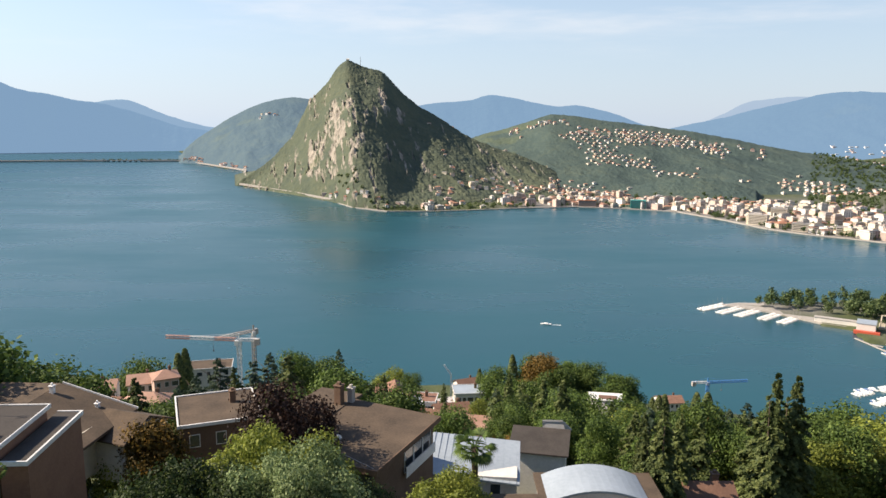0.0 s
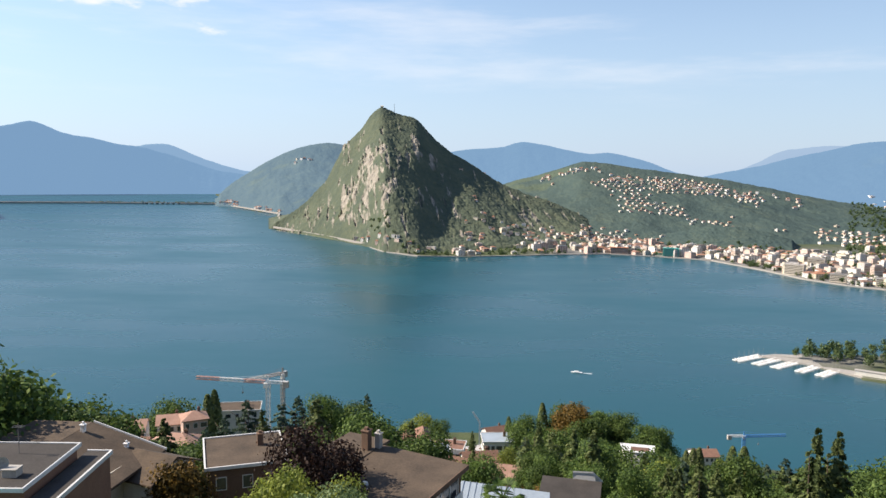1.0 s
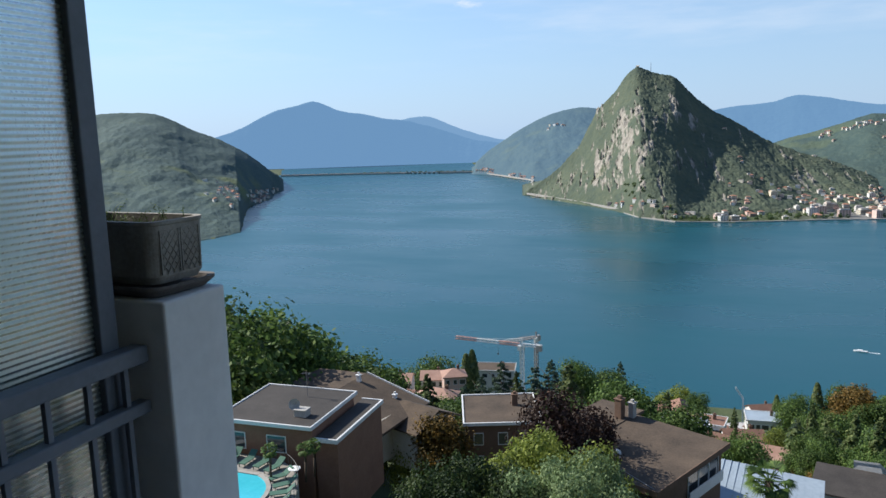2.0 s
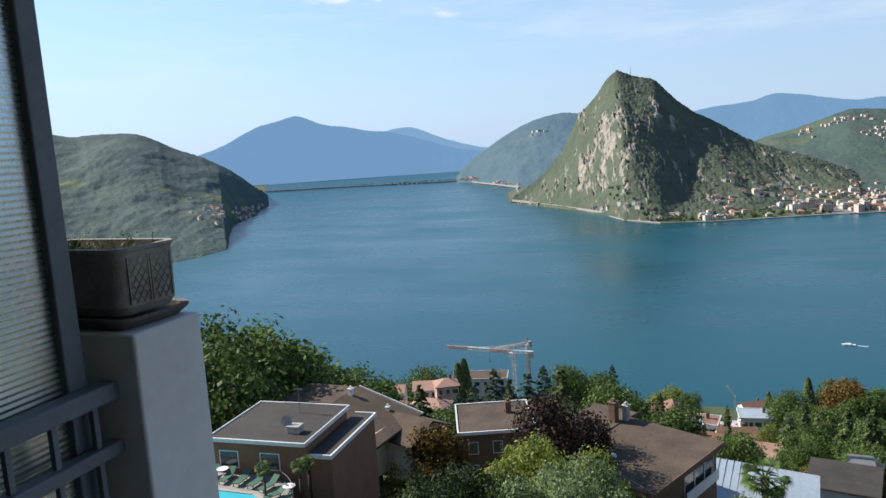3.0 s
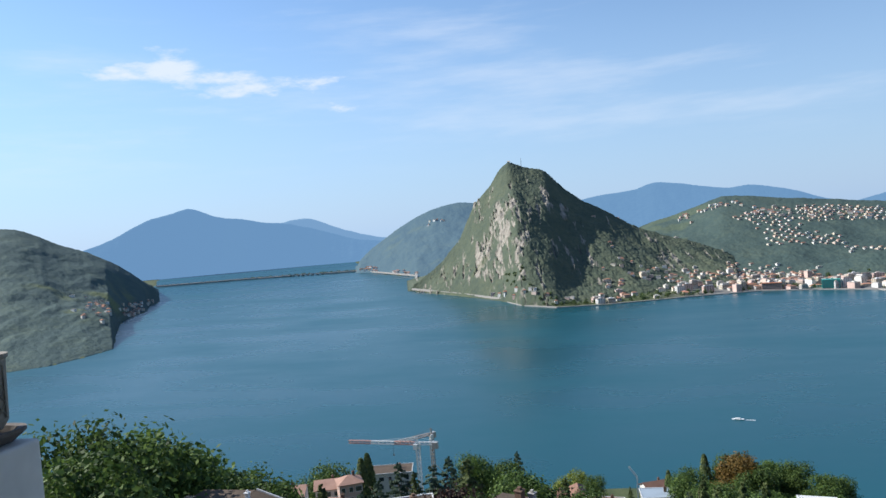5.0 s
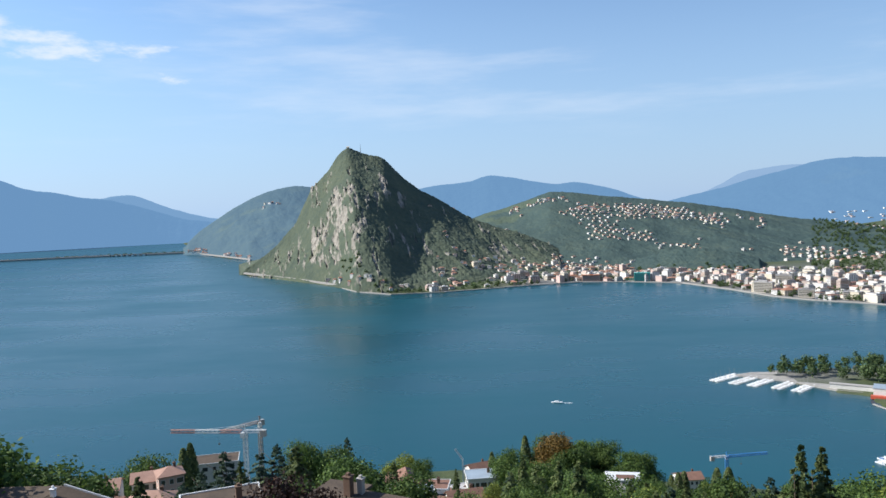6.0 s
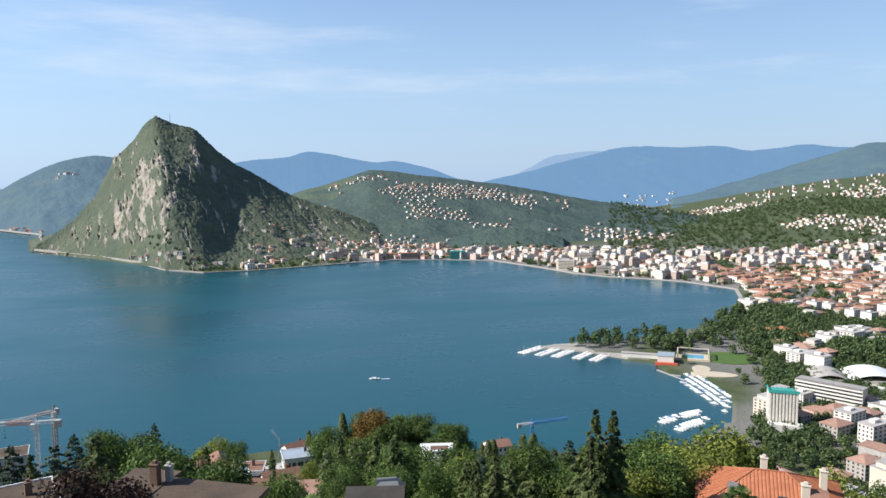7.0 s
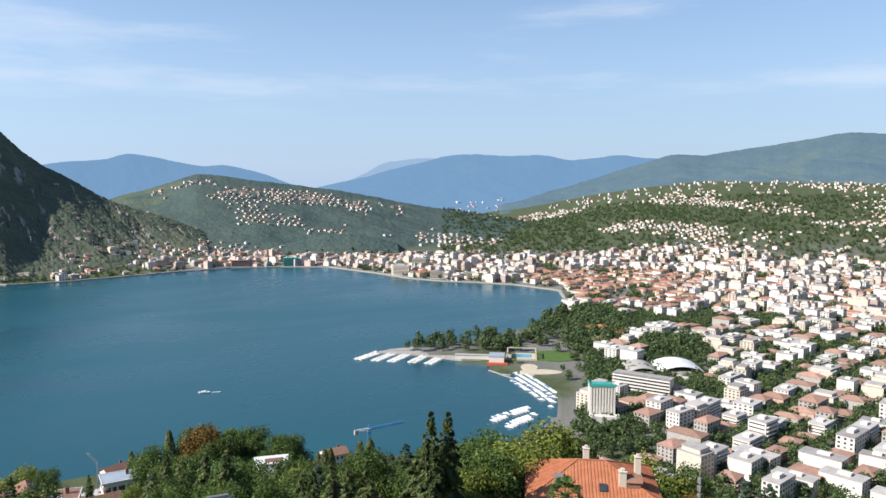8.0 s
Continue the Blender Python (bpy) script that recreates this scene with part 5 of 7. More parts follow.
def tower_crane(az, r, el_jib, mast_mat, jib_mat, label, left, right, jib_turn, rise=0.0, base_z=None):
    x, y = polar(az, r)
    top = EYE_Z + r * math.tan(radians(el_jib))
    base = float(land_z(x, y)[0]) if base_z is None else base_z
    h = top - base
    root = thing("tower_crane", label, "crane", pose(float(x), float(y), base, 0, 0, jib_turn))
    part("mast", lattice(Geo(), (0, 0, -2), (0, 0, h + 1), 1.3, 1.8, bar=0.26), mast_mat, root)
    part("jib", lattice(Geo(), (-1, 0, h + 0.6), (-left, 0, h + 0.9 + rise), 1.1, 1.8, bar=0.24), jib_mat, root)
    part("counter_jib", lattice(Geo(), (0.5, 0, h + 0.6), (right, 0, h + 0.7), 1.0, 1.8, bar=0.22), M_WHITE, root, "white counter-jib")
    softened(part("counterweight", Geo().box(right - 2.2, -0.8, h - 1.4, right, 0.8, h + 1.1), M_CONCRETE, root, "concrete counterweight blocks"), 0.05, 1)
    part("cab", Geo().box(-1.4, -1.5, h - 1.6, 0.2, -0.3, h + 0.4), M_WHITE, root, "white operator's cab")
    part("apex", Geo().beam((0, 0, h + 1), (0, 0, h + 3.2), 0.5).beam((0, 0, h + 3.2), (-left * 0.6, 0, h + 1.4 + rise * 0.6), 0.09).beam((0, 0, h + 3.2), (right, 0, h + 1.2), 0.09), mast_mat, root)
    hook = Geo().beam((-left * 0.35, 0, h + 0.4 + rise * 0.35), (-left * 0.35, 0, h - 4), 0.08).box(-left * 0.35 - 0.3, -0.2, h - 4.6, -left * 0.35 + 0.3, 0.2, h - 4)
    part("hook", hook, M_STEEL, root, "hook on thin cables")


tower_crane(-15.6, 300, -16.35, M_WHITE, M_CRANE, "white tower crane with a red and white jib", 30, 8.5, -5)
tower_crane(-14.5, 345, -15.75, M_STEEL, M_CRANE2, "grey tower crane with a long lattice jib", 19, 2.2, 50, 0.3)
tower_crane(20.3, 440, -18.75, M_BLUE, M_BLUE, "blue tower crane with a white counter-jib", 24, 9.5, 186)


def small_crane():
    x, y = polar(0.75, 330)
    z = float(land_z(x, y)[0])
    root = thing("mobile_crane", "thin white folding crane with an angled boom", "crane", pose(float(x), float(y), z))
    top = EYE_Z + 330 * math.tan(radians(-19.35)) - z
    part("mast", Geo().beam((0, 0, -1), (0, 0, top), 0.55), M_WHITE, root)
    part("boom", lattice(Geo(), (0, 0, top), (-3.2, 0, top + 4.6), 0.6, 1.0, bar=0.16), M_WHITE, root)
    part("tie", Geo().beam((0.6, 0, top - 1.2), (-3.2, 0, top + 4.6), 0.06), M_STEEL, root)


small_crane()


def antenna_mast():
    x, y = polar(45.4, 104)
    z = float(land_z(x, y)[0])
    top = EYE_Z + 104 * math.tan(radians(-20.1)) - z
    root = thing("antenna_mast", "slim dark steel antenna mast among the houses", "mast", pose(float(x), float(y), z))
    part("pole", Geo().tube((0, 0, -0.5), (0, 0, top), 0.14, 0.07, 8), M_STEEL, root)
    for k in range(3):
        part("aerial", Geo().box(-0.16, -0.3, top - 2.6 - 1.1 * k, 0.16, 0.3, top - 1.8 - 1.1 * k).beam((-0.8, 0, top - 2.2 - 1.1 * k), (0.8, 0, top - 2.2 - 1.1 * k), 0.06), M_STEEL, root)


antenna_mast()

# ---- trees and shrubs of the hillside ----
# kind, bearing, distance, elevation of the tip, breadth
GROVE_TERRACE = [
    ("broad2", -40.5, 96, -11.6, 0.9), ("broad2", -37.2, 104, -13.0, 1.0), ("broad", -35.2, 100, -13.7, 1.1), ("broad", -38.8, 80, -14.5, 1.0),
    ("broad", -32.6, 115, -15.4, 1.1), ("broad2", -30.9, 120, -16.0, 1.0), ("broad", -28.4, 112, -17.2, 1.1), ("broad", -26.9, 108, -18.2, 1.0),
    ("broad2", -33.9, 128, -15.4, 1.0),     ("palm", -24.2, 108, -19.9, 1.2), ("broad2", -23.0, 235, -17.0, 1.0), ("cypress", -20.0, 250, -16.9, 0.9), ("cypress", -19.5, 252, -16.6, 0.8),
    ("cedar", -17.2, 190, -17.3, 0.9), ("cedar", -20.2, 120, -19.0, 1.1), ("cedar", -18.9, 165, -18.4, 1.1), ("pine", -16.0, 175, -18.2, 1.0),
]
GROVE_VILLAS = [
    ("rust", -22.6, 82, -21.6, 1.0), ("yellow", -24.4, 84, -22.8, 1.0), ("broad", -20.9, 90, -21.0, 1.0), ("red", -12.6, 62, -19.5, 0.85),
    ("red", -10.4, 66, -21.0, 0.9), ("cedar", -13.4, 210, -17.2, 1.0), ("broad2", -11.2, 215, -17.3, 0.8), ("cedar", -12.2, 190, -17.8, 1.0), ("pine", -12.0, 180, -17.6, 1.3),
    ("cedar", -14.6, 205, -17.7, 1.0), ("cedar", -8.1, 300, -17.2, 0.7), ("broad", -9.2, 250, -18.3, 1.2), ("yellow", -4.0, 300, -19.0, 1.1),
    ("broad2", -2.5, 290, -19.3, 1.0), ("pine", -4.6, 255, -19.3, 0.9), ("cedar", -1.2, 250, -20.4, 0.9), ("pine", 0.2, 265, -20.0, 0.8),
    ("yellow", -6.6, 230, -19.9, 1.1), ("yellow", 1.2, 108, -22.9, 1.0),
]
GROVE_GARDENS = [
    ("silver", -9.4, 43, -25.0, 0.8), ("silver", -11.6, 43, -24.5, 0.8), ("silver", -14.0, 44, -24.9, 0.8), ("bush", -15.9, 44, -25.6, 0.9),
    ("bush", -19.4, 45, -24.4, 0.9), ("bush", -22.4, 45, -24.8, 0.8), ("pine", -21.0, 47, -23.8, 0.8), ("pine", -24.4, 47, -25.0, 0.8),
    ("bushy", -13.0, 49, -23.2, 0.8), ("bushy", -16.2, 50, -23.4, 0.9), ("bushy", -10.4, 48, -23.8, 0.8), ("bushy", -17.9, 50, -24.0, 0.9),
    ("yellow", -14.8, 53, -22.7, 0.8), ("bush", -6.4, 44, -27.2, 0.9), ("bush", -11.0, 40, -27.4, 0.9), ("bush", -16.5, 41, -27.2, 0.9),
    ("bushy", 0.2, 52, -26.2, 1.2), ("bushy", 2.2, 54, -26.4, 1.0),
    ("palm", 2.9, 61, -23.7, 1.1), ("bushy", 7.0, 120, -22.8, 1.2), ("broad2", 4.2, 215, -18.7, 1.0), ("cypress", 5.6, 245, -17.8, 0.9),
    ("cypress", 3.0, 225, -18.9, 0.9), ("broad2", 7.3, 250, -17.8, 1.0),
]
GROVE_KNOLL = [
    ("rust", 7.8, 240, -18.1, 1.3), ("broad2", 9.0, 235, -18.4, 1.1), ("broad2", 10.4, 250, -17.9, 1.0), ("broad2", 11.6, 245, -18.1, 0.9),
    ("broad", 13.4, 235, -19.0, 1.2), ("broad", 14.4, 240, -19.0, 1.1), ("broad2", 5.8, 195, -19.6, 1.1), ("broad2", 7.8, 190, -19.9, 1.1),
    ("broad", 9.6, 195, -20.2, 1.2), ("cedar", 4.4, 180, -20.2, 1.0), ("yellow", 3.4, 170, -21.2, 1.2), ("rust", 8.2, 160, -21.9, 1.0),
    ("pine", 10.6, 165, -21.2, 0.9), ("yellow", 9.8, 150, -22.2, 0.9), ("pine", 15.3, 160, -20.4, 0.8), ("cypress", 16.4, 165, -20.2, 1.0),
    ("cypress", 16.9, 160, -20.0, 1.1), ("cypress", 17.3, 166, -19.9, 1.2),
]
GROVE_SPRUCES = [
    ("cypress", 19.6, 180, -19.5, 1.2), ("cypress", 20.4, 182, -19.4, 1.3), ("spruce", 17.4, 74, -20.6, 1.0), ("spruce", 16.0, 80, -21.4, 0.9),
    ("spruce", 18.6, 78, -21.2, 1.0), ("spruce", 25.1, 84, -17.6, 0.85), ("spruce", 26.4, 86, -17.6, 0.9), ("pine", 23.8, 92, -20.6, 1.0),
    ("cedar", 22.0, 130, -20.2, 1.0), ("cedar", 23.2, 140, -19.6, 0.9), ("pine", 21.4, 150, -20.4, 1.0), ("broad2", 29.0, 120, -18.7, 0.9),
    ("yellow", 31.2, 110, -19.4, 1.2), ("yellow", 33.6, 112, -18.6, 1.2), ("yellow", 32.2, 100, -20.4, 1.2), ("broad", 35.2, 118, -19.1, 1.0),
    ("broad", 30.0, 95, -20.6, 1.1), ("broad", 27.8, 100, -20.4, 1.1),
]
GROVE_TOWN = [
    ("broad", 36.4, 120, -20.0, 0.9), ("yellow", 29.2, 90, -21.8, 1.1), ("yellow", 42.2, 150, -19.8, 1.0), ("broad2", 41.4, 130, -21.2, 1.0),
    ("broad2", 40.4, 140, -21.0, 0.9), ("broad", 44.6, 155, -20.7, 1.0), ("rust", 45.4, 130, -22.4, 1.0), ("cedar", 48.6, 200, -20.6, 1.0),
    ("cedar", 50.2, 210, -20.6, 1.0), ("cedar", 51.2, 190, -21.0, 0.9), ("spruce", 53.4, 70, -19.9, 0.7), ("palm", 35.6, 78, -22.2, 0.9),
    ("yellow", 51.8, 150, -22.2, 1.0), ("broad", 47.4, 130, -22.8, 1.0), ("broad", 55.6, 240, -20.9, 1.0),
]
for kind, az, r, el, lean in GROVE_TERRACE + GROVE_VILLAS + GROVE_GARDENS + GROVE_KNOLL + GROVE_SPRUCES + GROVE_TOWN:
    top_at(kind, az, r, el, lean)
for az, r, size in ((-35.7, 57.6, 0.56), (-33.0, 57.2, 0.55), (-32.3, 57.9, 0.52)):
    plant("palm", az, r, size, z=173.2)

SKY_AZ = [-60, -41, -38, -34, -31, -28, -24, -19, -15, -11, -8, -5, -3, 0, 3, 5, 8, 11, 14, 16, 19, 22, 24, 26, 28, 31, 34, 36, 39, 44, 50, 60]
SKY_EL = [-10, -12, -13.5, -15.5, -16.4, -17.6, -18.3, -18.2, -17.8, -17.6, -17.9, -19.4, -20.0, -20.6, -19.2, -18.8, -18.2, -18.2, -19.2, -20.2, -20, -20.6, -19.6, -18.6, -19, -19.8, -19, -19.6, -20.4, -20.8, -20.8, -20.8]
# places that stay open: bearing, distance, radius
OPEN = [(-31, 63, 11), (-6, 66, 11), (-29, 86, 11), (-23.7, 83, 7), (37.5, 97, 13), (4, 74, 9), (11, 68, 12), (8, 84, 8), (12.9, 205, 12), (-5.2, 262, 13), (-24, 205, 13), (-17.5, 88, 9), (-17.6, 262, 12),
        (0, 180, 12), (2, 285, 12), (10, 160, 8), (-40, 55, 16), (20.8, 78, 6), (46.5, 112, 7), (53, 190, 14), (17.6, 320, 8), (-14.2, 150, 7), (2.3, 215, 9), (1.6, 140, 8)]
open_xy = [(*polar(a, r), rad) for a, r, rad in OPEN]
WOOD_LEAF = {"green": M_LEAF, "yellow": M_LEAF_Y, "rust": M_LEAF_RUST, "needle": M_NEEDLE}
WOOD_OF = {"broad": "green", "broad2": "green", "yellow": "yellow", "rust": "rust", "pine": "needle", "cedar": "needle", "spruce": "needle", "cypress": "needle"}
WOOD_SHAPE = {"round": [broad_crown(1.0, 0.8, 1100, 0.030, 600 + k, 0.06, 13) for k in range(5)],
              "spire": [spire_crown(13, 7.5, 1000, 0.42, 620 + k, 0.05, 0.15, 18) / 13 for k in range(3)],
              "column": [column_crown(9, 1.9, 500, 0.26, 640) / 9]}
woods = {key: [] for key in WOOD_LEAF}


def scatter(kind, az, r, size, lean):
    """Near trees stand as things of their own; those farther down the slope join the woods."""
    if r < 140:
        plant(kind, az, r, size, lean=lean)
        return
    shape = WOOD_SHAPE["column" if kind == "cypress" else "spire" if kind in ("pine", "cedar", "spruce") else "round"]
    v = shape[int(rng.integers(len(shape)))]
    x, y = polar(az, r)
    h, a = size * KIND_HEIGHT[kind], float(rng.uniform(0, 6.283))
    turned = np.stack([v[:, 0] * math.cos(a) - v[:, 1] * math.sin(a), v[:, 0] * math.sin(a) + v[:, 1] * math.cos(a), v[:, 2]], 1)
    woods[WOOD_OF[kind]].append(turned * (h * lean, h * lean, h) + (float(x), float(y), float(land_z(x, y)[0]) - 0.3))


placed = 0
for k in range(7000):
    az, r = float(rng.uniform(-50, 60)), float(rng.uniform(88, 480))
    x, y = polar(az, r)
    if any(math.hypot(x - a, y - b) < rad for a, b, rad in open_xy) or placed >= 620:
        continue
    # no crown in the line of sight to a house that shows
    if any(abs(az - a) < math.degrees(rad / d) and r < d and r > d * 0.78 for a, d, rad in OPEN) and rng.random() < 0.8:
        continue
    kind = str(rng.choice(["broad", "broad2", "pine", "cedar", "yellow", "rust", "cypress", "spruce"], p=[0.33, 0.2, 0.12, 0.1, 0.13, 0.03, 0.05, 0.04]))
    z = float(land_z(x, y)[0])
    limit = (EYE_Z + r * math.tan(radians(float(np.interp(az, SKY_AZ, SKY_EL)) - float(rng.uniform(0.1, 1.9)))) - z) / KIND_HEIGHT[kind]
    size = min(float(rng.uniform(0.6, 1.15)), limit)
    if size < 0.24:
        if limit > 0.12:
            plant("bush", az, r, min(1.3, limit * 3))
            placed += 1
        continue
    scatter(kind, az, r, size, float(rng.uniform(0.9, 1.2)))
    placed += 1

for k in range(420):
    az, r = float(rng.uniform(3.5, 37)), float(rng.uniform(92, 290))
    x, y = polar(az, r)
    if any(math.hypot(x - a, y - b) < rad * 0.8 for a, b, rad in open_xy) or any(abs(az - a) < math.degrees(rad / d) * 0.8 and d * 0.5 < r < d for a, d, rad in OPEN):
        continue
    kind = str(rng.choice(["broad", "broad2", "pine", "cedar", "yellow", "rust", "cypress"], p=[0.28, 0.22, 0.16, 0.12, 0.14, 0.03, 0.05]))
    z = float(land_z(x, y)[0])
    limit = (EYE_Z + r * math.tan(radians(float(np.interp(az, SKY_AZ, SKY_EL)) - float(rng.uniform(0.0, 1.4)))) - z) / KIND_HEIGHT[kind]
    size = min(float(rng.uniform(0.5, 0.9)), limit)
    if size > 0.28:
        scatter(kind, az, r, size, float(rng.uniform(0.8, 1.1)))
for key, crowns in woods.items():
    tagged(new("trees", cards_mesh("trees", np.concatenate(crowns), WOOD_LEAF[key])), {"green": "dense green broadleaf woods on the slope", "yellow": "yellow-green broadleaf trees scattered in the woods",
           "rust": "rusty autumn trees scattered in the woods", "needle": "dark green conifers scattered in the woods"}[key], "trees", kind="stuff")
for k in range(26):
    # more small white houses down the middle of the slope
    az, r = float(rng.uniform(-7.5, 5.0)), float(rng.uniform(125, 330))
    x, y = polar(az, r)
    z = float(land_z(x, y)[0])
    wide = float(rng.uniform(6, 10))
    house("house", ["small white house with a weathered brown roof", "low white flat-roofed house on the slope"][k % 2], pose(float(x), float(y), z, 0, 0, float(rng.uniform(-25, 25))),
          wide, 5.5, float(rng.uniform(2.9, 4.2)), M_WALL_WHITE, [M_ROOF_OLD, M_ROOF_FLAT][k % 2], ["gable", "flat"][k % 2], 1.4, 1, 3, 5.0, chimney=k % 3 == 0, seed=700 + k)

# ---- the town ----
def block_geo(g, w, d, h, floors, roof, seed, wall=0, flat=1, tile=2, glass=3, cell=3.2, base=-3.0):
    """One town building round the origin: body, roof and its windows, in the slots given."""
    q = np.random.default_rng(seed)
    g.box(-w / 2, -d / 2, base, w / 2, d / 2, h, wall)
    if roof == "flat":
        g.box(-w / 2 - 0.3, -d / 2 - 0.3, h, w / 2 + 0.3, d / 2 + 0.3, h + 0.5, flat)
        g.box(-w * 0.18, -d * 0.18, h + 0.5, w * 0.12, d * 0.2, h + 2.6, wall)
    elif roof == "setback":
        g.box(-w / 2 - 0.2, -d / 2 - 0.2, h, w / 2 + 0.2, d / 2 + 0.2, h + 0.3, flat)
        g.box(-w * 0.38, -d * 0.36, h + 0.3, w * 0.38, d * 0.36, h + 3.0, wall)
        g.box(-w * 0.4, -d * 0.39, h + 3.0, w * 0.4, d * 0.39, h + 3.3, flat)
    else:
        g.hip(-w / 2, -d / 2, w / 2, d / 2, h, h + min(w, d) * 0.22, 0.5, tile)
    bands = q.random() < 0.4
    for k in range(floors):
        z = 0.9 + k * (h - 0.4) / floors
        for side in (0, 1, 2):
            span, off = (w, -d / 2 - 0.02) if side == 0 else (d, (-w / 2 if side == 1 else w / 2) + (-0.02 if side == 1 else 0.02))
            if bands:
                cuts = [(-span / 2 + 0.8, span / 2 - 0.8)]
            else:
                n = max(2, int(span / cell))
                cuts = [(-span / 2 + span * (j + 0.28) / n, -span / 2 + span * (j + 0.72) / n) for j in range(n)]
            hh = 1.0 if bands else 1.5
            for a, b in cuts:
                if side == 0:
                    g.add([(a, off, z), (b, off, z), (b, off, z + hh), (a, off, z + hh)], [(0, 1, 2, 3)], glass)
                else:
                    f = (0, 1, 2, 3) if side == 2 else (3, 2, 1, 0)
                    g.add([(off, a, z), (off, b, z), (off, b, z + hh), (off, a, z + hh)], [f], glass)
            if bands and side == 0 and k:
                g.box(-span / 2 + 0.5, off - 1.2, z - 1.0, span / 2 - 0.5, off + 0.04, z - 0.1, wall)


def town_plan():
    """Where buildings stand: bearing-free street grid, thinned by zone."""
    q = np.random.default_rng(12)
    cell = 23.0
    n = int(3600 / cell)
    gx, gy = np.meshgrid(np.arange(-60, n * 1.1), np.arange(0, n * 1.1))
    a = radians(17)
    u = gx * cell + np.floor(gx / 3) * 6
    v = gy * cell + np.floor(gy / 2) * 8
    x = (u * math.cos(a) - v * math.sin(a) + q.normal(0, 1.6, gx.shape)).ravel()
    y = (u * math.sin(a) + v * math.cos(a) + q.normal(0, 1.6, gx.shape)).ravel()
    r, az = np.hypot(x, y), np.degrees(np.arctan2(x, y))
    keep = (r > np.where(az > 37.4, 450, 560)) & (r < 3500) & (az > -8) & (az < 66)
    x, y, r, az = x[keep], y[keep], r[keep], az[keep]
    d = shore_distance(x, y)
    cl = fbm(x, y, 260, 4, 71)
    fine = fbm(x, y, 70, 3, 72)
    p = np.where((r < 1750) & (az > 3), 0.93, 0.0)
    far = smooth(r, 1650, 2200)
    slope = smooth(az, 26, 36)
    p = np.where((r >= 1750) & (az > 24), 0.72 - 0.44 * far - 0.16 * smooth(r, 2300, 3300) + 0.95 * cl * far, p)
    p = np.where((r >= 1750) & (az <= 24) & (az > 3), np.where(r < 1930, 0.85, 0.9 * smooth(cl, 0.30, 0.6)), p)
    p = np.where((az <= 8) & (az > -2), np.where(d < 120 + 22 * az, 0.55 + 0.4 * cl, 0.03), p)
    p = np.where(az <= -2, np.where(d < 22, 0.08, 0.0), p)
    # parks, the lido and the harbour stay free
    park = ((az > 19) & (az < 37.5) & (r > 660) & (r < 985)) | ((az > 33) & (az < 39) & (r > 930) & (r < 1130) & (d < 150))
    park |= (np.abs(az - 38.3) < 1.8) & (r < 625) & (r > 555) | ((az > 41) & (az < 45.6) & (r > 700) & (r < 840)) | ((az > 28) & (az < 36.6) & (r < 690))
    park |= (az > 41.0) & (az < 45.5) & (r > 850) & (r < 930)
    park |= (fine > 0.62) & (r < 1750)
    knoll = (az > 14) & (az < 22.5) & (r > 1930) & (r < 2240)
    p = np.where(park | knoll | (d < 14), 0, p)
    take = q.random(len(x)) < p
    o = np.argsort(r[take])
    return x[take][o], y[take][o], r[take][o], az[take][o], d[take][o]


TX, TY, TR, TA, TD = town_plan()
TZ = land_z(TX, TY)


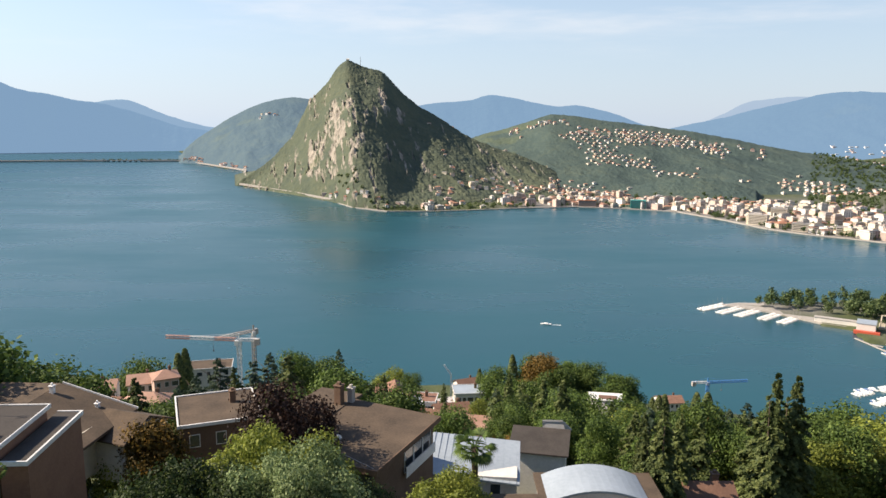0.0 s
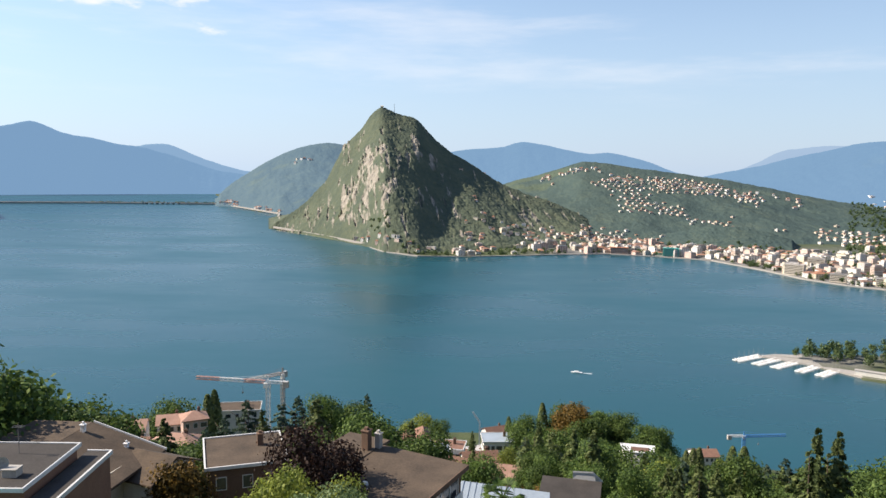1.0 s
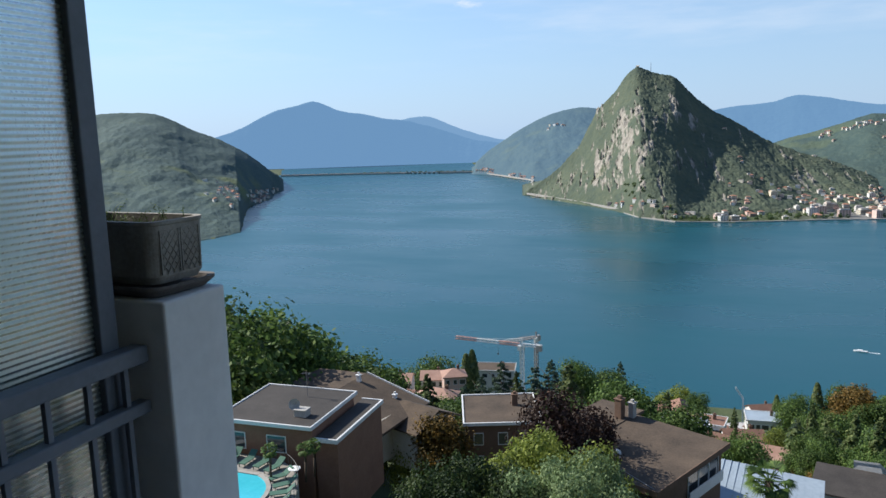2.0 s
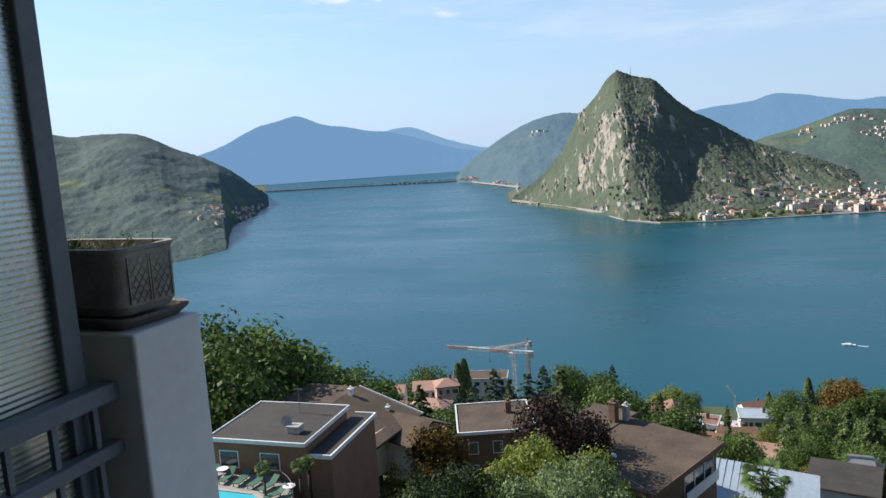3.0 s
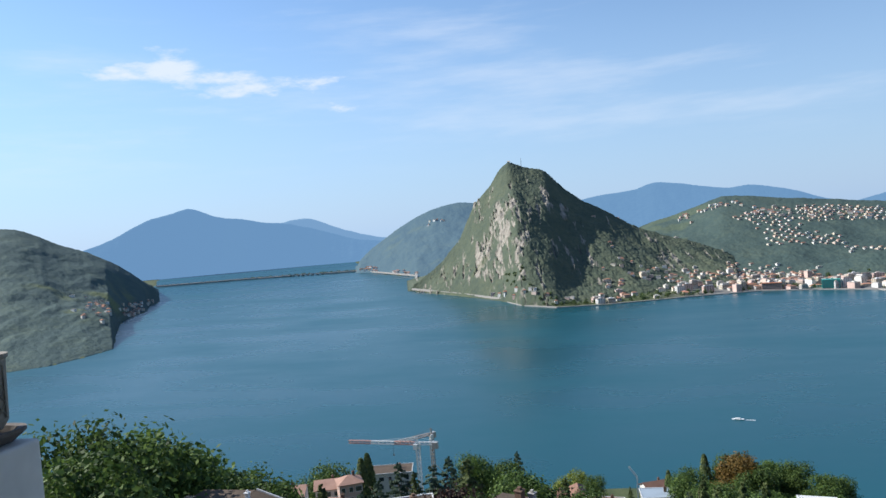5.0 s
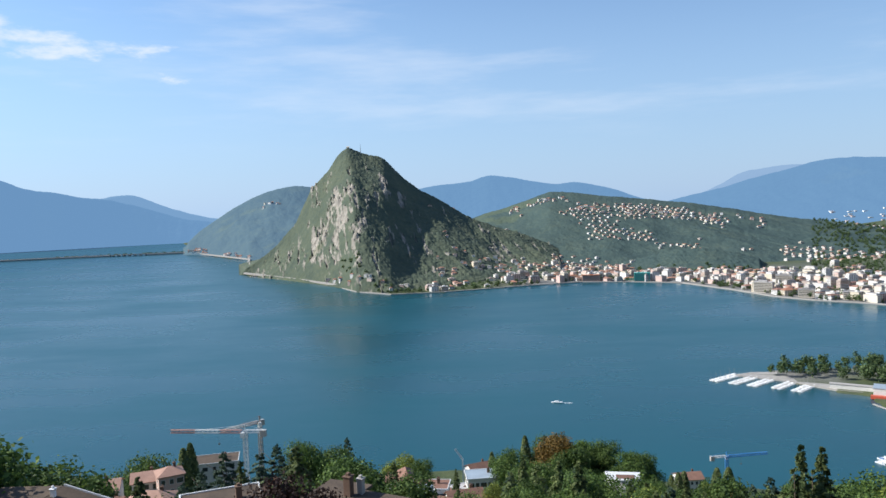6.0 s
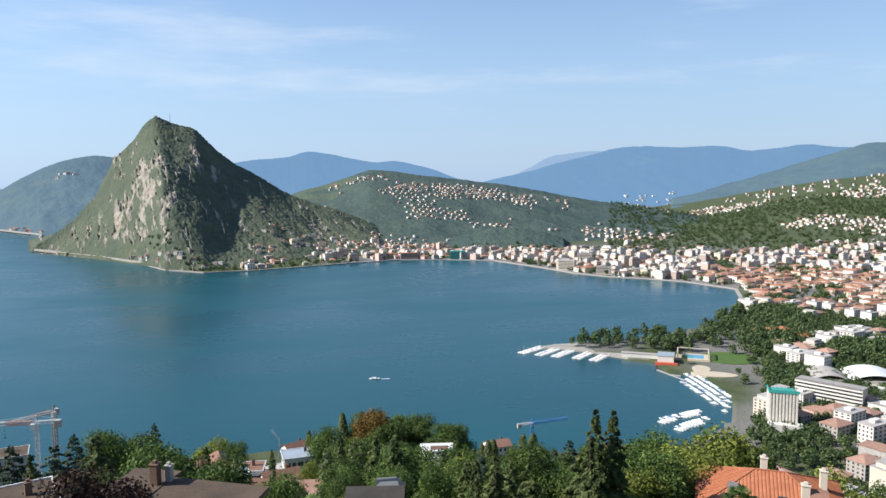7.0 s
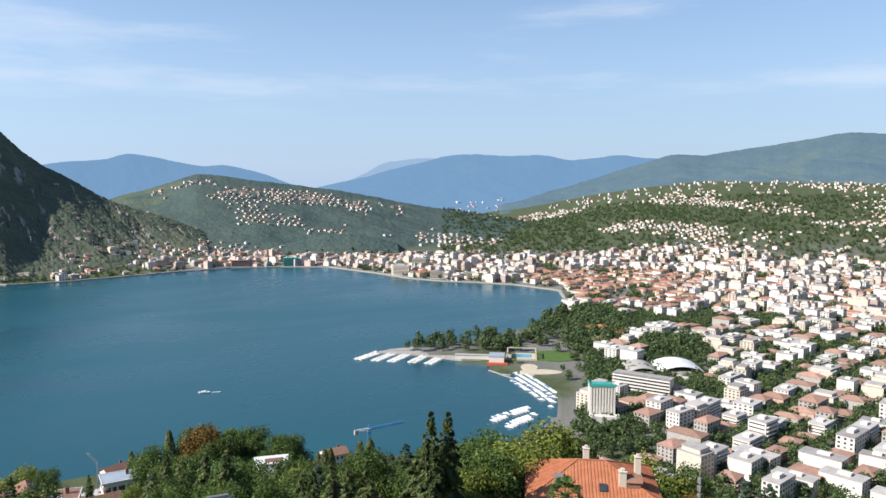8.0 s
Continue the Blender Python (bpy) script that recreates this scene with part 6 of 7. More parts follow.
def town_buildings():
    q = np.random.default_rng(8)
    kinds = []
    wall_of = [M_WALL_WHITE, M_WALL_CREAM, M_WALL_PINK, M_WALL_WHITE, M_CONCRETE]
    word_of = ["white", "cream", "pale pink", "white", "grey concrete"]
    for k in range(15):
        roof = ["flat", "setback", "hip", "flat", "hip"][k % 5]
        floors = [5, 6, 3, 4, 4, 7, 5, 3, 6, 4, 5, 4, 3, 6, 5][k]
        w, d = float(q.uniform(13, 20)), float(q.uniform(11, 15))
        g = Geo()
        block_geo(g, w, d, floors * 3.0, floors, roof, 100 + k)
        body, top = Geo(), Geo()
        for f, s in zip(g.f, g.m):
            t = top if s in (1, 2) else body
            t.add([g.v[i] for i in f], [tuple(range(len(f)))], 1 if s == 3 else 0)
        root = thing("apartment_building", "%s %d-storey apartment building with a %s roof" % (word_of[k % 5], floors, "tiled hipped" if roof == "hip" else "flat grey"), "building", group="town buildings")
        part("wall", body, (wall_of[k % 5], M_CITY_WINDOW), root)
        part("roof", top, M_TOWN_TILE if roof == "hip" else M_ROOF_FLAT, root)
        kinds.append((root, roof))
    used = set()
    n = 300
    for k in range(min(n, len(TX))):
        j = int(q.integers(len(kinds)))
        m = Matrix.LocRotScale((TX[k], TY[k], TZ[k]), Euler((0, 0, radians(17 + 90 * int(q.integers(2)) + float(q.normal(0, 3))))),
                               (float(q.uniform(0.95, 1.5)), float(q.uniform(0.85, 1.2)), float(q.uniform(0.7, 1.1))))
        if j in used:
            first = kinds[j][0].scale
            copy_thing(kinds[j][0], m @ Matrix.Diagonal((1 / first[0], 1 / first[1], 1 / first[2], 1)))
        else:
            kinds[j][0].matrix_world = m
            used.add(j)
    # the rest of the town, too many to count
    stock = []
    for k in range(40):
        g = Geo()
        old = k % 3 == 0
        floors = int(q.integers(2, 4) if old else q.integers(3, 7))
        block_geo(g, float(q.uniform(11, 21)), float(q.uniform(9, 15)), floors * 3.0, floors, "hip" if old else ["flat", "setback"][k % 2], 300 + k, cell=3.8)
        stock.append((np.array(g.v), g.f, np.array(g.m)))
    small = []
    for k in range(12):
        g = Geo()
        block_geo(g, float(q.uniform(9, 14)), float(q.uniform(8, 11)), float(q.uniform(5.5, 8.5)), 2, ["hip", "flat", "hip"][k % 3], 400 + k, cell=3.4, base=-6)
        small.append((np.array(g.v), g.f, np.array(g.m)))
    V, F, S, base = [], [], [], 0
    for k in range(n, len(TX)):
        suburb = TR[k] > 1850 or TA[k] < 4
        old_town = 33 < TA[k] < 44 and 1050 < TR[k] < 1600
        src = small if suburb and (TR[k] > 2000 or q.random() < 0.8) else stock
        j = int(q.integers(len(src)))
        if old_town and src is stock:
            j = int(q.integers(0, 14)) * 3 % 40
        v, f, s = src[j]
        t = radians(17 + 90 * int(q.integers(2)) + float(q.normal(0, 7)))
        c, sn = math.cos(t), math.sin(t)
        sc = q.uniform(0.85, 1.2, 3) * (0.74 if TR[k] > 2000 else 1.0) * (1.15, 1.0, 0.9)
        vv = v * sc
        V.append(np.stack([vv[:, 0] * c - vv[:, 1] * sn + TX[k], vv[:, 0] * sn + vv[:, 1] * c + TY[k], vv[:, 2] + TZ[k]], 1))
        F.extend([tuple(i + base for i in face) for face in f])
        S.append(s)
        base += len(v)
    me = bpy.data.meshes.new("buildings")
    me.from_pydata(np.concatenate(V).tolist(), [], F)
    for m in (M_CITY_WALL, M_CITY_FLAT, M_CITY_TILE, M_CITY_WINDOW):
        me.materials.append(m)
    me.polygons.foreach_set("material_index", np.concatenate(S).astype(np.int32))
    me.update()
    tagged(new("buildings", me), "dense town of pale buildings with tiled and flat roofs", "buildings", kind="stuff")


town_buildings()


def town_trees():
    """Clumps of leaves for street trees, parks and garden woods of the plain and the slopes."""
    q = np.random.default_rng(31)
    n = 60000
    az = np.concatenate([q.uniform(-8, 66, n), q.uniform(36, 66, 16000)])
    r = np.sqrt(np.concatenate([q.uniform(560 ** 2, 3300 ** 2, n), q.uniform(400 ** 2, 1150 ** 2, 16000)]))
    n = len(az)
    x, y = polar(az, r)
    d = shore_distance(x, y)
    cl, fine = fbm(x, y, 260, 4, 71), fbm(x, y, 70, 3, 72)
    park = ((az > 23) & (az < 38.5) & (r > 850) & (r < 990) & (d > 8)) | ((az > 33) & (az < 40) & (r > 930) & (r < 1130) & (d < 150) & (d > 6))
    park |= (az > 41.0) & (az < 45.5) & (r > 850) & (r < 930)
    p = np.where(park, 0.62, 0.34 + 0.6 * smooth(fine, 0.3, 0.7))
    p = np.where((r > 1700), 0.42 - 0.2 * cl, p)
    p = np.where((r > 3200), 0, p)
    p = np.where((az < 26) & (r > 1960), 0, p)
    p = np.where((d < 4) | ((az < 9) & (d > 40 + 12 * np.maximum(az, 0))) | ((r < 575) & (az < 36)), 0, p)
    p = np.where((r < 560) & (az > 36), 0.16, p)
    p = np.where((az < 37) & (r < 850), np.where((az > 30) & (d > 20), 0.10, 0), p)
    p *= 0.8
    # small enough to stay off the roofs
    take = np.nonzero(q.random(n) < p * np.where(park | (r < 1700), 1.0, 0.55))[0][:14000]
    x, y, r, pk = x[take], y[take], r[take], park[take]
    z = land_z(x, y)
    near = np.array([np.min((TX - a) ** 2 + (TY - b) ** 2) for a, b in zip(x, y)]) 
    ok = (near > 8.5 ** 2) | pk
    x, y, z, r, pk = x[ok], y[ok], z[ok], r[ok], pk[ok]
    crowns = [broad_crown(1.0, 0.95, c, s, 500 + k, 0.05, 9) for k, (c, s) in enumerate([(220, 0.085)] * 5)]
    light = [broad_crown(1.0, 0.95, c, s, 520 + k, 0.05, 7) for k, (c, s) in enumerate([(90, 0.13)] * 5)]
    out = []
    for k in range(len(x)):
        src = crowns if r[k] < 1250 else light
        v = src[int(q.integers(5))]
        h = float(q.uniform(7, 12.5) * (1.45 if pk[k] else 1.0))
        w = h * float(q.uniform(0.7, 1.1))
        out.append(v * np.array([w, w, h]) + np.array([x[k], y[k], z[k] - 0.2]))
    ob = new("trees", cards_mesh("trees", np.concatenate(out), M_CITY_LEAF))
    tagged(ob, "green park and street trees among the buildings", "trees", kind="stuff")


town_trees()


def landmarks():
    # slab tower with teal netting on its roof
    x, y = polar(38.2, 612)
    root = thing("office_tower", "pale ribbed concrete tower with teal netting on top", "building", pose(float(x), float(y), 3, 0, 0, -30))
    part("wall", Geo().box(-10, -7, 0, 10, 7, 31), M_WALL_CREAM, root)
    rib = Geo().box(-0.5, -0.35, 7, 0.5, 0.35, 31.6).mesh("rib", M_WALL_WHITE)
    for k in range(9):
        part("rib", rib, M_WALL_WHITE, root).matrix_local = pose(-9.2 + 2.3 * k, -7.1, 0)
    for k in range(6):
        part("rib", rib, M_WALL_WHITE, root).matrix_local = pose(-10.1, -6 + 2.4 * k, 0, 0, 0, 90)
    part("scaffold", Geo().box(-10.6, -7.8, 31.2, 10.6, -7.4, 33.4).box(-10.6, -7.8, 31.2, -10.2, 7.6, 33.4).box(-8, -5, 31, 8, 5, 32.2), M_TEAL, root, "teal netting round the roof")
    posts = Geo()
    for k in range(8):
        posts.tube((-9.5 + 2.7 * k, -4 + (k % 3) * 3, 31), (-9.5 + 2.7 * k, -4 + (k % 3) * 3, 35.5), 0.12, n=5)
    part("roof_posts", posts, M_STEEL, root)
    part("podium", Geo().box(-11, -15, 0, 13, -7.05, 9).box(-13, -12, 0, -11, 6, 6), M_WALL_WHITE, root, "plain white podium block")
    # exhibition halls
    x, y = polar(43.6, 782)
    hall = thing("exhibition_hall", "large hall with a white barrel roof and grey side hall", "hall", pose(float(x), float(y), 3.5, 0, 0, -28))
    part("wall", Geo().box(-22, -20, -2, 22, 20, 8).box(-52, -18, -2, -22.5, 18, 7), M_CONCRETE, hall)
    for x0, x1, y0, y1, z0, rise, mat, nm in ((-22, 22, -20, 20, 8, 5.5, M_WHITE, "white barrel roof"), (-52, -22.6, -18, 18, 7, 4, M_CONCRETE, "grey barrel roof")):
        g = Geo()
        n = 16
        for k in range(n):
            a, b = [(x0 + (x1 - x0) * (k + j) / n, z0 + rise * (1 - (2 * (k + j) / n - 1) ** 2)) for j in (0, 1)]
            g.wedge([(a[0], y0 - 0.5, a[1]), (b[0], y0 - 0.5, b[1]), (b[0], y1 + 0.5, b[1]), (a[0], y1 + 0.5, a[1])], 0.4)
        part("roof", g, mat, hall, nm)
    part("forecourt", Geo().box(-24, -34, -2, 26, -20.2, 5), M_WALL_WHITE, hall, "low white front building")
    # long terraced slab
    x, y = polar(41.2, 690)
    slab = thing("apartment_building", "long white slab with stacked ribbon balconies", "building", pose(float(x), float(y), 3, 0, 0, -60))
    part("wall", Geo().box(-26, -6, 0, 26, 6, 21), M_CITY_PLAIN, slab)
    for k in range(7):
        part("balcony", Geo().box(-26.4, -7.4, 1.8 + 2.9 * k, 26.4, -6.02, 2.9 + 2.9 * k), M_WALL_WHITE, slab)
        part("window_band", Geo().box(-25.6, -6.08, 2.95 + 2.9 * k, 25.6, -6.0, 4.4 + 2.9 * k), M_GLASS_DARK, slab)
    part("roof", Geo().box(-26.4, -6.6, 21, 26.4, 6.4, 21.5), M_ROOF_FLAT, slab)
    # long terracotta building by the park
    x, y = polar(38.0, 945)
    villa = thing("palace", "long apricot building with a terracotta hipped roof", "building", pose(float(x), float(y), 4, 0, 0, -52))
    part("wall", Geo().box(-30, -7, -1, 30, 7, 10).box(-8, -9, -1, 8, 8, 13), M_APRICOT, villa)
    part("roof", Geo().hip(-30, -7, 30, 7, 10, 13, 0.6).hip(-8, -9, 8, 8, 13, 16.5, 0.6), M_ROOF_TILE, villa)
    for k in range(14):
        if abs(-28 + 4.3 * k) > 8.5:
            for z in (2, 6):
                window_on(villa, -28 + 4.3 * k, -7, z, 1.4, 2.2)
    # netted building site on the far quay
    x, y = polar(14.6, 1748)
    site = thing("building_site", "block wrapped in teal scaffold netting on the quay", "building", pose(float(x), float(y), 2.0, 0, 0, -12))
    part("netting", Geo().box(-17, -8, -1, 17, 8, 17), M_TEAL, site)
    pl = Geo()
    for k in range(9):
        pl.beam((-17 + 4.25 * k, -8.3, 0), (-17 + 4.25 * k, -8.3, 18.5), 0.25)
    for k in range(6):
        pl.beam((-17, -8.3, 1 + 3 * k), (17, -8.3, 1 + 3 * k), 0.2)
    part("scaffold", pl, M_STEEL, site)
    x, y = polar(10.9, 1752)
    red = thing("hotel", "long salmon hotel block on the quay", "building", pose(float(x), float(y), 2.0, 0, 0, -8))
    part("wall", Geo().box(-20, -7, -1, 20, 7, 12.5), M_WALL_PINK, red)
    part("roof", Geo().box(-20.5, -7.5, 12.5, 20.5, 7.5, 13.4), M_ROOF_TILE, red)
    for k in range(4):
        part("window_band", Geo().box(-19, -7.1, 1.5 + 2.9 * k, 19, -7, 2.8 + 2.9 * k), M_GLASS_DARK, red)
    # big pale blocks on the promenade
    for az, r, w, h, turn, lab in ((22.9, 1545, 34, 19, -38, "large pale hotel block on the promenade"), (25.6, 1490, 26, 13, -30, "white block on the lake promenade"), (28.4, 1475, 30, 12, -28, "long cream block on the lake promenade"), (24.2, 1640, 30, 22, -28, "large pale apartment block above the promenade")):
        x, y = polar(az, r)
        b = thing("hotel", lab, "building", pose(float(x), float(y), 2.5, 0, 0, turn))
        part("wall", Geo().box(-w / 2, -8, -1, w / 2, 8, h), M_WALL_CREAM, b)
        part("roof", Geo().box(-w / 2 - 0.5, -8.5, h, w / 2 + 0.5, 8.5, h + 0.7).box(-w / 4, -4, h + 0.7, w / 5, 4, h + 3), M_ROOF_FLAT, b)
        for k in range(int(h / 3)):
            part("window_band", Geo().box(-w / 2 + 1, -8.1, 1.4 + 2.9 * k, w / 2 - 1, -8, 2.7 + 2.9 * k), M_CITY_WINDOW, b)


M_CITY_PLAIN = surface("grey_white_render", (0.5, 0.48, 0.45), (0.62, 0.60, 0.57), 0.3, 0.9, 0.2, 0.01)
M_APRICOT = surface("apricot_render", (0.55, 0.34, 0.20), (0.68, 0.44, 0.27), 0.3, 0.9, 0.2, 0.01)
landmarks()

# ---- on and by the lake ----
def causeway():
    root = thing("causeway", "long low stone causeway with bridge openings across the lake", "causeway")
    pts = [polar(a, r) for a, r in ((-33.4, 3830), (-30, 3770), (-27.4, 3720), (-24, 3650), (-21.5, 3600), (-19.2, 3560), (-17.9, 3520))]
    deck, rail = Geo(), Geo()
    pier = Geo().box(-3, -10, -6, 3, 10, 5).mesh("pier", M_CONCRETE)
    for k, ((x0, y0), (x1, y1)) in enumerate(zip(pts[:-1], pts[1:])):
        if k != 3:
            deck.beam((x0, y0, 2), (x1, y1, 2), 26, 9)
        else:
            deck.beam((x0, y0, 5.6), (x1, y1, 5.6), 24, 2.2)
            for j in range(7):
                t = (j + 0.5) / 7
                part("pier", pier, M_CONCRETE, root).matrix_local = pose(x0 + (x1 - x0) * t, y0 + (y1 - y0) * t, 0)
        rail.beam((x0, y0 - 11, 8), (x1, y1 - 11, 8), 1.0, 1.6)
    part("embankment", deck, M_STONE, root)
    part("parapet", rail, M_CONCRETE, root)
    q = np.random.default_rng(2)
    out = []
    for k in range(70):
        u = float(q.uniform(0.25, 1)) ** 0.8 * 5.99
        i, f = int(u), u - int(u)
        x, y = np.array(pts[i]) * (1 - f) + np.array(pts[i + 1]) * f
        h = float(q.uniform(4, 8))
        out.append(broad_crown(h, h * 2.2, 90, 1.3, 900 + k, -0.4, 8) + np.array([x + q.uniform(-8, 8), y + q.uniform(4, 10), 5.5]))
    tagged(new("trees", cards_mesh("trees", np.concatenate(out), M_CITY_LEAF)), "row of trees along the causeway", "trees", kind="stuff")


def boat_geo(g, x, y, turn, length, beam, cabin=True):
    c, s = math.cos(turn), math.sin(turn)
    prof = [(-0.5, 0.42), (-0.1, 0.5), (0.25, 0.4), (0.5, 0.0)]
    top = [(u * length, v * beam) for u, v in prof] + [(u * length, -v * beam) for u, v in reversed(prof[:-1])]
    n = len(top)
    hi = [(x + u * c - v * s, y + u * s + v * c, 0.9 + 0.25 * (u / length)) for u, v in top]
    lo = [(x + u * c * 0.9 - v * s * 0.7, y + u * s * 0.9 + v * c * 0.7, -0.25) for u, v in top]
    g.add(hi + lo, [tuple(range(n - 1, -1, -1)), *[(k, (k + 1) % n, n + (k + 1) % n, n + k) for k in range(n)]])
    if cabin:
        a, b = length * 0.22, beam * 0.32
        pts = [(-a, -b), (a, -b * 0.8), (a, b * 0.8), (-a, b)]
        base = [(x + u * c - v * s, y + u * s + v * c, 0.95) for u, v in pts]
        roof = [(x + u * 0.8 * c - v * 0.85 * s, y + u * 0.8 * s + v * 0.85 * c, 1.75) for u, v in pts]
        g.add(base + roof, [(4, 5, 6, 7), (0, 1, 5, 4), (1, 2, 6, 5), (2, 3, 7, 6), (3, 0, 4, 7)])


def harbour():
    q = np.random.default_rng(77)
    # outer harbour: floating jetties with a row of boats on each side
    starts = [(19.45, 824), (20.75, 816), (22.0, 811), (23.6, 806), (24.9, 800)]
    ends = [(21.1, 858), (22.3, 853), (23.4, 847), (24.7, 838), (25.9, 831)]
    meshes = []
    for k in range(6):
        g = Geo()
        boat_geo(g, 0, 0, 0, 4.4 + k * 0.25, 1.6 + 0.08 * k, k % 3 != 1)
        meshes.append(g.mesh("hull", M_WHITE))
    mast_mesh = Geo().tube((0.3, 0, 0.9), (0.3, 0, 9.5), 0.09, 0.05, 5).beam((0.3, 0, 2.0), (-2.8, 0, 2.1), 0.12).mesh("mast", M_CONCRETE)
    made = 0
    for (a0, r0), (a1, r1) in zip(starts, ends):
        p, e = np.array(polar(a0, r0)), np.array(polar(a1, r1))
        dirn = (e - p) / np.linalg.norm(e - p)
        j = thing("jetty", "narrow floating jetty with moored boats", "jetty", group="harbour jetties")
        part("deck", Geo().beam((*p, 0.35), (*e, 0.35), 1.8, 0.6), M_CONCRETE, j)
        ang = math.atan2(dirn[1], dirn[0])
        n = int(np.linalg.norm(e - p) / 2.6)
        for k in range(n):
            for side in (-1, 1):
                c = p + dirn * (k + 0.5) * 2.6 + np.array([-dirn[1], dirn[0]]) * side * 3.0
                b = thing("boat", "small white moored motor boat" if k % 3 else "white sailing boat with a bare mast", "boat", pose(float(c[0]), float(c[1]), 0, 0, 0, math.degrees(ang) + 90 * side), group="moored boats")
                part("hull", meshes[int(q.integers(6))], M_WHITE, b)
                if k % 3 == 0:
                    part("mast", mast_mesh, M_CONCRETE, b)
                made += 1
    g = Geo()
    def moored(a0, r0, a1, r1, rows, count, depth):
        """Boats side by side in rows that step back from the water's edge."""
        for row in range(rows):
            for k in range(count):
                if q.random() < 0.12:
                    continue
                u = k / (count - 1)
                az, r = a0 + (a1 - a0) * u + 0.1 * row, r0 + (r1 - r0) * u + depth * row
                x, y = polar(az, r)
                if shore_distance(np.array([x]), np.array([y]))[0] < 2:
                    boat_geo(g, float(x), float(y), radians(118 if row % 2 else 298) + float(q.normal(0, 0.08)), float(q.uniform(5.5, 8.5)), float(q.uniform(1.7, 2.3)))
    moored(31.5, 735, 34.4, 655, 4, 17, 15.0)
    moored(30.0, 610, 32.5, 640, 2, 12, 9.0)
    moored(31.0, 592, 33.0, 622, 2, 10, 9.0)
    tagged(new("boats", g.mesh("boats", M_BOAT)), "crowded white boats in the inner harbour", "boats", kind="stuff")
    quay = Geo()
    pts = [(20.9, 853), (24.4, 838), (27.5, 813), (29.0, 812), (29.2, 845), (25, 885), (22, 868)]
    quay.wedge([(*map(float, polar(a, r)), 1.6) for a, r in reversed(pts)], 2.6)
    tagged(new("pavement", quay.mesh("pavement", M_STONE)), "pale stone harbour mole", "quay", kind="structure")
    for az, r, az2, r2 in ((29.6, 775, 31.6, 742), (30.6, 760, 31.3, 757)):
        j = thing("jetty", "thin grey bathing jetty", "jetty", group="harbour jetties")
        part("deck", Geo().beam((*map(float, polar(az, r)), 0.5), (*map(float, polar(az2, r2)), 0.5), 2.2, 0.5), M_CONCRETE, j)
    # lido: bath house, pool and beach
    x, y = polar(30.2, 806)
    lido = thing("bath_house", "low lakeside bath house with pale blue glazed roof", "building", pose(float(x), float(y), 1.6, 0, 0, -32))
    part("wall", Geo().box(-8, -9, -1, 8, 9, 8).box(-46, 9.5, -1, -8.1, 15, 4.5), M_WALL_WHITE, lido)
    part("roof", Geo().box(-8.4, -9.4, 8, 8.4, 9.4, 8.6), M_ROOF_BLUE, lido)
    part("wing_roof", Geo().box(-46.5, 9, 4.5, -8.1, 15.5, 5.0), M_CONCRETE, lido)
    part("steps", Geo().box(-10, -14, -1, 12, -9.2, 2.0), M_RED, lido, "red sun deck")
    x, y = polar(32.1, 828)
    pool = thing("swimming_pool", "rectangular blue lido pool with pale surround", "pool", pose(float(x), float(y), 4.0, 0, 0, -32))
    part("surround", Geo().box(-17, -13, -4, 17, 13, 0), M_SAND, pool, "pale paved surround")
    part("basin", Geo().box(-11, -8, -0.2, 11, 8, 0.06), M_LIDO, pool)
    for x0 in (-15.5, 15.5):
        part("side_beam", Geo().beam((x0, -12, 6.2), (x0, 12, 6.2), 1.2, 0.8), M_SAND, pool)
        for k in range(6):
            part("column", Geo().box(x0 - 0.4, -11.6 + 4.6 * k, 0, x0 + 0.4, -10.8 + 4.6 * k, 5.8), M_SAND, pool)
    part("end_beam", Geo().beam((-14.8, 12, 6.2), (14.8, 12, 6.2), 1.2, 0.8), M_SAND, pool)
    for az, r, w, d, mat, name, lab in ((33.6, 768, 22, 10, M_SAND, "beach", "pale sand beach"), (34.6, 838, 30, 26, M_LAWN, "lawn", "mown green lawn beside the lido"), (32.7, 786, 9, 13, M_SAND, "beach", "pale sand beach")):
        x, y = polar(az, r)
        z = float(land_z(x, y)[0])
        g = Geo()
        g.wedge([(w * math.cos(t), d * math.sin(t), 0.5) for t in np.linspace(0, 2 * math.pi, 18)[:-1]], 4)
        ob = tagged(new(name, g.mesh(name, mat)), lab, name, kind="structure")
        ob.matrix_world = pose(float(x), float(y), z, 0, 0, -30)
    # boat under way with its wake
    x, y = polar(8.1, 725)
    b = thing("motor_boat", "white motor boat crossing the open lake", "boat", pose(float(x), float(y), 0, 0, 0, 168))
    g = Geo()
    boat_geo(g, 0, 0, 0, 11, 3.4)
    part("hull", g, M_WHITE, b)
    w = Geo()
    for s in (-1, 1):
        w.add([(-5, 0.4 * s, 0.05), (-15, 1.4 * s, 0.05), (-15, 0.5 * s, 0.05), (-5, -0.2 * s, 0.05)], [(0, 1, 2, 3) if s > 0 else (3, 2, 1, 0)])
    part("wake", w, M_FOAM, b, "thin white wake")
    # promenade wall
    prom = Geo()
    line = [polar(a, r) for a, r in SHORE[20:36]]
    for (x0, y0), (x1, y1) in zip(line[:-1], line[1:]):
        prom.beam((x0, y0, 0.6), (x1, y1, 0.6), 5.0, 2.6)
    tagged(new("trim", prom.mesh("trim", M_STONE)), "pale stone promenade wall along the shore", "quay", kind="structure")
    # foot of the mountain: shore road
    road = Geo()
    for (a0, r0), (a1, r1) in zip(SHORE[35:39], SHORE[36:40]):
        road.beam((*polar(a0, r0 + 12), 5.5), (*polar(a1, r1 + 12), 5.5), 7.0, 5.0)
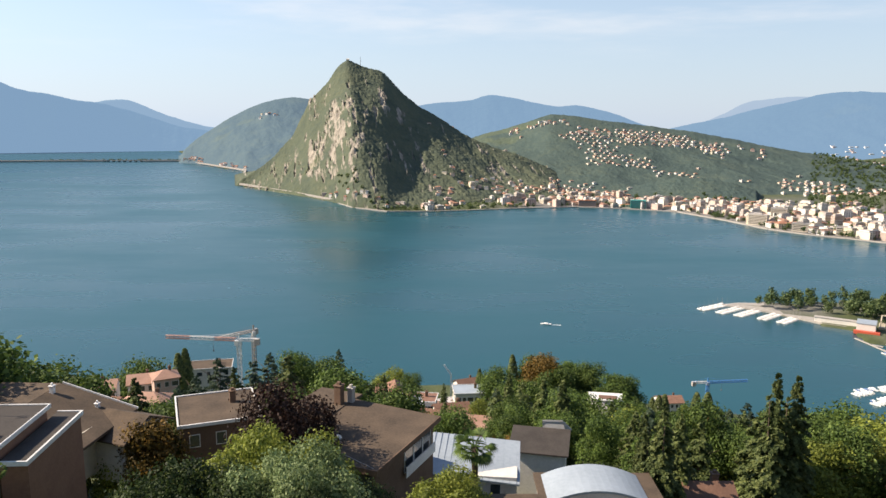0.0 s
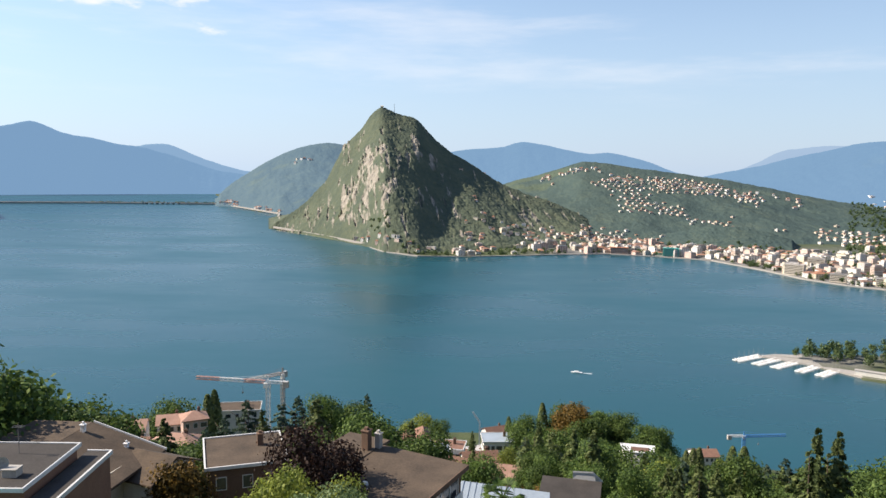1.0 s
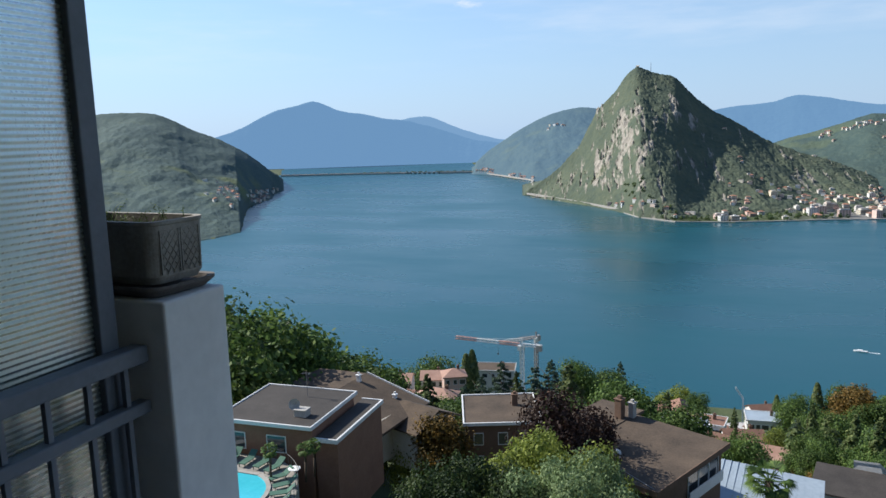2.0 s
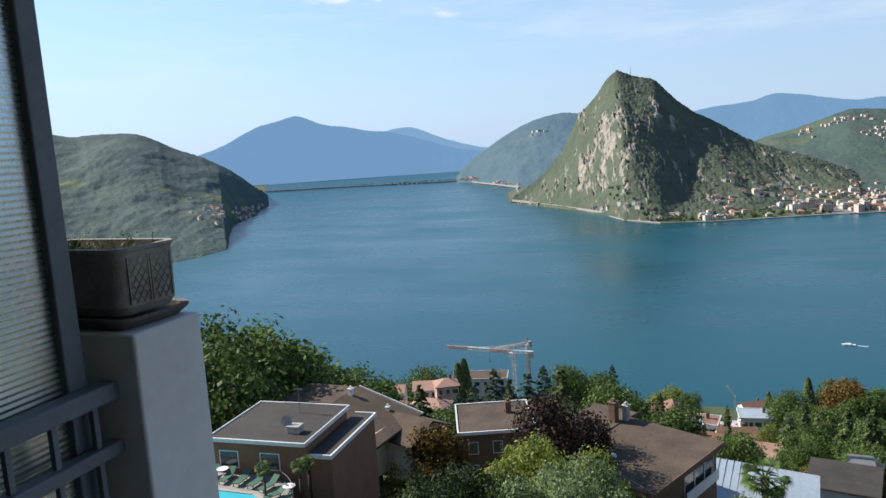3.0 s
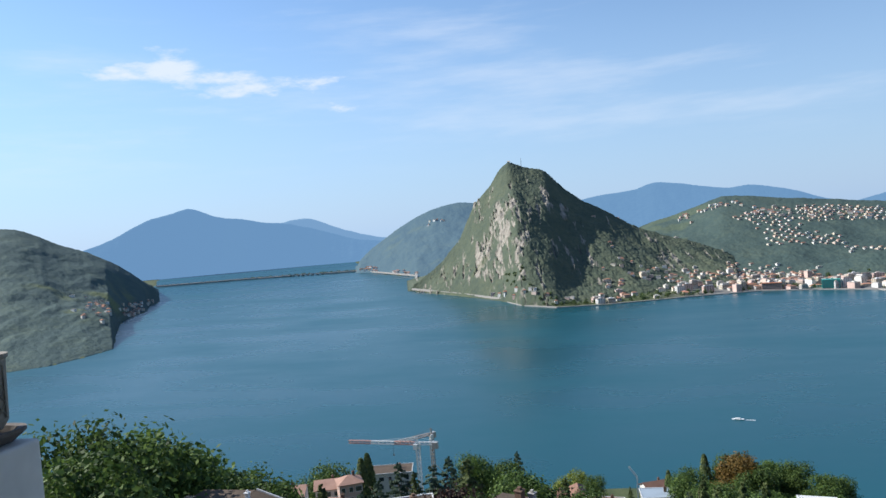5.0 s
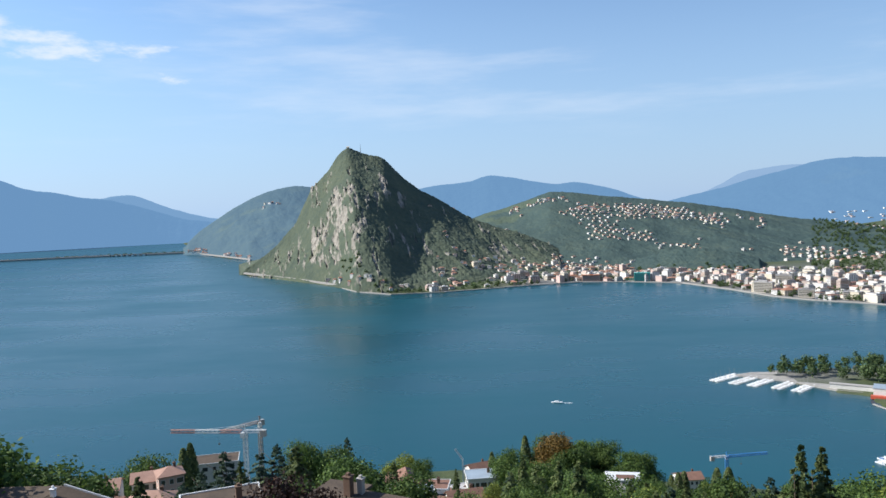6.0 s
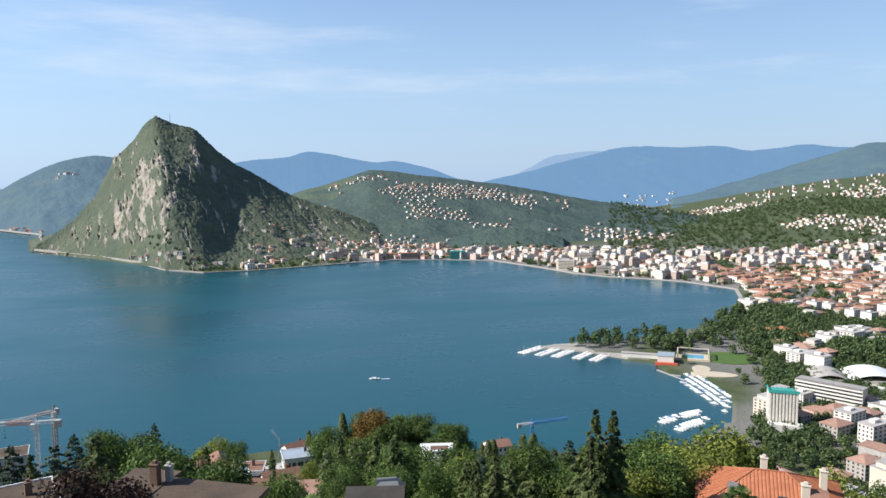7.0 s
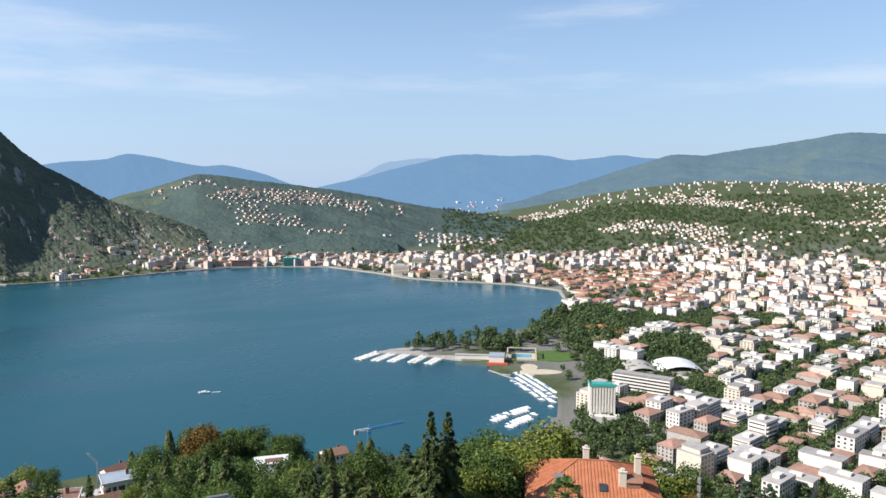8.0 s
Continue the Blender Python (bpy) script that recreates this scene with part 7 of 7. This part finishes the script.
    tagged(new("road", road.mesh("road", M_STONE)), "pale retaining wall of the shore road", "road", kind="structure")


M_LIDO = surface("lido_water", (0.08, 0.30, 0.42), (0.12, 0.38, 0.50), 0.3, 0.08, 0.1, 0.05)
M_FOAM = surface("white_foam", (0.55, 0.60, 0.62), (0.75, 0.78, 0.80), 0.8, 0.7, 0.5, 0.1)
causeway()
harbour()


def summit_mast():
    x, y = polar(-7.02, 2280)
    z = EYE_Z + 2280 * math.tan(radians(4.1))
    root = thing("summit_building", "tiny pale building and mast on the summit", "building", pose(float(x), float(y), z - 2))
    part("wall", Geo().box(-4, -3, -4, 4, 3, 4).gable(-4, -3, 4, 3, 4, 6), M_WALL_CREAM, root)
    x2, y2 = polar(-6.1, 2280)
    mast = thing("radio_mast", "thin radio mast on the mountain shoulder", "mast", pose(float(x2), float(y2), EYE_Z + 2280 * math.tan(radians(3.7)) - 6))
    part("pole", Geo().tube((0, 0, 0), (0, 0, 32), 0.9, 0.3, 6), M_STEEL, mast)


summit_mast()


def far_houses():
    """Villages on the ranges: joined, too many to count."""
    q = np.random.default_rng(55)
    spots = [("suburb", 5.0, 9.5, 0.82, 0.9, 26), ("suburb", 10, 23, 0.66, 0.84, 60), ("rightridge", 34, 60, 0.05, 0.5, 150), ("left", -39, -36.6, 0.15, 0.45, 22), ("left", -36, -33.8, 0.02, 0.35, 34),
             ("sugarloaf", -0.6, 6, 0.12, 0.42, 46), ("sugarloaf", -9, -3, 0.0, 0.04, 16), ("shoulder", -16.5, -14.5, 0.01, 0.05, 12), ("shoulder", -18.8, -17.5, 0.0, 0.12, 18), ("shoulder", -13.5, -12, 0.72, 0.78, 8)]
    g = Geo()
    for key, a0, a1, t0, t1, n in spots:
        rd = RIDGES[key]
        fa, ff = zip(*rd["foot"])
        for k in range(n):
            az, t = float(q.uniform(a0, a1)), float(q.uniform(t0, t1))
            foot = float(np.interp(az, fa, ff))
            x, y = polar(az, foot + (rd["crest"] - foot) * t)
            z = float(land_z(x, y)[0]) + 2.0
            w, d, h = [float(v) * (0.6 if key in ("sugarloaf", "left") else 0.75) for v in (q.uniform(10, 20), q.uniform(8, 12), q.uniform(5, 9))]
            turn = float(q.uniform(-0.5, 0.5))
            c, s = math.cos(turn), math.sin(turn)
            p = Geo()
            p.box(-w / 2, -d / 2, -6, w / 2, d / 2, h, 0)
            p.hip(-w / 2, -d / 2, w / 2, d / 2, h, h + 2.2, 0.5, 1) if q.random() < 0.6 else p.box(-w / 2 - 0.4, -d / 2 - 0.4, h, w / 2 + 0.4, d / 2 + 0.4, h + 0.5, 2)
            base = len(g.v)
            g.v += [(x + u * c - v * s, y + u * s + v * c, z + zz) for u, v, zz in p.v]
            g.f += [tuple(i + base for i in f) for f in p.f]
            g.m += p.m
    # valley towns before the hazy ranges
    for key, a0, a1, t0, t1, n in (("valley", 27, 42, 0.02, 0.26, 110),):
        rd = FAR_RIDGES[key]
        fa, ff = zip(*rd["foot"])
        for k in range(n):
            az = float(q.uniform(a0, a1))
            t = float(q.uniform(t0, t1)) * (0.4 + 0.6 * abs(math.sin(az * 1.7)))
            foot = float(np.interp(az, fa, ff))
            x, y = polar(az, foot + (rd["crest"] - foot) * t)
            z = float(ridge_height(rd, np.array([x]), np.array([y]))[0][0]) + 3
            w, h = float(q.uniform(10, 24)), float(q.uniform(0.5, 2.0))
            g.box(x - w / 2, y - 6, z - 6, x + w / 2, y + 6, z + h, 0)
    ob = new("houses", g.mesh("houses", M_CITY_WALL, M_CITY_TILE, M_CITY_FLAT))
    tagged(ob, "scattered pale houses on the wooded slopes", "houses", kind="stuff")


far_houses()

# ---- the terrace where the camera stands ----
def balcony():
    FLOOR = 198.4
    M_PIER = surface("white_pier_paint", (0.66, 0.66, 0.66), (0.78, 0.78, 0.78), 3.0, 0.8, 0.25, 0.002)
    M_RAIL = surface("blue_grey_rail_paint", (0.13, 0.15, 0.18), (0.18, 0.20, 0.24), 6.0, 0.55, 0.15, 0.001)
    M_TUFF = surface("moulded_concrete", (0.22, 0.20, 0.18), (0.38, 0.36, 0.33), 14.0, 0.95, 0.5, 0.002)
    M_SAUCER = surface("dark_stoneware", (0.10, 0.09, 0.085), (0.19, 0.17, 0.16), 12.0, 0.9, 0.4, 0.002)
    M_SOIL = surface("potting_soil", (0.02, 0.015, 0.01), (0.06, 0.045, 0.03), 40.0, 1.0, 0.9, 0.01)

    def glass_build(make, link):
        p = make("ShaderNodeBsdfPrincipled", Roughness=0.34, IOR=1.45)
        p.inputs["Transmission Weight"].default_value = 0.92
        p.inputs["Base Color"].default_value = (0.46, 0.55, 0.52, 1)
        n = noise_at(make, link, 60, 3)
        link(bumped(make, link, n, 0.3, 0.002), p.inputs["Normal"])
        return p.outputs[0]
    M_RIBBED = material("ribbed_glass", glass_build)

    def structure(name, geo, mat, label, category):
        return tagged(new(name, geo.mesh(name, mat)), label, category, kind="structure")

    structure("floor", Geo().box(-3.2, -1.6, FLOOR - 0.2, 3.2, 1.72, FLOOR), M_PAVING, "grey tiled balcony floor", "floor")
    # out of view: slab added overhead to shade the pier and rail
    structure("ceiling", Geo().box(-5.2, -1.6, 200.95, 3.2, 1.7, 201.15), M_WALL_WHITE, "unseen white slab overhead, added to shade the balcony", "ceiling")
    # unseen wall behind the camera, brown so that less light bounces onto the pier
    structure("wall_back", Geo().box(-5.4, -1.85, 186, 3.2, -1.605, 204), M_WALL_BROWN, "unseen house wall behind the balcony, brown to cut bounce light", "wall")
    structure("wall_front", Geo().box(-1.30, 1.5, 186, 3.2, 1.68, FLOOR + 0.35), M_WALL_WHITE, "low white upstand along the balcony edge", "wall")
    structure("wall_end", Geo().box(3.0, -1.6, 186, 3.2, 1.49, FLOOR + 0.35), M_WALL_WHITE, "low white end wall of the balcony", "wall")

    # added wall, never in view, that blocks the sun from the left
    structure("wall_far_end", Geo().box(-5.4, -1.6, 186, -5.2, 1.7, 203), M_WALL_BROWN, "unseen brown wall added to keep the sun off the balcony", "wall")
    structure("floor_neighbour", Geo().box(-5.2, -1.6, FLOOR - 0.2, -3.21, 1.72, FLOOR), M_PAVING, "grey tiled floor of the neighbouring balcony", "floor")
    pier = structure("wall_pier", Geo().box(-1.66, 1.444, 186, -1.318, 1.684, 199.6), M_PIER, "white painted pier at the balcony corner", "pier")
    softened(pier, 0.008, 3)

    rail = thing("railing", "blue-grey painted metal railing with slim balusters", "railing")
    softened(part("top_rail", Geo().box(-1.427, -1.6, 199.445, -1.377, 1.443, 199.490), M_RAIL, rail), 0.006, 2)
    softened(part("lower_rail", Geo().box(-1.422, -1.6, 199.312, -1.382, 1.443, 199.345), M_RAIL, rail), 0.005, 2)
    bal = Geo().box(-0.007, -0.007, FLOOR, 0.007, 0.007, 199.445).mesh("baluster", M_RAIL)
    for k in range(26):
        part("baluster", bal, M_RAIL, rail).matrix_local = pose(-1.402, 1.38 - 0.115 * k, 0)

    screen = thing("privacy_screen", "ribbed glass privacy screen in a blue-grey metal frame", "screen")
    fr = Geo().box(-1.472, 1.345, FLOOR, -1.428, 1.40, 202.2).box(-1.468, -1.6, FLOOR + 0.06, -1.432, 1.345, FLOOR + 0.12)
    softened(part("frame", fr, M_RAIL, screen), 0.004, 2)
    g = Geo()
    step, amp = 0.0036, 0.0011
    zs = np.arange(FLOOR + 0.12, 202.2, step)
    prof = [(-1.447 + amp * math.sin(2 * math.pi * z / 0.0144), z) for z in zs]
    v = [(x, yy, z) for x, z in prof for yy in (-1.6, 1.343)]
    v += [(x - 0.006, yy, z) for x, z in prof for yy in (-1.6, 1.343)]
    n = len(prof)
    g.add(v, [(2 * k, 2 * k + 2, 2 * k + 3, 2 * k + 1) for k in range(n - 1)] + [(2 * n + 2 * k + 1, 2 * n + 2 * k + 3, 2 * n + 2 * k + 2, 2 * n + 2 * k) for k in range(n - 1)])
    part("pane", g, M_RIBBED, screen, "translucent horizontally ribbed glass", True)
    structure("wall_neighbour", Geo().box(-5.19, 1.50, 196, -1.67, 1.68, 199.35), M_CONCRETE, "grey parapet of the neighbouring balcony", "wall")

    # planter: rounded box with lattice relief, hollow, on a saucer
    def rounded(w, d, rad, z, n=7):
        pts = []
        for cx, cy, a0 in ((w - rad, d - rad, 0), (-w + rad, d - rad, 90), (-w + rad, -d + rad, 180), (w - rad, -d + rad, 270)):
            pts += [(cx + rad * math.cos(radians(a0 + 90 * k / n)), cy + rad * math.sin(radians(a0 + 90 * k / n)), z) for k in range(n + 1)]
        return pts

    def rings(levels):
        g = Geo()
        m = len(levels[0])
        for lv in levels:
            g.v += lv
        for k in range(len(levels) - 1):
            g.f += [(k * m + j, k * m + (j + 1) % m, (k + 1) * m + (j + 1) % m, (k + 1) * m + j) for j in range(m)]
        g.f += [tuple(range(m - 1, -1, -1)), tuple(range((len(levels) - 1) * m, len(levels) * m))]
        g.m = [0] * len(g.f)
        return g
    planter = thing("planter", "weathered grey concrete planter with lattice relief on the pier", "planter", pose(-1.545, 1.580, 199.632, 0, 0, -4))
    W, D, H = 0.19, 0.098, 0.163
    body = rings([rounded(W - 0.016, D - 0.012, 0.03, 0), rounded(W - 0.004, D - 0.003, 0.034, 0.02), rounded(W, D, 0.036, H - 0.012), rounded(W + 0.004, D + 0.004, 0.038, H - 0.008),
                  rounded(W + 0.004, D + 0.004, 0.038, H), rounded(W - 0.012, D - 0.012, 0.028, H), rounded(W - 0.014, D - 0.014, 0.028, H - 0.03)])
    part("pot", body, M_TUFF, planter)
    lat = Geo()
    for s in (-1, 1):
        y0, y1 = (-0.068, -0.004) if s < 0 else (0.004, 0.068)
        for k in range(-3, 5):
            for sl in (-1, 1):
                a = np.array([y0, 0.03 + 0.028 * k])
                b = a + np.array([0.064, sl * 0.085])
                if sl < 0:
                    a, b = a + np.array([0, 0.085]), b + np.array([0, 0.085])
                lo_, hi_ = 0.026, H - 0.024
                ts = [0.0, 1.0]
                d = b - a
                t0, t1 = sorted(((lo_ - a[1]) / d[1], (hi_ - a[1]) / d[1]))
                t0, t1 = max(0, t0), min(1, t1)
                if t1 - t0 > 0.05:
                    p, q2 = a + d * t0, a + d * t1
                    lat.beam((W - 0.001, p[0], p[1]), (W - 0.001, q2[0], q2[1]), 0.0024, 0.0016)
        lat.beam((W - 0.001, y0, 0.026), (W - 0.001, y0, H - 0.024), 0.004)
        lat.beam((W - 0.001, y1, 0.026), (W - 0.001, y1, H - 0.024), 0.004)
    part("lattice", lat, M_TUFF, planter, "raised diamond lattice")
    part("soil", rings([rounded(W - 0.02, D - 0.02, 0.026, H - 0.034), rounded(W - 0.02, D - 0.02, 0.026, H - 0.026)]), M_SOIL, planter, "dark soil")
    saucer = rings([rounded(W - 0.004, D + 0.0, 0.03, 0), rounded(W + 0.022, D + 0.022, 0.045, 0.022), rounded(W + 0.022, D + 0.022, 0.045, 0.030), rounded(W + 0.008, D + 0.008, 0.04, 0.028), rounded(W + 0.004, D + 0.004, 0.04, 0.014)])
    saucer_part = part("saucer", saucer, M_SAUCER, planter, "dark stoneware saucer")
    saucer_part.matrix_local = pose(0, 0, -0.030)
    gr = np.random.default_rng(9)
    weeds = Geo()
    for k in range(230):
        x, y = float(gr.uniform(-W + 0.03, W - 0.03)), float(gr.uniform(-D + 0.025, D - 0.025))
        a, tall = float(gr.uniform(0, 6.28)), float(gr.uniform(0.008, 0.03)) * (2.6 if gr.random() < 0.10 else 1)
        lx, ly = math.cos(a) * tall * 0.8, math.sin(a) * tall * 0.8
        w = 0.0012
        z0 = H - 0.03
        weeds.add([(x - w, y, z0), (x + w, y, z0), (x + lx * 0.4 + w, y + ly * 0.4, z0 + tall * 0.7), (x + lx * 0.4 - w, y + ly * 0.4, z0 + tall * 0.7), (x + lx, y + ly, z0 + tall)], [(0, 1, 2, 3), (3, 2, 4)])
        if tall > 0.04:
            for j in range(5):
                u = 0.4 + 0.12 * j
                px, py, pz = x + lx * u, y + ly * u, z0 + tall * u
                weeds.add([(px, py, pz), (px + 0.008 * math.cos(j * 2.1), py + 0.008 * math.sin(j * 2.1), pz + 0.004), (px, py, pz + 0.004)], [(0, 1, 2)])
    part("weed_tuft", weeds, M_LEAF, planter, "sparse green weeds")


balcony()
